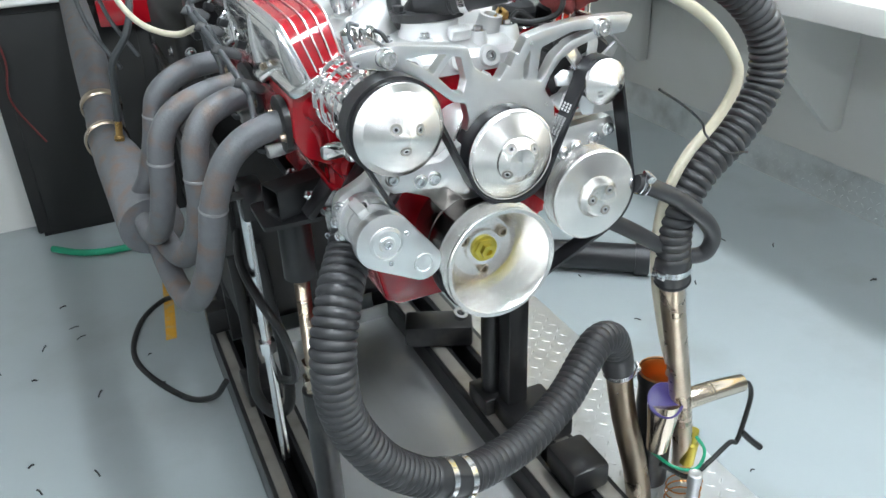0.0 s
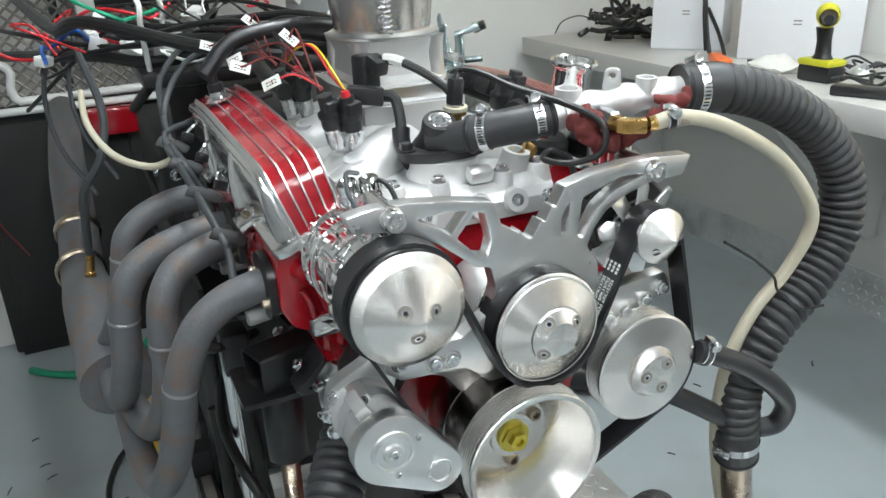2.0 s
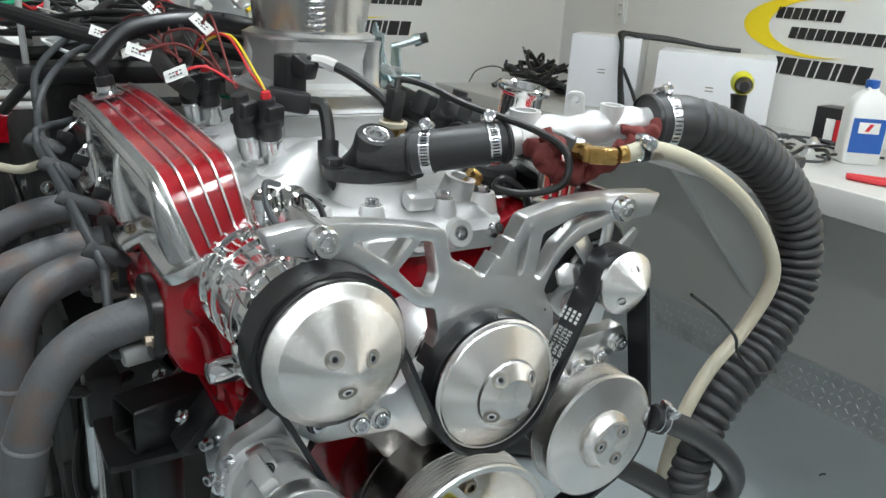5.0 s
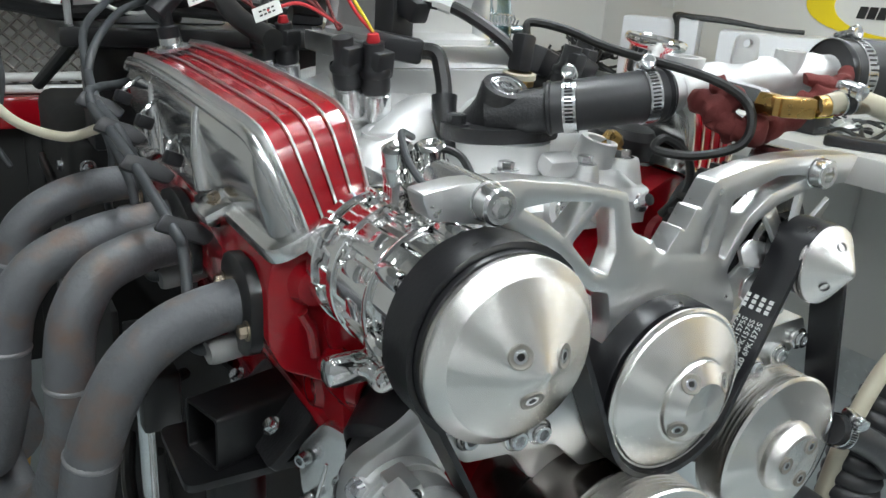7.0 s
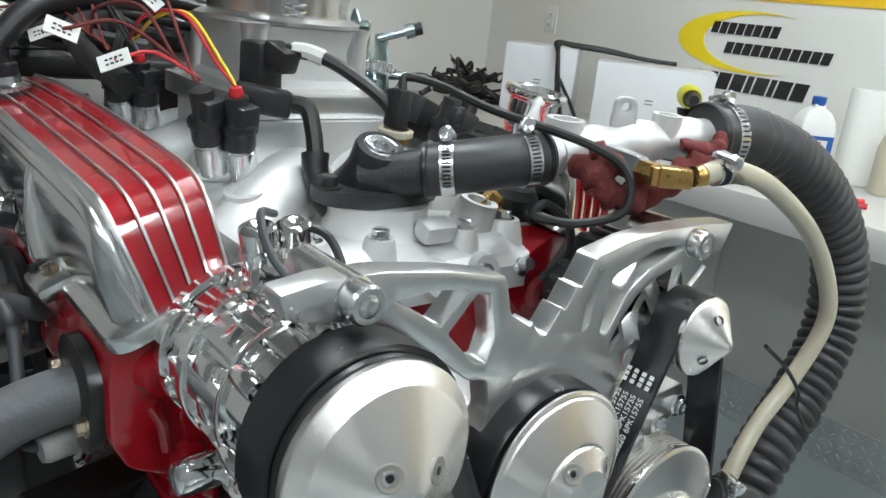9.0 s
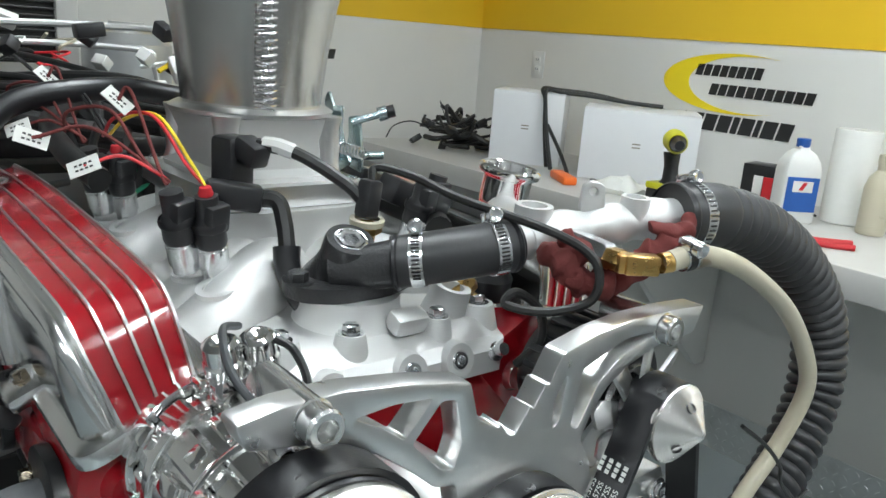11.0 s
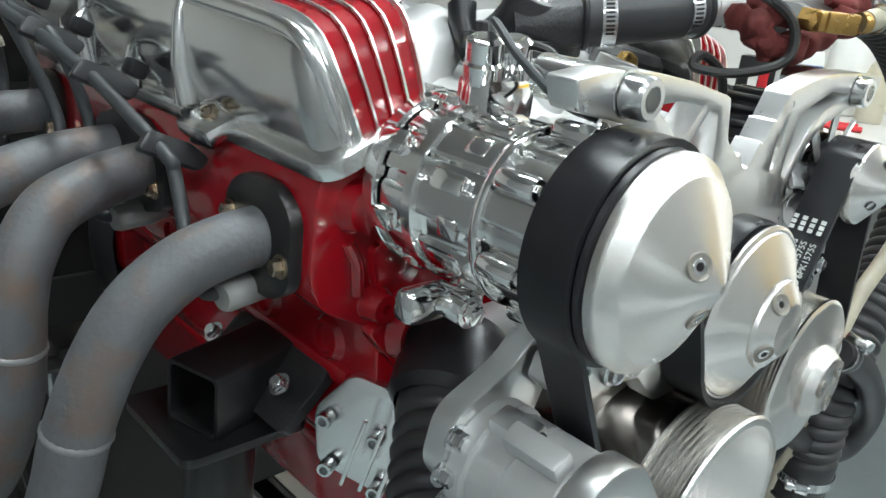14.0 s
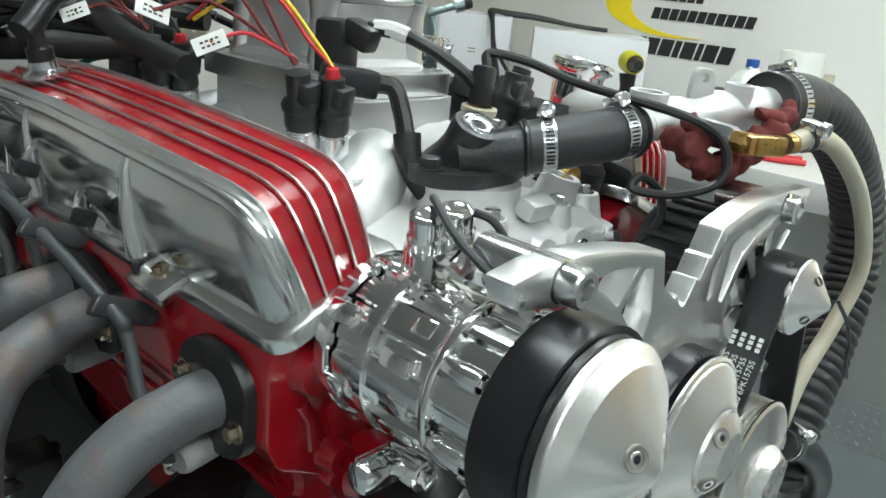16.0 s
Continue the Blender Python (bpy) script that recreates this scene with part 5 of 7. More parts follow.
for k, (p, q, r) in enumerate((((0.108, 0.150, 1.272), (0.128, 0.118, 1.238), 0.015), ((0.120, 0.140, 1.288), (0.112, 0.125, 1.245), 0.012), ((0.125, 0.118, 1.250), (0.168, 0.112, 1.248), 0.014), ((0.135, 0.112, 1.240), (0.205, 0.108, 1.262), 0.012), ((0.195, 0.115, 1.262), (0.238, 0.098, 1.292), 0.014), ((0.205, 0.108, 1.290), (0.250, 0.100, 1.300), 0.010))):
    a, b = Vector(p), Vector(q)
    mid = (a + b) / 2 + Vector((random.uniform(-0.01, 0.01), -0.012, random.uniform(-0.008, 0.008)))
    ph = random.random() * 6
    fold = sweep(spline([a, mid, b], 12), lambda s, d, r=r, ph=ph: 0.95 * r * (0.35 + 0.65 * math.sin(math.pi * (0.08 + 0.84 * s))) * (1 + 0.18 * math.sin(20 * s + ph)), 16)
    for v in fold.verts:
        v.co += noise.noise_vector(v.co * 55) * 0.004
    part("fold", fold, M_CLOTH, rg)

dh = thing("drain_hose", "thick black corrugated hose hanging in a loop", "hose", (0, 0.02, 0.47))
part("hose", ribbed([(-0.165, 0.155, 1.0), (-0.195, 0.13, 0.975), (-0.235, 0.085, 0.935), (-0.270, 0.035, 0.897), (-0.297, 0.0, 0.824), (-0.290, 0.0, 0.718), (-0.240, 0.0, 0.612), (-0.177, 0.01, 0.542), (-0.125, 0.02, 0.505)], 0.0345, 0.0135, 0.0045, 26, 0.03), M_HOSE, dh)
part("cuff", lathe([(0.036, -0.02), (0.042, -0.012), (0.043, 0.03), (0.036, 0.045)], 32, (-0.172, 0.15, 0.995), (0.7, 0.5, 0.5)), M_RUBBER, dh, "black rubber cuff")
part("hose", ribbed([(-0.135, 0.018, 0.51), (-0.074, 0.03, 0.482), (0.0, 0.055, 0.465), (0.07, 0.08, 0.459), (0.14, 0.108, 0.47), (0.20, 0.135, 0.49), (0.26, 0.17, 0.518), (0.31, 0.195, 0.535), (0.358, 0.215, 0.515), (0.385, 0.228, 0.46), (0.40, 0.235, 0.41)], 0.0355, 0.0145, 0.003, 26, 0.06), M_HOSE, dh)
clamp((-0.128, 0.019, 0.507), (0.9, 0.2, -0.4), 0.036, screw=(0, -0.8, -0.5))
clamp((-0.088, 0.026, 0.488), (0.9, 0.2, -0.25), 0.0365, screw=(0, -0.8, -0.5))

# return hose at the steering pump
rh = thing("return_hose", "plain black rubber hose curving from the steering pump", "hose", (0.3, 0.1, 0.85))
part("hose", sweep(spline([(0.226, 0.020, 0.976), (0.250, 0.016, 0.967), (0.310, 0.012, 0.932), (0.372, 0.012, 0.880), (0.402, 0.018, 0.838), (0.400, 0.030, 0.800), (0.365, 0.045, 0.797), (0.318, 0.055, 0.825), (0.255, 0.065, 0.868), (0.19, 0.09, 0.905)], 8), 0.0145, 18), M_HOSE, rh)
clamp((0.236, 0.018, 0.972), (1, -0.15, -0.4), 0.0155, screw=(0, -0.2, 1))
zt = thing("zip_tie", "thin black cable tie round the two hoses", "cable tie", (0.41, 0.05, 1.01))
part("tie", wire([(0.245, 0.010, 1.128), (0.295, 0.010, 1.095), (0.338, 0.012, 1.059), (0.352, 0.014, 1.035), (0.40, 0.018, 0.995), (0.47, 0.035, 0.975)], 0.002, 6), M_WIRE, zt)

# ---- injectors, sensors and their leads ----
def injector(x, y, z, lean, tag):
    t = thing("fuel_injector", "fuel injector with nickel body and black plug", "injector", (x, y, z), "fuel injectors")
    d = Vector((lean, -0.12, 1)).normalized()
    p = Vector((x, y, z))
    part("body", lathe([(0.0115, 0), (0.0115, 0.008), (0.0135, 0.009), (0.0135, 0.026), (0.0125, 0.027), (0.0125, 0.03)], 24, p, d), M_GALV, t, "nickel body")
    part("plug", merge(lathe([(0.0125, 0.028), (0.014, 0.032), (0.0135, 0.05), (0.010, 0.056), (0.010, 0.075), (0, 0.076)], 20, p, d), box(0.022, 0.014, 0.026, p + d * 0.055 + Vector((0.004, -0.006, 0)), 0.003, rot=(10, math.degrees(lean) * 0.6, 20))), M_PLAST, t)
    part("collar", lathe([(0.0145, 0.044), (0.0155, 0.046), (0.0155, 0.05), (0.0145, 0.052)], 20, p, d), M_RUBBER, t)
    if tag:
        part("seal", lathe([(0.006, 0.075), (0.0065, 0.077), (0.005, 0.083), (0, 0.084)], 16, p, d), M_REDW, t, "red wire seal")
    return p + d * 0.084


for s in (-1, 1):
    for k, y in enumerate((0.336, 0.575)):
        tip = injector(s * 0.106, y, 1.224, s * 0.16, s < 0)
        tip2 = injector(s * 0.128, y + 0.011, 1.228, s * 0.22, False)
        if s > 0:
            continue
        w = thing("injector_lead", "coloured injector wires with white paper tags", "wire", tip, "injector leads")
        for n_, (p, mat_) in enumerate(((tip, M_YELW if k == 0 else M_WIRE), (tip, M_REDW if k == 0 else M_WIRE), (tip2, M_CLOTH))):
            o = Vector((0.004 * n_ * s, 0.003 * n_, 0))
            part("wire", wire([p, p + Vector((0.006 * s, 0.012, 0.016)) + o, p + Vector((0.020 * s, 0.05, 0.052)) + o, p + Vector((0.034 * s, 0.09, 0.046)) + o * 2, p + Vector((0.03 * s, 0.16, 0.02)) + o], 0.0016, 8), mat_, w)
        for n_, (dx, dy, dz, rx_, ry_, rz_) in enumerate(((0.058, 0.030, 0.010, 58, -24, -28), (0.090, 0.055, 0.030, 62, 20, -8), (0.020, 0.062, 0.060, 40, 42, -30))):
            tagm = Matrix.Translation(tip2 + Vector((dx * s, dy, dz))) @ Euler((radians(rx_), radians(ry_), radians(rz_))).to_matrix().to_4x4()
            tg = part("paper_tag", local(box(0.026, 0.014, 0.0012), tagm), M_LABEL, w, "white paper tag", False)
            for q in range(2):
                for r_ in range(4):
                    part("print_bar", local(box(0.0026, 0.0016, 0.0003, (-0.006 + r_ * 0.004, -0.0025 + q * 0.0042, 0.0009)), tagm), M_SIGNK, tg, "", False)
            part("wire", wire([tip2 + Vector((dx * s, dy, dz)), tip2 + Vector((dx * 0.5 * s, dy - 0.004, dz + 0.008)), tip2 + Vector((0.004 * s, 0.004, 0.004)), tip2], 0.0016, 8), M_CLOTH if n_ or k else M_REDW, w)
tp_ = thing("throttle_sensor", "black sensor and sleeved cable on the throttle body", "sensor", (-0.07, 0.40, 1.29))
part("body", box(0.03, 0.03, 0.05, (-0.068, 0.385, 1.315), 0.005, rot=(0, 0, 15)), M_PLAST, tp_)
part("connector", box(0.022, 0.03, 0.022, (-0.060, 0.362, 1.328), 0.004, rot=(20, 0, 15)), M_PLAST, tp_)
part("sleeve", wire([(-0.055, 0.36, 1.335), (-0.03, 0.33, 1.33), (0.005, 0.30, 1.305), (0.02, 0.288, 1.285)], 0.006, 8), M_WIRE, tp_)
part("white_sleeve", wire([(-0.05, 0.357, 1.335), (-0.042, 0.345, 1.335), (-0.032, 0.333, 1.331)], 0.0075, 5), M_WHITEPL, tp_, "white sleeve")
ts = thing("coolant_sensor", "black plug on a brass temperature sensor", "sensor", (0.018, 0.29, 1.23))
part("brass_body", lathe([(0.009, -0.03), (0.009, 0.0), (0.015, 0.001), (0.015, 0.008), (0.010, 0.009)], 6, (0.020, 0.288, 1.262), (0, -0.1, 1)), M_BRASS, ts)
part("ring", lathe([(0.0165, 0.008), (0.0165, 0.013), (0.012, 0.014)], 24, (0.020, 0.288, 1.262), (0, -0.1, 1)), M_CREAM, ts)
part("plug", box(0.018, 0.018, 0.036, (0.020, 0.286, 1.294), 0.004, rot=(0, 8, 10)), M_PLAST, ts)
ml = thing("map_lead", "black sleeved lead plugged into the manifold front", "cable", (-0.09, 0.3, 1.2))
part("plug", box(0.05, 0.022, 0.024, (-0.085, 0.345, 1.292), 0.004, rot=(0, 8, -20)), M_PLAST, ml)
part("lead", wire([(-0.065, 0.338, 1.29), (-0.052, 0.325, 1.288), (-0.05, 0.315, 1.27), (-0.052, 0.305, 1.25), (-0.055, 0.295, 1.232)], 0.008, 8), M_WIRE, ml)
part("sleeve", sweep(spline([(-0.054, 0.302, 1.252), (-0.056, 0.296, 1.236), (-0.054, 0.285, 1.216), (-0.046, 0.272, 1.198)], 6), lambda s, d: 0.0125 - 0.003 * s, 14), M_RUBBER, ml)
oh = thing("sensor_cable", "thin black cable looped over the coupling hose", "cable", (0.1, 0.15, 1.2))
part("cable", wire([(0.022, 0.285, 1.31), (0.03, 0.29, 1.322), (0.05, 0.26, 1.318), (0.07, 0.215, 1.305), (0.105, 0.13, 1.29), (0.125, 0.10, 1.27), (0.12, 0.095, 1.24), (0.095, 0.12, 1.225), (0.075, 0.15, 1.225), (0.085, 0.15, 1.235), (0.105, 0.14, 1.22), (0.112, 0.14, 1.19), (0.105, 0.16, 1.16)], 0.0042, 8), M_WIRE, oh)
vs = thing("valley_sensor", "red-tipped sender screwed into the head beside the bracket", "sensor", (0.1, 0.17, 1.15))
part("body", lathe([(0.010, 0), (0.010, 0.014), (0.006, 0.016), (0.006, 0.026), (0, 0.026)], 12, (0.10, 0.195, 1.16), (0, -0.9, 0.45)), M_GALV, vs)

# ---- plug leads along the valve cover ----
random.seed(11)
lm = thing("wire_loom", "black loom brackets carrying grey ignition leads beside the valve cover", "wire loom", (-0.3, 0.4, 1.14))
CLIPS = ((-0.292, 0.335, 1.135), (-0.304, 0.425, 1.170), (-0.312, 0.515, 1.190), (-0.318, 0.60, 1.203))
for x, y, z in CLIPS:
    part("separator", plate(arc_corners([(-0.024, -0.008), (0.024, -0.008), (0.028, 0.003), (0.012, 0.009), (-0.020, 0.008)], 0.004), 0.009, (), 0.001,
                            Matrix.Translation((x, y, z)) @ Matrix.Rotation(radians(-22), 4, "X") @ Matrix.Rotation(radians(24), 4, "Y")), M_PLAST, lm)
    part("clip_lug", box(0.018, 0.012, 0.014, (x + 0.026, y + 0.006, z + 0.006), 0.003, rot=(0, 24, 15)), M_PLAST, lm)
    part("arm", wire([(-0.264, y + 0.03, 1.156), (-0.266, y + 0.028, z + 0.020), (-0.276, y + 0.018, z + 0.022), (x + 0.02, y + 0.008, z + 0.008)], 0.0024, 6, 6), M_PLAST if y < 0.4 else M_CHROME, lm, "bent loom arm")
for k, y in enumerate(PORTS):
    dx = 0.008 * (k % 2)
    along = [(cx - 0.008 + dx, cy, cz - 0.001 + 0.004 * (k // 2)) for cx, cy, cz in CLIPS if cy > y + 0.06]
    pts = [(-0.288, y + 0.006, 1.052), (-0.302, y + 0.016, 1.052), (-0.300, y + 0.040, 1.070), (-0.296 + dx, y + 0.070, 1.118)] + along + ([(-0.322 + dx, 0.70, 1.225), (-0.318 + 0.02 * k, 0.82, 1.262 + 0.008 * k), (-0.26 + 0.03 * k, 0.95, 1.31), (-0.15, 1.08, 1.335), (-0.02, 1.14, 1.33)] if k % 2 else [(-0.312, 0.655, 1.212), (-0.28, 0.705, 1.21), (-0.22, 0.73, 1.22), (-0.12, 0.76, 1.23)])
    part("ignition_lead", wire(pts, 0.0052, 8, 12), M_GWIRE, lm, "grey ignition lead")
    part("plug_boot", lathe([(0.0085, -0.012), (0.0100, 0), (0.0112, 0.003), (0.0112, 0.036), (0.0095, 0.040), (0, 0.040)], 20, (-0.256, y + 0.008, 1.053), (-1, -0.15, -0.06)), M_BOOT, lm, "pale grey plug boot")
    hex_bolt((-0.238, y + 0.010, 1.054), (-1, -0.1, -0.05), 0.009, 0.010, lm)
hv = thing("heater_hose", "white ribbed hose curling behind the valve cover", "hose", (-0.4, 0.75, 1.15))
part("hose", wire([(-0.31, 0.66, 1.165), (-0.35, 0.68, 1.152), (-0.40, 0.74, 1.165), (-0.43, 0.84, 1.20), (-0.43, 0.95, 1.24)], 0.006, 8, 12), M_CREAM, hv)

# moulded ends of the hoses
part("end_cuff", lathe([(0.0322, 0), (0.0336, 0.002), (0.0336, 0.006), (0.0322, 0.008)], 32, (0.253, 0.1215, 1.2935), (1, -0.2, 0)), M_RUBBER, bh, "moulded end bead")
part("end_cuff", lathe([(0.0322, 0), (0.0336, 0.002), (0.0336, 0.006), (0.0322, 0.008)], 32, (0.358, 0.057, 0.748), (0.2, 0.1, -1)), M_RUBBER, bh, "moulded end bead")
part("stained_end", lathe([(0.0092, 0), (0.0095, 0.001), (0.0095, 0.016), (0.0092, 0.018)], 20, (0.194, 0.053, 1.2785), (1, -0.06, 0.02)), M_STAIN, cm, "brown-stained hose end")
part("end_bead", lathe([(0.0232, 0), (0.0248, 0.0015), (0.0248, 0.004), (0.0232, 0.0055)], 30, (0.009, 0.2253, 1.2508), dirn), M_RUBBER, hs)
part("end_bead", lathe([(0.0232, 0), (0.0248, 0.0015), (0.0248, 0.004), (0.0232, 0.0055)], 30, (0.094, 0.175, 1.2695), (0.95, -0.25, 0.12)), M_RUBBER, hs)

# ---- engine supports on the rails ----
def jack(x, y, ztop):
    j = thing("screw_jack", "black sleeve post with a rusty threaded screw under the engine", "jack stand", (x, y, 0.121), "screw jacks")
    part("base", box(0.09, 0.10, 0.05, (x, y, 0.146), 0.006), M_BLACKSTEEL, j)
    part("sleeve", lathe([(0.028, 0), (0.028, 0.36), (0.021, 0.362), (0.020, 0.33)], 32, (x, y, 0.17), (0, 0, 1)), M_BLACKSTEEL, j)
    part("nut", lathe([(0.024, 0), (0.024, 0.03), (0.018, 0.032), (0.018, 0.05), (0.022, 0.052), (0.022, 0.065)], 6, (x, y, 0.532), (0, 0, 1)), M_STAIN, j)
    prof = []
    for k in range(48):
        prof += [(0.0125, 0.59 + 0.0042 * k), (0.0143, 0.5921 + 0.0042 * k)]
    part("thread", lathe(prof, 20, (x, y, 0.0), (0, 0, 1)), M_STAIN, j, "rusty threaded screw")
    part("upper_sleeve", lathe([(0.029, 0), (0.029, ztop - 0.80), (0.0, ztop - 0.80)], 32, (x, y, 0.785), (0, 0, 1)), M_BLACKSTEEL, j)
    return j


jack(-0.255, 0.325, 0.922)
mt = thing("engine_mount", "black fabricated steel engine mount bolted to the block", "engine mount", (-0.25, 0.32, 0.872))
part("seat_plate", plate(arc_corners([(-0.06, -0.055), (0.05, -0.055), (0.05, 0.055), (-0.06, 0.055)], 0.012), 0.008, (), 0.001, Matrix.Translation((-0.256, 0.322, 0.910)) @ Matrix.Rotation(radians(90), 4, "X")), M_BLACKSTEEL, mt, "black seat plate with worn edge")
tb_o = arc_corners([(-0.0275, -0.0275), (0.0275, -0.0275), (0.0275, 0.0275), (-0.0275, 0.0275)], 0.006)
tb_i = arc_corners([(-0.0235, -0.0235), (0.0235, -0.0235), (0.0235, 0.0235), (-0.0235, 0.0235)], 0.004)
part("square_tube", plate(tb_o, 0.11, [list(reversed(tb_i))], 0.001, Matrix.Translation((-0.292, 0.304, 0.945)) @ Matrix.Rotation(radians(-74), 4, "Z")), M_BLACKSTEEL, mt)
part("foot_plate", plate(arc_corners([(-0.065, -0.03), (0.07, -0.03), (0.07, 0.03), (-0.065, 0.03)], 0.008), 0.010, (), 0.001,
                         Matrix.Translation((-0.226, 0.318, 0.950)) @ Matrix.Rotation(radians(-90), 4, "Z") @ Matrix.Rotation(radians(-45), 4, "X")), M_BLKCAST, mt, "black bolted foot plate")
for dy in (-0.05, 0.0, 0.055):
    hex_bolt((-0.2365, 0.318 + dy, 0.9595), (-0.7, 0, 0.7), 0.0065, 0.008, mt)
jack(0.262, 0.57, 0.885)
mr = thing("engine_mount", "black steel engine mount on the far side", "engine mount", (0.22, 0.57, 0.872))
part("arm", box(0.12, 0.07, 0.05, (0.225, 0.57, 0.905), 0.006), M_BLACKSTEEL, mr)
po2 = thing("support_post", "square black steel post standing on the rail", "post", (0.29, 0.52, 0.121))
part("post", box(0.055, 0.055, 0.56, (0.285, 0.50, 0.40), 0.006), M_BLACKSTEEL, po2)
part("foot", box(0.14, 0.16, 0.06, (0.31, 0.44, 0.151), 0.01), M_BLACKSTEEL, po2)
bb = tagged(part("clamp_block", box(0.10, 0.12, 0.07, (0.31, 0.24, 0.156), 0.012), M_BLACKSTEEL), "black steel clamp block on the bed rail", "clamp block")
bk = thing("rail_bracket", "black rail bracket with a shackle eye", "bracket", (0.28, 0.86, 0.121))
part("arm", box(0.20, 0.10, 0.07, (0.26, 0.90, 0.157), 0.012, rot=(0, 0, -25)), M_BLACKSTEEL, bk)
part("eye", lathe([(0.012, 0), (0.022, 0.0), (0.022, 0.014), (0.012, 0.014)], 24, (0.32, 0.88, 0.195), (0.2, -0.3, 1)), M_GALV, bk)
lb = thing("rail_clamp", "black clamp plates with a bright bolt on the rail", "clamp", (-0.28, 0.9, 0.121))
part("plate", box(0.09, 0.12, 0.05, (-0.28, 0.9, 0.147), 0.006), M_BLACKSTEEL, lb)
rod = thing("tie_rod", "bright threaded rod with a hex nut", "rod", (-0.285, 0.62, 0.121))
part("rod", lathe([(0.011, 0), (0.011, 0.72), (0, 0.72)], 18, (-0.288, 0.62, 0.121), (0, 0, 1)), M_GALV, rod)
part("nut", lathe([(0.020, 0), (0.020, 0.03), (0, 0.03)], 6, (-0.288, 0.62, 0.44), (0, 0, 1)), M_GALV, rod)
part("bracket", box(0.05, 0.06, 0.08, (-0.272, 0.62, 0.82), 0.006), M_BLACKSTEEL, rod)

# absorber behind the engine
ab = thing("dyno_absorber", "soot-black dynamometer absorber housing bolted behind the engine", "dynamometer", (0, 1.1, 0.12))
part("housing", box(0.60, 0.60, 0.80, (0.0, 1.46, 0.66), 0.03, 3), M_DARK, ab)
part("bell_housing", lathe([(0.20, 0), (0.21, 0.02), (0.21, 0.05), (0.17, 0.10)], 48, (0, 0.685, 0.93), (0, 1, 0)), M_BLKCAST, ab)
part("shaft_tunnel", lathe([(0.12, 0), (0.12, 0.42)], 36, (0, 0.77, 0.93), (0, 1, 0)), M_DARK, ab)
part("pedestal", box(0.66, 0.30, 0.14, (0.015, 1.45, 0.19), 0.01), M_BLACKSTEEL, ab)
for x in (-0.27, -0.12, 0.12, 0.27):
    for z in (0.32, 0.55, 0.78, 1.0):
        hex_bolt((x, 1.16, z), (0, -1, 0), 0.010, 0.010, ab)
for z in (0.42, 0.68, 0.9):
    part("rib", box(0.014, 0.5, 0.03, (-0.306, 1.46, z), 0.005), M_BLACKSTEEL, ab)
    hex_bolt((-0.30, 1.28, z + 0.08), (-1, 0, 0), 0.010, 0.01, ab)
sd = thing("side_guard", "black steel guard panels round the drive shaft", "guard", (-0.3, 1.0, 0.121))
part("sheet", box(0.010, 0.50, 0.52, (-0.30, 1.0, 0.63), 0.003), M_DARK, sd)
part("sheet", box(0.010, 0.50, 0.52, (0.30, 1.0, 0.63), 0.003), M_DARK, sd)
part("front_sheet", box(0.58, 0.010, 0.42, (0.0, 0.755, 0.66), 0.003), M_DARK, sd)
for gx in (-0.285, 0.285):
    part("leg", box(0.03, 0.03, 0.30, (gx, 1.2, 0.272), 0.003), M_BLACKSTEEL, sd)

# loose cables by the rail
def cable(name, label, pts, r, mat, sides=10):
    ob = part(name, wire(pts, r, 8, sides), mat)
    return tagged(ob, label, "cable")


cable("floor_cable", "black cable looping on the floor beside the rail", [(-0.36, 0.98, 0.13), (-0.40, 1.02, 0.06), (-0.47, 1.12, 0.012), (-0.56, 1.3, 0.009), (-0.585, 1.45, 0.009), (-0.54, 1.62, 0.009), (-0.46, 1.72, 0.009), (-0.40, 1.66, 0.05)], 0.009, M_WIRE)
cable("hanging_cable", "thick black cable hanging in a loop under the header", [(-0.31, 0.77, 0.62), (-0.31, 0.74, 0.50), (-0.315, 0.71, 0.38), (-0.32, 0.70, 0.27), (-0.29, 0.68, 0.215), (-0.25, 0.67, 0.24), (-0.24, 0.70, 0.36), (-0.25, 0.73, 0.52), (-0.26, 0.735, 0.66)], 0.014, M_WIRE, 12)
cable("hanging_cable", "black cable draped along the stand", [(-0.28, 0.80, 0.70), (-0.31, 0.66, 0.66), (-0.30, 0.55, 0.62), (-0.27, 0.50, 0.55), (-0.25, 0.55, 0.40), (-0.27, 0.70, 0.3)], 0.010, M_WIRE)
cable("hanging_cable", "black battery cable with brass terminal beside the block", [(-0.22, 0.70, 0.80), (-0.27, 0.62, 0.83), (-0.31, 0.60, 0.84), (-0.34, 0.70, 0.80), (-0.34, 0.85, 0.7)], 0.009, M_WIRE)
cable("green_hose", "green garden hose lying on the floor by the wall", [(-0.80, 2.33, 0.02), (-0.70, 2.24, 0.02), (-0.58, 2.2, 0.02), (-0.45, 2.22, 0.02), (-0.38, 2.3, 0.05)], 0.014, M_GRNW)
tagged(part("floor_stripe", box(0.035, 0.48, 0.001, (-0.438, 1.71, 0.0006), rot=(0, 0, -6)), M_ORANGE, None, "", False), "worn orange paint stripe on the concrete floor", "floor marking")
random.seed(21)
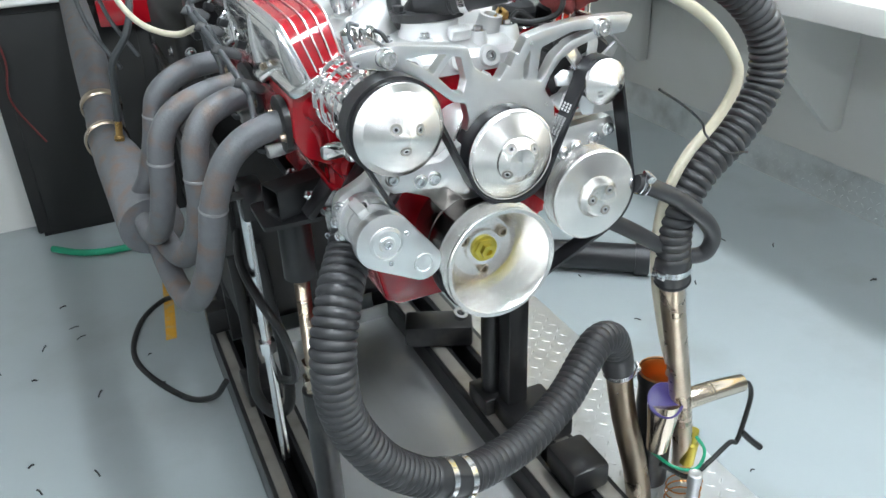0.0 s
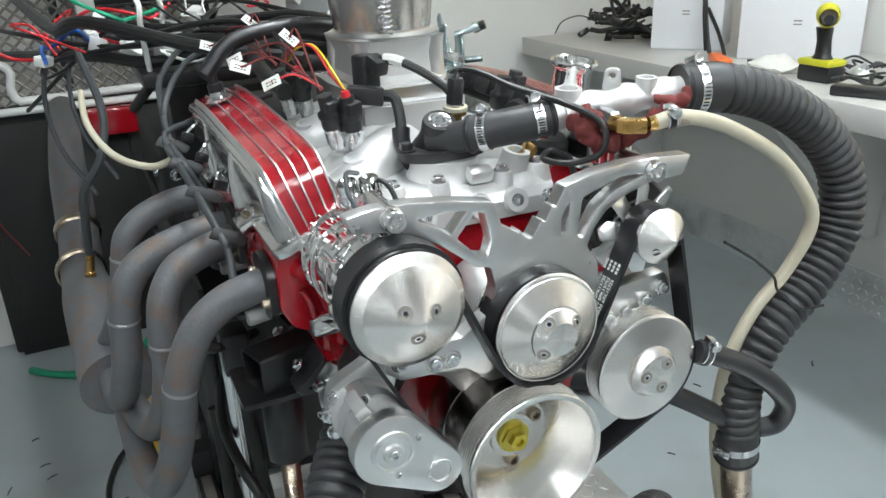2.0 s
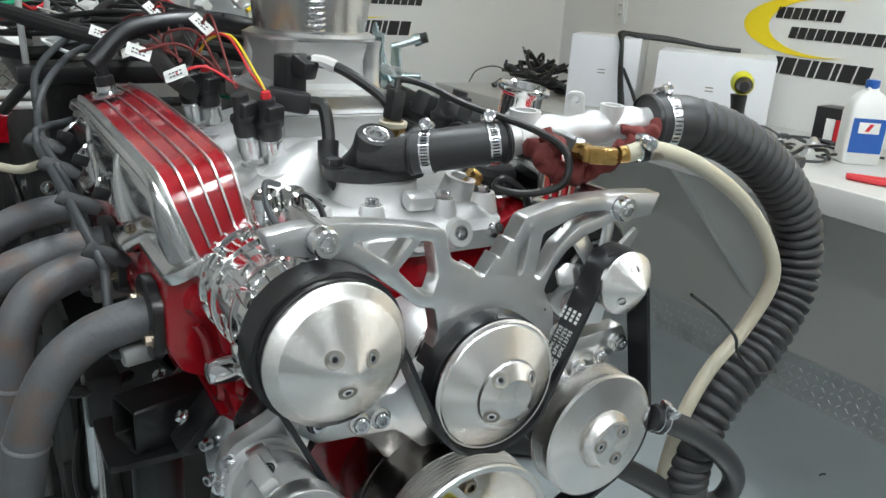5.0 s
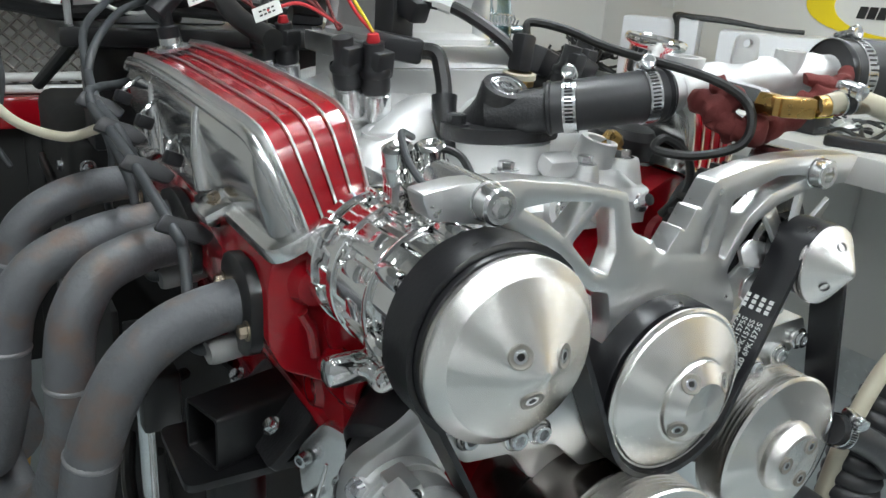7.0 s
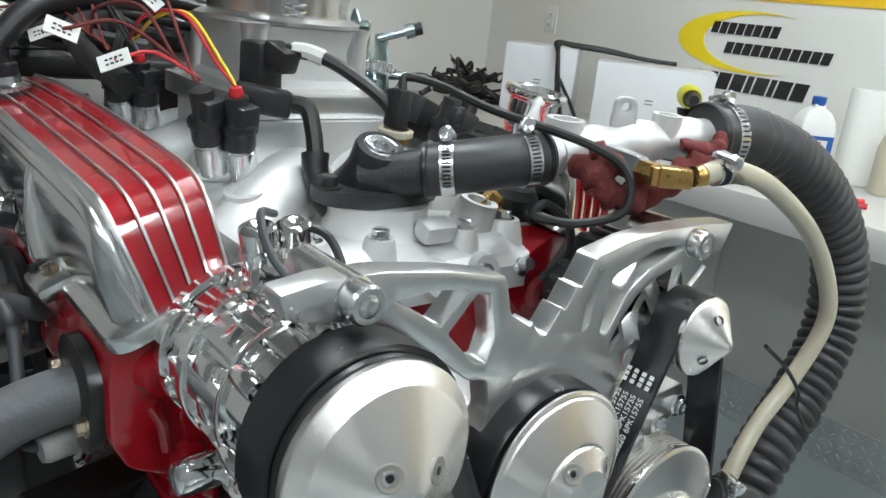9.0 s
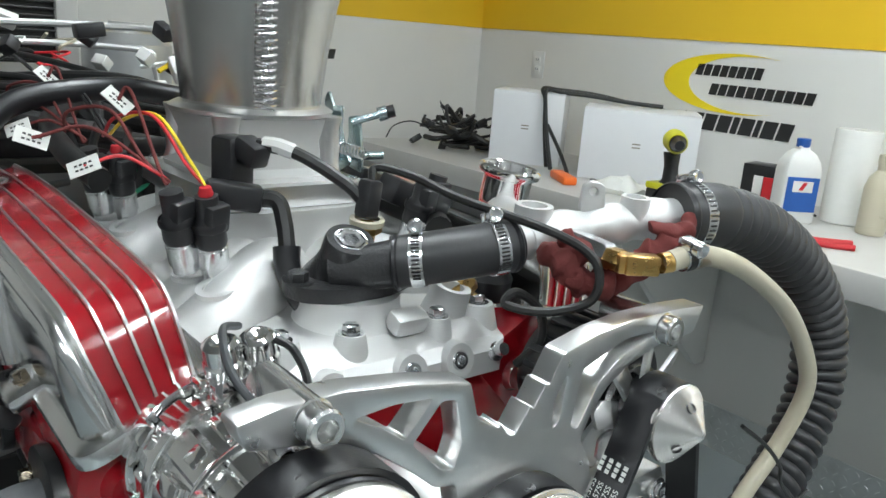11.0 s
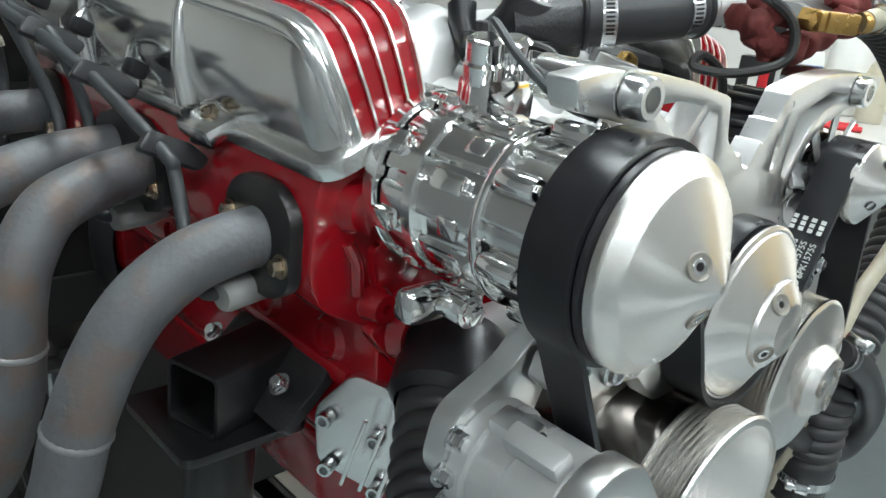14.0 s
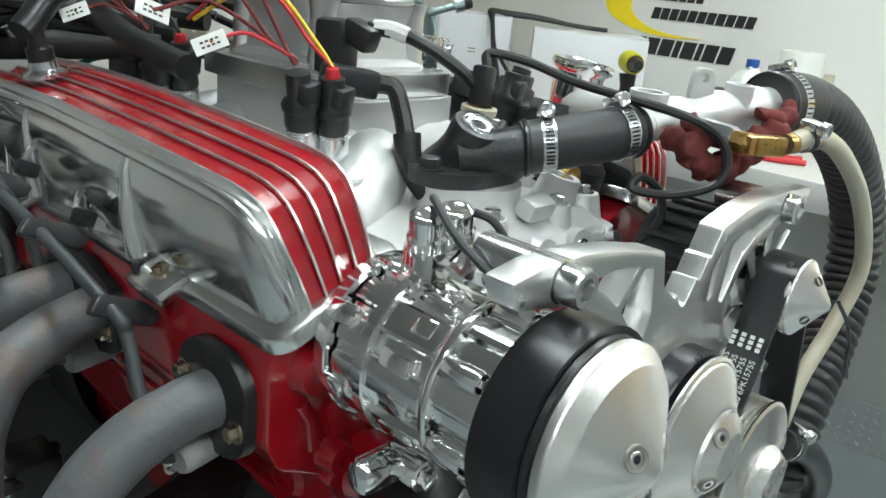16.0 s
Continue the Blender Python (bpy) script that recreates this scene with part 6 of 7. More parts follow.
for k in range(34):
    x, y = random.choice(((random.uniform(-1.1, -0.45), random.uniform(0.3, 2.2)), (random.uniform(0.75, 2.0), random.uniform(0.0, 1.6))))
    a = random.uniform(0, 3.1)
    l = random.uniform(0.012, 0.035)
    part_ = part("debris", wire([(x, y, 0.0025), (x + l * 0.5 * math.cos(a), y + l * 0.5 * math.sin(a) + 0.004, 0.003), (x + l * math.cos(a), y + l * math.sin(a), 0.0025)], random.choice((0.0018, 0.0025)), 4, 5), M_WIRE)
    tagged(part_, "small dark scrap lying on the floor", "debris", "floor scraps")

# ---- canister, heat gun and pipes on the tread plate ----
cn = thing("canister", "black canister with copper-lined open mouth", "canister", (0.53, 0.245, 0.02))
part("body", lathe([(0.046, 0), (0.046, 0.30), (0.050, 0.302), (0.050, 0.33), (0.046, 0.331), (0.044, 0.26), (0, 0.25)], 36, (0.53, 0.245, 0.02), (0, 0, 1)), M_BLACKSTEEL, cn)
part("copper_liner", lathe([(0.0435, 0.18), (0.0435, 0.325), (0.049, 0.333), (0.0505, 0.328)], 36, (0.53, 0.245, 0.02), (0, 0, 1)), M_COPPER, cn, "copper lining")
ep = thing("pipe_elbow", "stained steel elbow standing up into the hose", "pipe", (0.445, 0.2, 0.02))
part("pipe", sweep(spline([(0.396, 0.233, 0.44), (0.408, 0.238, 0.38), (0.43, 0.235, 0.26), (0.455, 0.21, 0.12), (0.465, 0.195, 0.024)], 8), 0.030, 24), M_STAIN, ep)
clamp((0.402, 0.236, 0.405), (0.25, 0.08, -1), 0.036, screw=(1, -0.4, 0.2))
hg = thing("heat_gun", "champagne-plated heat gun with purple face hung on the canister", "heat gun", (0.565, 0.17, 0.02))
part("barrel", sweep(spline([(0.475, 0.165, 0.20), (0.478, 0.165, 0.25), (0.480, 0.165, 0.30), (0.482, 0.167, 0.335)], 6), lambda s, d: 0.024 + 0.014 * s, 28), M_CHAMP, hg)
part("face", lathe([(0.036, 0), (0.041, 0.003), (0.040, 0.007), (0.034, 0.009), (0, 0.010)], 36, (0.480, 0.163, 0.338), (-0.25, -0.62, 0.75)), M_PURPLE, hg, "purple face plate")
part("handle", sweep(spline([(0.485, 0.165, 0.315), (0.53, 0.16, 0.322), (0.58, 0.155, 0.326), (0.64, 0.15, 0.326), (0.69, 0.148, 0.322)], 6), lambda s, d: 0.020 + 0.003 * math.sin(3 * s), 22), M_CHAMP, hg)
for k in range(9):
    part("grip_rib", lathe([(0.0225, 0), (0.0235, 0.001), (0.0235, 0.003), (0.0225, 0.004)], 24, (0.535 + 0.008 * k, 0.1595 - 0.0008 * k, 0.3225 + 0.0006 * k), (1, -0.1, 0.06)), M_CHAMP, hg)
part("cord", wire([(0.688, 0.148, 0.322), (0.71, 0.145, 0.315), (0.722, 0.142, 0.28), (0.71, 0.135, 0.23), (0.69, 0.13, 0.16), (0.66, 0.125, 0.17), (0.60, 0.12, 0.14), (0.54, 0.12, 0.12), (0.48, 0.15, 0.16)], 0.006, 8), M_WIRE, hg)
part("cord", wire([(0.70, 0.13, 0.185), (0.725, 0.12, 0.155), (0.75, 0.11, 0.13)], 0.008, 5), M_WIRE, hg)
part("strap", wire([(0.48, 0.19, 0.17), (0.50, 0.13, 0.16), (0.55, 0.11, 0.15), (0.60, 0.14, 0.16), (0.61, 0.2, 0.17)], 0.004, 8), M_GRNW, hg)
sv = thing("brass_valve", "small brass valve with copper coil on the pipe", "valve", (0.60, 0.19, 0.02))
part("body", lathe([(0.018, 0), (0.018, 0.06), (0.012, 0.065), (0.012, 0.1), (0, 0.1)], 20, (0.60, 0.19, 0.08), (0.1, 0, 1)), M_GOLDZ, sv)
part("stem", lathe([(0.008, 0), (0.008, 0.08)], 12, (0.60, 0.19, 0.02), (0, 0, 1)), M_STAIN, sv)
part("coil", sweep([(0.545 + 0.045 * math.cos(k * 0.35), 0.135 + 0.035 * math.sin(k * 0.35), 0.03 + 0.0012 * k) for k in range(60)], 0.002, 6), M_COPPER, sv)
st = thing("steel_stub", "short bright steel stub pipe on the plate", "pipe stub", (0.53, 0.09, 0.02))
part("stub", lathe([(0.014, 0), (0.014, 0.11), (0.016, 0.112), (0.016, 0.14), (0.012, 0.142), (0, 0.138)], 20, (0.53, 0.09, 0.02), (0, 0, 1)), M_STEEL, st)

# ---- things on the workbench ----
ZB = 1.0005


def carton(x, y, w, d, h, turn, label):
    t = thing("carton", label, "box", (x, y, ZB), "white cartons")
    m = Matrix.Translation((x, y, ZB)) @ Matrix.Rotation(radians(turn), 4, "Z")
    part("body", local(box(w, d, h, (0, 0, h / 2), 0.003), m), M_CARD, t)
    part("lid_flap", local(box(w * 0.49, d * 0.99, 0.003, (-w * 0.25, 0, h + 0.0016), 0.001), m), M_CARD, t)
    part("lid_flap", local(box(w * 0.49, d * 0.99, 0.003, (w * 0.25, 0, h + 0.0016), 0.001, rot=(0, -1.5, 0)), m), M_CARD, t)
    for k in range(2):
        part("print_bar", local(box(0.028, 0.0006, 0.005, (-w * 0.02, -d / 2 - 0.0004, h * 0.5 + 0.012 * k)), m), M_GREYSTEEL, t, "small grey print", False)
    return t


carton(1.86, 1.90, 0.27, 0.24, 0.27, -52, "white cardboard carton with small grey print on the bench")
carton(2.0, 1.48, 0.40, 0.27, 0.245, -52, "white cardboard carton with open black-edged flap")
cable("coiled_cable", "black cable laid over the cartons and hanging down", [(1.70, 1.62, 1.02), (1.73, 1.68, 1.12), (1.78, 1.75, 1.22), (1.80, 1.77, 1.285), (1.86, 1.74, 1.28), (1.95, 1.68, 1.275), (2.05, 1.56, 1.262), (2.12, 1.48, 1.258)], 0.008, M_WIRE)
cable("coiled_cable", "black cable laid over the cartons and hanging down", [(1.72, 1.66, 1.02), (1.745, 1.71, 1.15), (1.785, 1.76, 1.25), (1.80, 1.79, 1.29), (1.88, 1.78, 1.287), (1.98, 1.70, 1.28), (2.06, 1.60, 1.262)], 0.008, M_WIRE)
cable("coiled_cable", "black cable trailing from the cartons to the bench", [(1.79, 1.74, 1.16), (1.74, 1.62, 1.08), (1.66, 1.5, 1.02), (1.60, 1.46, 1.01)], 0.007, M_WIRE)
random.seed(8)
ph = thing("cable_heap", "heap of black tangled cables and connectors on the bench", "cable heap", (1.80, 2.3, ZB))
for k in range(16):
    a = random.uniform(0, 6.28)
    c = Vector((1.80 + random.uniform(-0.12, 0.14), 2.26 + random.uniform(-0.16, 0.16), ZB))
    pts = [c + Vector((0.09 * math.cos(a + q * 1.1) * random.uniform(0.6, 1.3), 0.09 * math.sin(a + q * 1.1) * random.uniform(0.6, 1.3), 0.012 + 0.012 * k * random.uniform(0.3, 0.9))) for q in range(5)]
    part("cable", wire(pts, random.choice((0.006, 0.008, 0.011)), 6, 8), random.choice((M_WIRE, M_WIRE, M_WIRE, M_PLAST, M_WIRE)), ph)
for k in range(7):
    part("connector", box(0.05, 0.03, 0.025, (1.78 + random.uniform(-0.13, 0.15), 2.25 + random.uniform(-0.15, 0.15), ZB + random.uniform(0.014, 0.12)), 0.004, rot=(random.uniform(0, 40), random.uniform(0, 40), random.uniform(0, 180))), M_PLAST, ph)
part("cable", wire([(1.75, 2.35, 1.05), (1.68, 2.42, 1.09), (1.60, 2.45, 1.07), (1.56, 2.45, 1.02)], 0.003, 8), M_WIRE, ph)
part("cable", wire([(1.78, 2.3, 1.08), (1.82, 2.42, 1.17), (1.9, 2.5, 1.15), (2.0, 2.5, 1.03)], 0.002, 8), M_GWIRE, ph)

dr = thing("cordless_drill", "lime and black cordless driver standing on its battery", "drill", (1.66, 1.09, ZB))
part("battery", box(0.075, 0.115, 0.05, (1.66, 1.09, ZB + 0.025), 0.008), M_PLAST, dr, "black battery")
part("foot", box(0.08, 0.12, 0.02, (1.66, 1.09, ZB + 0.058), 0.007), M_LIME, dr, "lime foot")
part("grip", skin([[(1.66 + w * math.cos(a), 1.09 + dy + d * math.sin(a), ZB + z) for a in (2 * math.pi * k / 20 for k in range(20))] for z, w, d, dy in ((0.065, 0.028, 0.036, 0), (0.08, 0.02, 0.026, 0), (0.12, 0.018, 0.023, 0.002), (0.16, 0.021, 0.028, 0.006))]), M_PLAST, dr)
part("motor_body", lathe([(0.0, 0), (0.026, 0.002), (0.034, 0.012), (0.034, 0.05), (0.031, 0.06), (0.031, 0.10), (0.026, 0.112)], 28, (1.70, 1.125, ZB + 0.195), (-0.75, -0.66, 0)), M_LIME, dr, "lime motor housing")
part("chuck", lathe([(0.024, 0), (0.02, 0.02), (0.014, 0.05), (0, 0.05)], 20, (1.618, 1.052, ZB + 0.195), (-0.75, -0.66, 0)), M_PLAST, dr)
for k in range(4):
    part("vent", box(0.002, 0.006, 0.03, (1.70 - 0.008 * k, 1.085 - 0.007 * k, ZB + 0.195), 0.0005, rot=(0, 0, -49)), M_PLAST, dr, "", False)
ob_ = thing("orange_tool", "flat orange plastic tool lying on the bench", "tool", (1.64, 1.50, ZB))
part("body", box(0.05, 0.16, 0.028, (1.64, 1.50, ZB + 0.014), 0.008, rot=(0, 0, -30)), M_ORGW, ob_)
part("tip", box(0.02, 0.06, 0.018, (1.70, 1.41, ZB + 0.010), 0.005, rot=(0, 0, -30)), M_PLAST, ob_)
rag2 = skin([[(1.70 + 0.07 * math.cos(a) * f, 1.30 + 0.09 * math.sin(a) * f, ZB + z) for a in (2 * math.pi * k / 28 for k in range(28))] for f, z in ((1.0, 0.001), (1.05, 0.012), (0.8, 0.03), (0.45, 0.045), (0.15, 0.05))])
for v in rag2.verts:
    if v.co.z > ZB + 0.005:
        v.co += noise.noise_vector(v.co * 28) * 0.022
tagged(part("paper_towel", rag2, M_LABEL), "crumpled white paper towel on the bench", "paper towel")
jb = thing("oil_jug", "white plastic oil jug with blue label and cap", "bottle", (1.86, 0.80, ZB))
mj = Matrix.Translation((1.86, 0.80, ZB)) @ Matrix.Rotation(radians(-35), 4, "Z")
part("body", local(skin([[(w * max(-1, min(1, 1.3 * math.cos(a))), d * max(-1, min(1, 1.3 * math.sin(a))) + o, z) for a in (2 * math.pi * k / 32 for k in range(32))] for z, w, d, o in
                         ((0, 0.050, 0.034, 0), (0.006, 0.055, 0.038, 0), (0.15, 0.055, 0.038, 0), (0.175, 0.05, 0.034, 0), (0.20, 0.035, 0.026, 0), (0.212, 0.017, 0.017, 0), (0.222, 0.016, 0.016, 0))]), mj), M_WHITEPL, jb, "white plastic jug")
part("cap", local(lathe([(0.018, 0.218), (0.019, 0.22), (0.019, 0.242), (0, 0.244)], 24, (0, 0, 0), (0, 0, 1)), mj), M_BLUEP, jb, "blue cap")
part("label", local(box(0.095, 0.002, 0.10, (0, -0.0392, 0.085), 0.0008), mj), M_BLUEP, jb, "blue label", False)
part("label_patch", local(box(0.06, 0.002, 0.032, (0, -0.0402, 0.108), 0.0006), mj), M_LABEL, jb, "white patch", False)
part("label_patch", local(plate([(-0.012, 0.098), (0.0, 0.12), (0.012, 0.12), (0.0, 0.098)], 0.002, (), 0, Matrix.Translation((0, -0.0425, 0))), mj), M_REDW, jb, "red mark", False)
rl = thing("paper_roll", "white paper towel roll standing on the bench", "paper roll", (2.02, 0.72, ZB))
part("roll", lathe([(0.022, 0.275), (0.062, 0.275), (0.064, 0.27), (0.064, 0.004), (0.06, 0), (0.022, 0)], 40, (2.02, 0.72, ZB), (0, 0, 1)), M_LABEL, rl)
cb = thing("spray_bottle", "clear plastic bottle half hidden by the roll", "bottle", (1.93, 0.60, ZB))
part("bottle", lathe([(0, 0), (0.036, 0.001), (0.038, 0.01), (0.038, 0.13), (0.03, 0.16), (0.014, 0.18), (0.014, 0.2), (0.016, 0.2), (0.016, 0.225), (0, 0.225)], 28, (1.93, 0.60, ZB), (0, 0, 1)), M_CREAM, cb)
bx = thing("parts_box", "small black and white parts box against the wall", "box", (2.1, 1.02, ZB))
part("box", box(0.10, 0.13, 0.12, (2.1, 1.02, ZB + 0.06), 0.003, rot=(0, 0, 10)), M_PLAST, bx)
for k in range(3):
    part("stripe", box(0.004, 0.03, 0.07, (2.048 - 0.001, 0.985 + 0.035 * k, ZB + 0.05), 0.001, rot=(0, 0, 10)), (M_REDW, M_LABEL, M_LABEL)[k], bx, "coloured stripe", False)
pw = thing("plier", "red-handled pliers lying on the bench", "pliers", (1.62, 0.62, ZB))
part("handle", wire([(1.60, 0.66, ZB + 0.008), (1.62, 0.58, ZB + 0.008), (1.66, 0.52, ZB + 0.008)], 0.008, 6), M_REDW, pw)
part("handle", wire([(1.61, 0.67, ZB + 0.008), (1.66, 0.60, ZB + 0.008), (1.71, 0.55, ZB + 0.008)], 0.008, 6), M_REDW, pw)
tr_ = thing("test_meter", "black hand-held meter lying on the bench", "meter", (1.56, 0.86, ZB))
part("body", box(0.05, 0.16, 0.03, (1.56, 0.86, ZB + 0.015), 0.007, rot=(0, 0, 25)), M_PLAST, tr_)
random.seed(31)
cl = thing("bench_clutter", "tangle of grey leads and clear fittings on the bench", "clutter", (1.8, 0.95, ZB))
for k in range(12):
    c = Vector((1.84 + random.uniform(-0.16, 0.14), 1.0 + random.uniform(-0.18, 0.2), ZB + 0.008))
    a = random.uniform(0, 6.3)
    part("lead", wire([c + Vector((0.07 * math.cos(a + q), 0.07 * math.sin(a + q), 0.006 + 0.004 * (q % 2) * k * 0.5)) for q in range(5)], random.choice((0.004, 0.006)), 6, 8), random.choice((M_WIRE, M_GWIRE, M_GWIRE, M_WIRE)), cl)
for k in range(5):
    part("fitting", lathe([(0.02, 0), (0.024, 0.01), (0.02, 0.03), (0.012, 0.032), (0.012, 0.05)], 16, (1.80 + random.uniform(-0.12, 0.12), 0.95 + random.uniform(-0.12, 0.12), ZB + 0.004), (random.uniform(-1, 1), random.uniform(-1, 1), 0.6)), M_STEEL, cl)
bk2 = thing("stacked_bucket", "black plastic pipe end lying under the bench", "pipe", (0.95, 1.15, 0))
part("pipe", lathe([(0.05, 0), (0.052, 0.005), (0.052, 0.42), (0.06, 0.42), (0.06, 0.47), (0.046, 0.47), (0.046, 0.1), (0, 0.1)], 32, (0.80, 1.35, 0.062), (0.75, -0.55, 0)), M_PLAST, bk2)

# ---- behind the engine: black cabinet, cage, cooler and harness ----
cab = thing("black_cabinet", "soot-black steel cabinet below the wire cage", "cabinet", (-0.25, 2.42, 0))
part("body", box(1.20, 0.13, 0.93, (-0.25, 2.56, 0.485), 0.01), M_DARK, cab)
part("kick", box(1.16, 0.11, 0.02, (-0.25, 2.57, 0.01)), M_BLACKSTEEL, cab)
part("door", box(0.50, 0.012, 0.86, (-0.55, 2.49, 0.48), 0.004), M_DARK, cab)
part("door", box(0.50, 0.012, 0.86, (-0.0, 2.49, 0.48), 0.004), M_DARK, cab)
cg = thing("wire_cage", "expanded-metal cage with white pipe rails on the cabinet", "cage", (-0.35, 2.45, 0.95))
strands = bmesh.new()
def strand(bm, a, b, r=0.0035):
    d = (b - a).normalized()
    u = d.orthogonal().normalized()
    v = d.cross(u)
    ra = [bm.verts.new(a + (u * cx + v * cy) * r) for cx, cy in ((1, 1), (-1, 1), (-1, -1), (1, -1))]
    rb = [bm.verts.new(b + (u * cx + v * cy) * r) for cx, cy in ((1, 1), (-1, 1), (-1, -1), (1, -1))]
    for k in range(4):
        bm.faces.new((ra[k], ra[(k + 1) % 4], rb[(k + 1) % 4], rb[k]))
px_, pz_ = 0.046, 0.022
for i in range(22):
    for j in range(26):
        x, z = -0.95 + i * px_ + (px_ / 2 if j % 2 else 0), 0.97 + j * pz_
        for sx in (-1, 1):
            strand(strands, Vector((x, 2.47, z)), Vector((x + sx * px_ / 2, 2.47, z + pz_)))
part("mesh_panel", strands, M_GREYSTEEL, cg, "expanded metal mesh", False)
part("rail", sweep([(-1.0, 2.45, 0.955), (0.05, 2.45, 0.955)], 0.014, 14), M_WHITEPL, cg, "white pipe rail")
part("rail", sweep(spline([(-0.93, 2.44, 1.18), (-0.66, 2.44, 1.12), (-0.645, 2.44, 1.03), (-0.63, 2.44, 0.995), (-0.58, 2.44, 0.99), (-0.2, 2.44, 0.995), (0.0, 2.44, 1.0)], 8), 0.014, 14), M_WHITEPL, cg, "white pipe rail")
for x in (-0.98, -0.46, 0.05):
    part("post", box(0.03, 0.03, 0.62, (x, 2.49, 1.26), 0.003), M_BLACKSTEEL, cg)
rb_ = thing("red_lever_box", "small red enamelled lever box under the pipe rails", "lever box", (-0.33, 2.42, 0.84))
part("body", box(0.20, 0.06, 0.10, (-0.33, 2.42, 0.89), 0.012), M_RED, rb_)
rd = thing("oil_cooler", "black horizontal-finned cooler core in a grey frame", "cooler", (-0.06, 2.2, 1.28))
part("core", box(0.56, 0.05, 0.62, (-0.06, 2.22, 1.60), 0.004), M_DARK, rd)
for k in range(30):
    part("fin", box(0.55, 0.012, 0.007, (-0.06, 2.188, 1.30 + 0.02 * k), 0.002), M_BLACKSTEEL, rd)
for x in (-0.365, 0.245):
    part("side_tank", box(0.06, 0.07, 0.64, (x, 2.21, 1.60), 0.008), M_COUNTER, rd, "grey side tank")
tk = thing("coolant_tank", "grey metal tank with white cap behind the engine", "tank", (0.42, 2.1, 1.04))
part("tank", lathe([(0, 0), (0.12, 0.002), (0.125, 0.01), (0.125, 0.24), (0.10, 0.27), (0.05, 0.28), (0.05, 0.30), (0, 0.30)], 36, (0.40, 2.15, 1.12), (0, 0, 1)), M_STEEL, tk)
part("shelf", box(0.5, 0.4, 0.03, (0.38, 2.2, 1.105), 0.004), M_BLACKSTEEL, tk)
part("leg", box(0.05, 0.05, 1.09, (0.58, 2.05, 0.545), 0.004), M_BLACKSTEEL, tk)
part("leg", box(0.05, 0.05, 1.09, (0.30, 2.05, 0.545), 0.004), M_BLACKSTEEL, tk)

# control box and harness tray over the absorber
cbx = thing("control_tray", "black electronics tray with grey wire frame over the absorber", "control box", (-0.1, 1.1, 1.06))
part("tray", box(0.52, 0.36, 0.03, (-0.06, 1.12, 1.245), 0.006), M_BLACKSTEEL, cbx)
part("column", box(0.10, 0.10, 0.19, (-0.22, 1.1, 1.147), 0.006), M_BLACKSTEEL, cbx)
part("column", box(0.10, 0.10, 0.19, (0.12, 1.1, 1.147), 0.006), M_BLACKSTEEL, cbx)
part("module", box(0.20, 0.16, 0.05, (-0.16, 1.10, 1.285), 0.008, rot=(0, 0, 12)), M_STEEL, cbx, "bare metal control module")
part("module", box(0.16, 0.12, 0.06, (0.08, 1.16, 1.29), 0.008, rot=(0, 0, -10)), M_PLAST, cbx)
for pts in ([(-0.30, 0.98, 1.25), (-0.30, 0.98, 1.37), (-0.26, 1.0, 1.41), (0.10, 1.02, 1.42), (0.16, 1.04, 1.38), (0.17, 1.05, 1.26)], [(-0.24, 1.22, 1.25), (-0.235, 1.22, 1.35), (-0.2, 1.23, 1.38), (0.12, 1.24, 1.38), (0.16, 1.24, 1.35), (0.17, 1.24, 1.26)]):
    part("wire_frame", wire(pts, 0.0055, 6), M_STEEL, cbx, "grey wire frame")
random.seed(77)
hn = thing("wiring_harness", "thick tangle of black engine harness looms with coloured wires", "wiring harness", (-0.1, 0.9, 1.26))
starts = [(-0.10, 0.66, 1.285), (-0.04, 0.68, 1.29), (0.02, 0.69, 1.30), (0.08, 0.68, 1.30), (-0.14, 0.60, 1.28), (0.0, 0.64, 1.31)]
for k in range(13):
    a = Vector(starts[k % 6]) + Vector((random.uniform(-0.02, 0.02), random.uniform(-0.02, 0.02), random.uniform(0, 0.02)))
    b = Vector((random.uniform(-0.55, -0.15), random.uniform(0.95, 1.5), random.uniform(1.27, 1.36)))
    m1 = a.lerp(b, 0.3) + Vector((random.uniform(-0.05, 0.05), 0, random.uniform(0.0, 0.05)))
    m2 = a.lerp(b, 0.7) + Vector((random.uniform(-0.06, 0.06), 0, random.uniform(-0.03, 0.04)))
    e = b + Vector((random.uniform(-0.2, 0.0), random.uniform(0.1, 0.4), random.uniform(-0.2, 0.05)))
    part("loom", wire([a, m1, m2, b, e], random.choice((0.005, 0.007, 0.009, 0.012)), 8, 10), random.choice((M_WIRE, M_WIRE, M_RUBBER, M_WIRE)), hn)
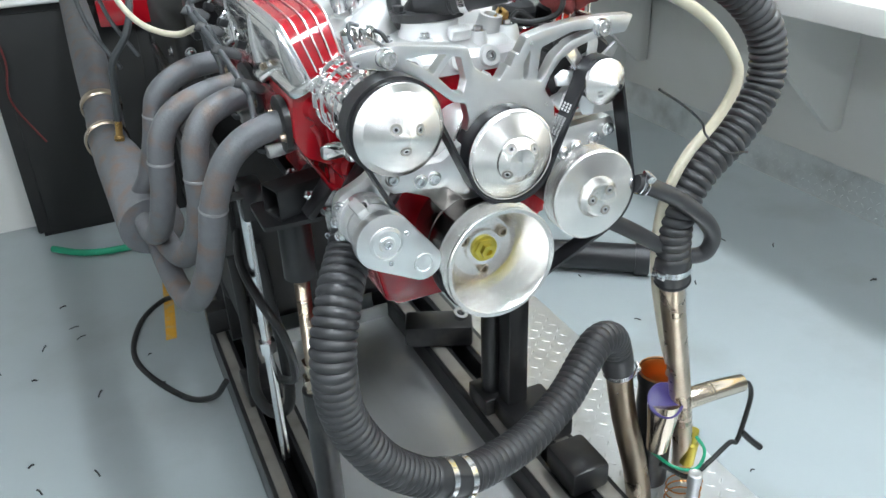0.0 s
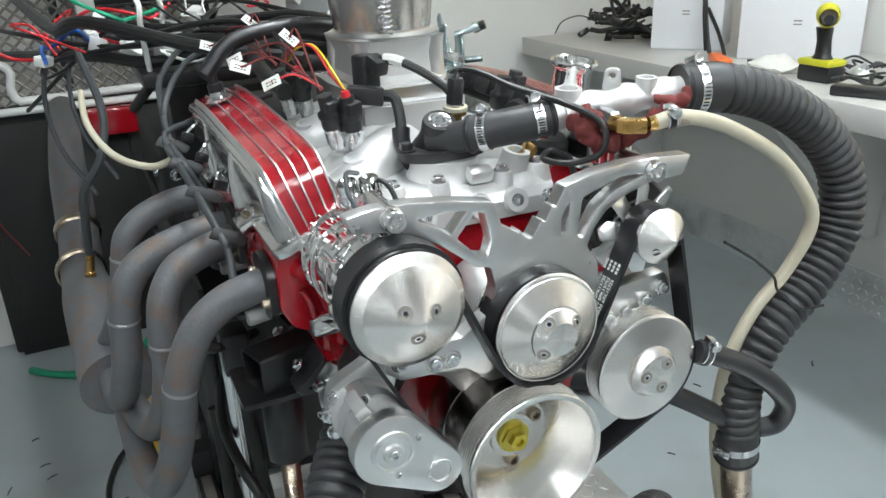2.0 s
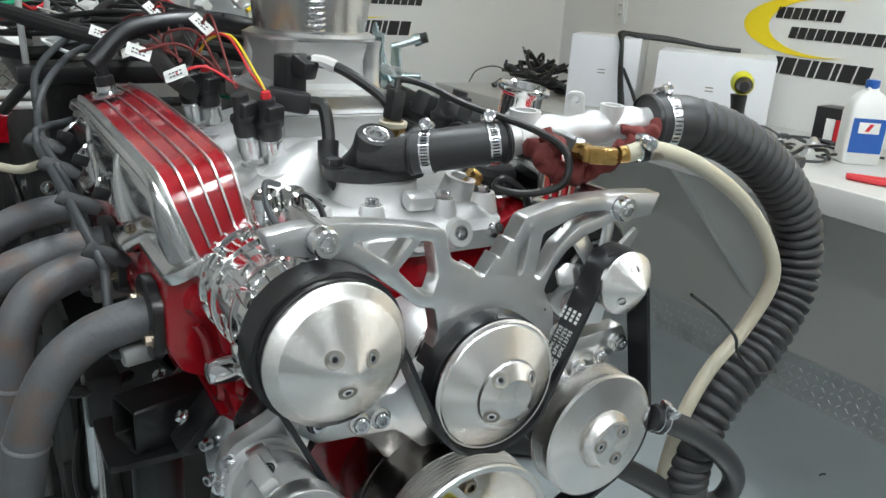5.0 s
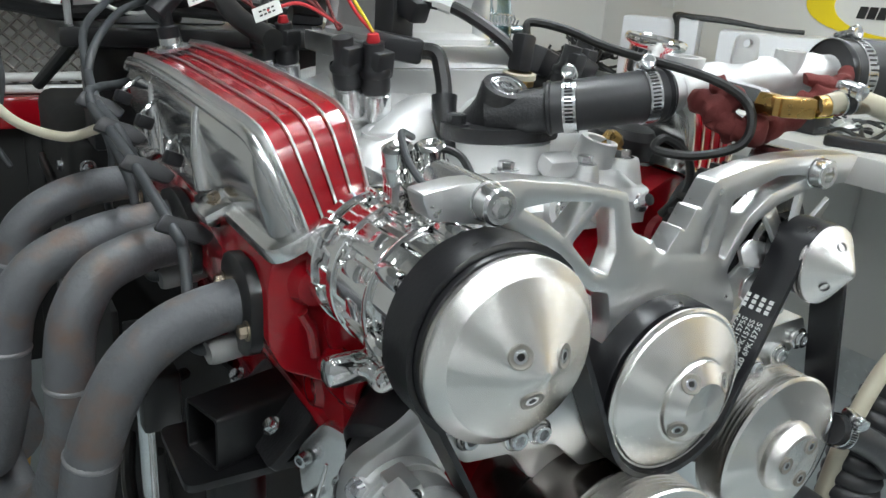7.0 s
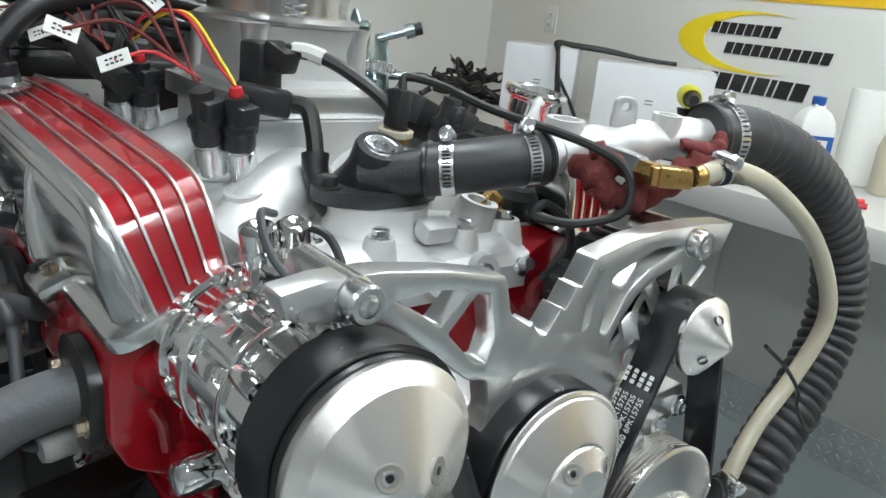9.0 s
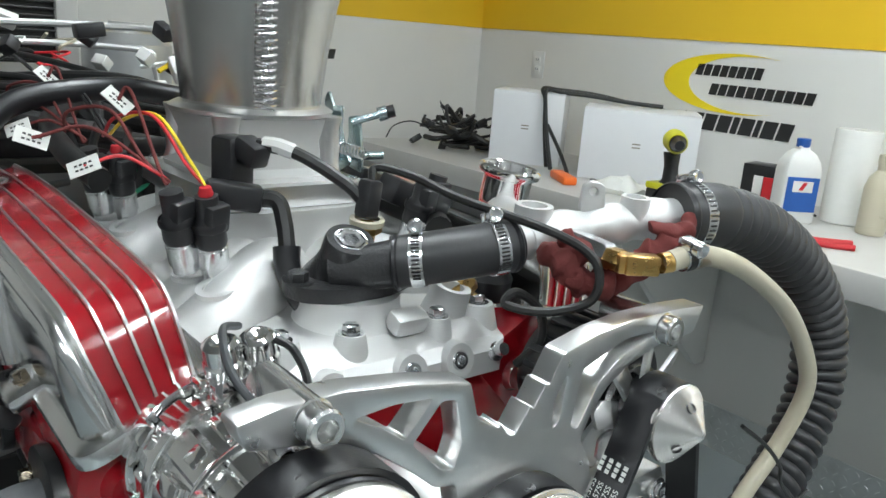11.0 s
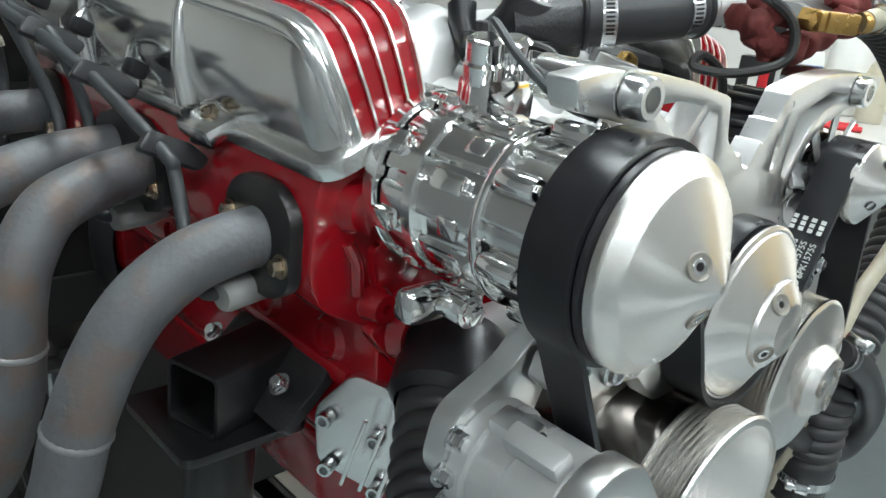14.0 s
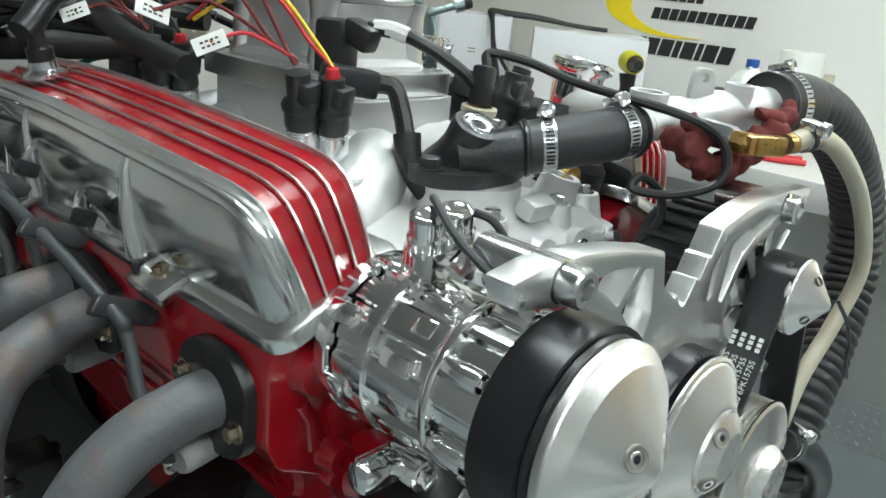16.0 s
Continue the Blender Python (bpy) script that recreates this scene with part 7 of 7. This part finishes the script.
for k in range(26):
    c = Vector((random.uniform(-0.5, 0.18), random.uniform(0.95, 1.3), random.uniform(1.27, 1.37)))
    pts = [c]
    for q in range(4):
        pts.append(pts[-1] + Vector((random.uniform(-0.10, 0.10), random.uniform(-0.08, 0.08), random.uniform(-0.05, 0.05))))
    part("wire", wire(pts, random.choice((0.0022, 0.003, 0.004)), 6, 6), random.choice((M_REDW, M_REDW, M_YELW, M_GRNW, M_WHITEPL, M_CREAM, M_WIRE, M_WIRE, M_WIRE, M_BLUEP)), hn)
for k in range(22):
    c = (random.uniform(-0.5, 0.15), random.uniform(0.92, 1.3), random.uniform(1.27, 1.42))
    part("connector", box(random.uniform(0.02, 0.045), random.uniform(0.018, 0.03), random.uniform(0.016, 0.03), c, 0.003, rot=(random.uniform(-40, 40), random.uniform(-40, 40), random.uniform(0, 180))), random.choice((M_PLAST, M_PLAST, M_PLAST, M_WHITEPL, M_LABEL)), hn)
# thick looms over the manifold's far bank and beside the breather
part("loom", wire([(-0.255, 0.60, 1.30), (-0.20, 0.62, 1.345), (-0.10, 0.62, 1.36), (-0.02, 0.63, 1.35)], 0.013, 8, 12), M_RUBBER, hn)
part("loom", wire([(-0.16, 0.48, 1.285), (-0.17, 0.56, 1.30), (-0.16, 0.66, 1.32), (-0.10, 0.76, 1.33)], 0.012, 8, 12), M_WIRE, hn)
part("loom", wire([(0.02, 0.62, 1.30), (0.10, 0.56, 1.27), (0.14, 0.44, 1.255), (0.14, 0.34, 1.25), (0.11, 0.29, 1.255)], 0.014, 8, 12), M_WIRE, hn)
part("loom", wire([(0.13, 0.66, 1.28), (0.16, 0.52, 1.262), (0.165, 0.40, 1.25)], 0.011, 8, 12), M_WIRE, hn)
for y in (0.34, 0.40, 0.47, 0.55):
    part("connector", box(0.04, 0.03, 0.03, (0.135, y, 1.272), 0.004, rot=(10, 20, 15)), M_PLAST, hn)
# leads hanging down past the cage
for x, y in ((-0.42, 1.35), (-0.47, 1.25)):
    part("lead", wire([(x, y, 1.30), (x - 0.03, y - 0.05, 1.2), (x - 0.02, y - 0.1, 1.1), (x + 0.03, y - 0.15, 1.0)], 0.005, 8), M_GWIRE, hn, "grey lead")
part("lead", wire([(-0.80, 2.47, 0.9), (-0.78, 2.46, 0.75), (-0.80, 2.46, 0.6), (-0.72, 2.46, 0.42)], 0.004, 8), M_CLOTH, hn, "dull red lead")
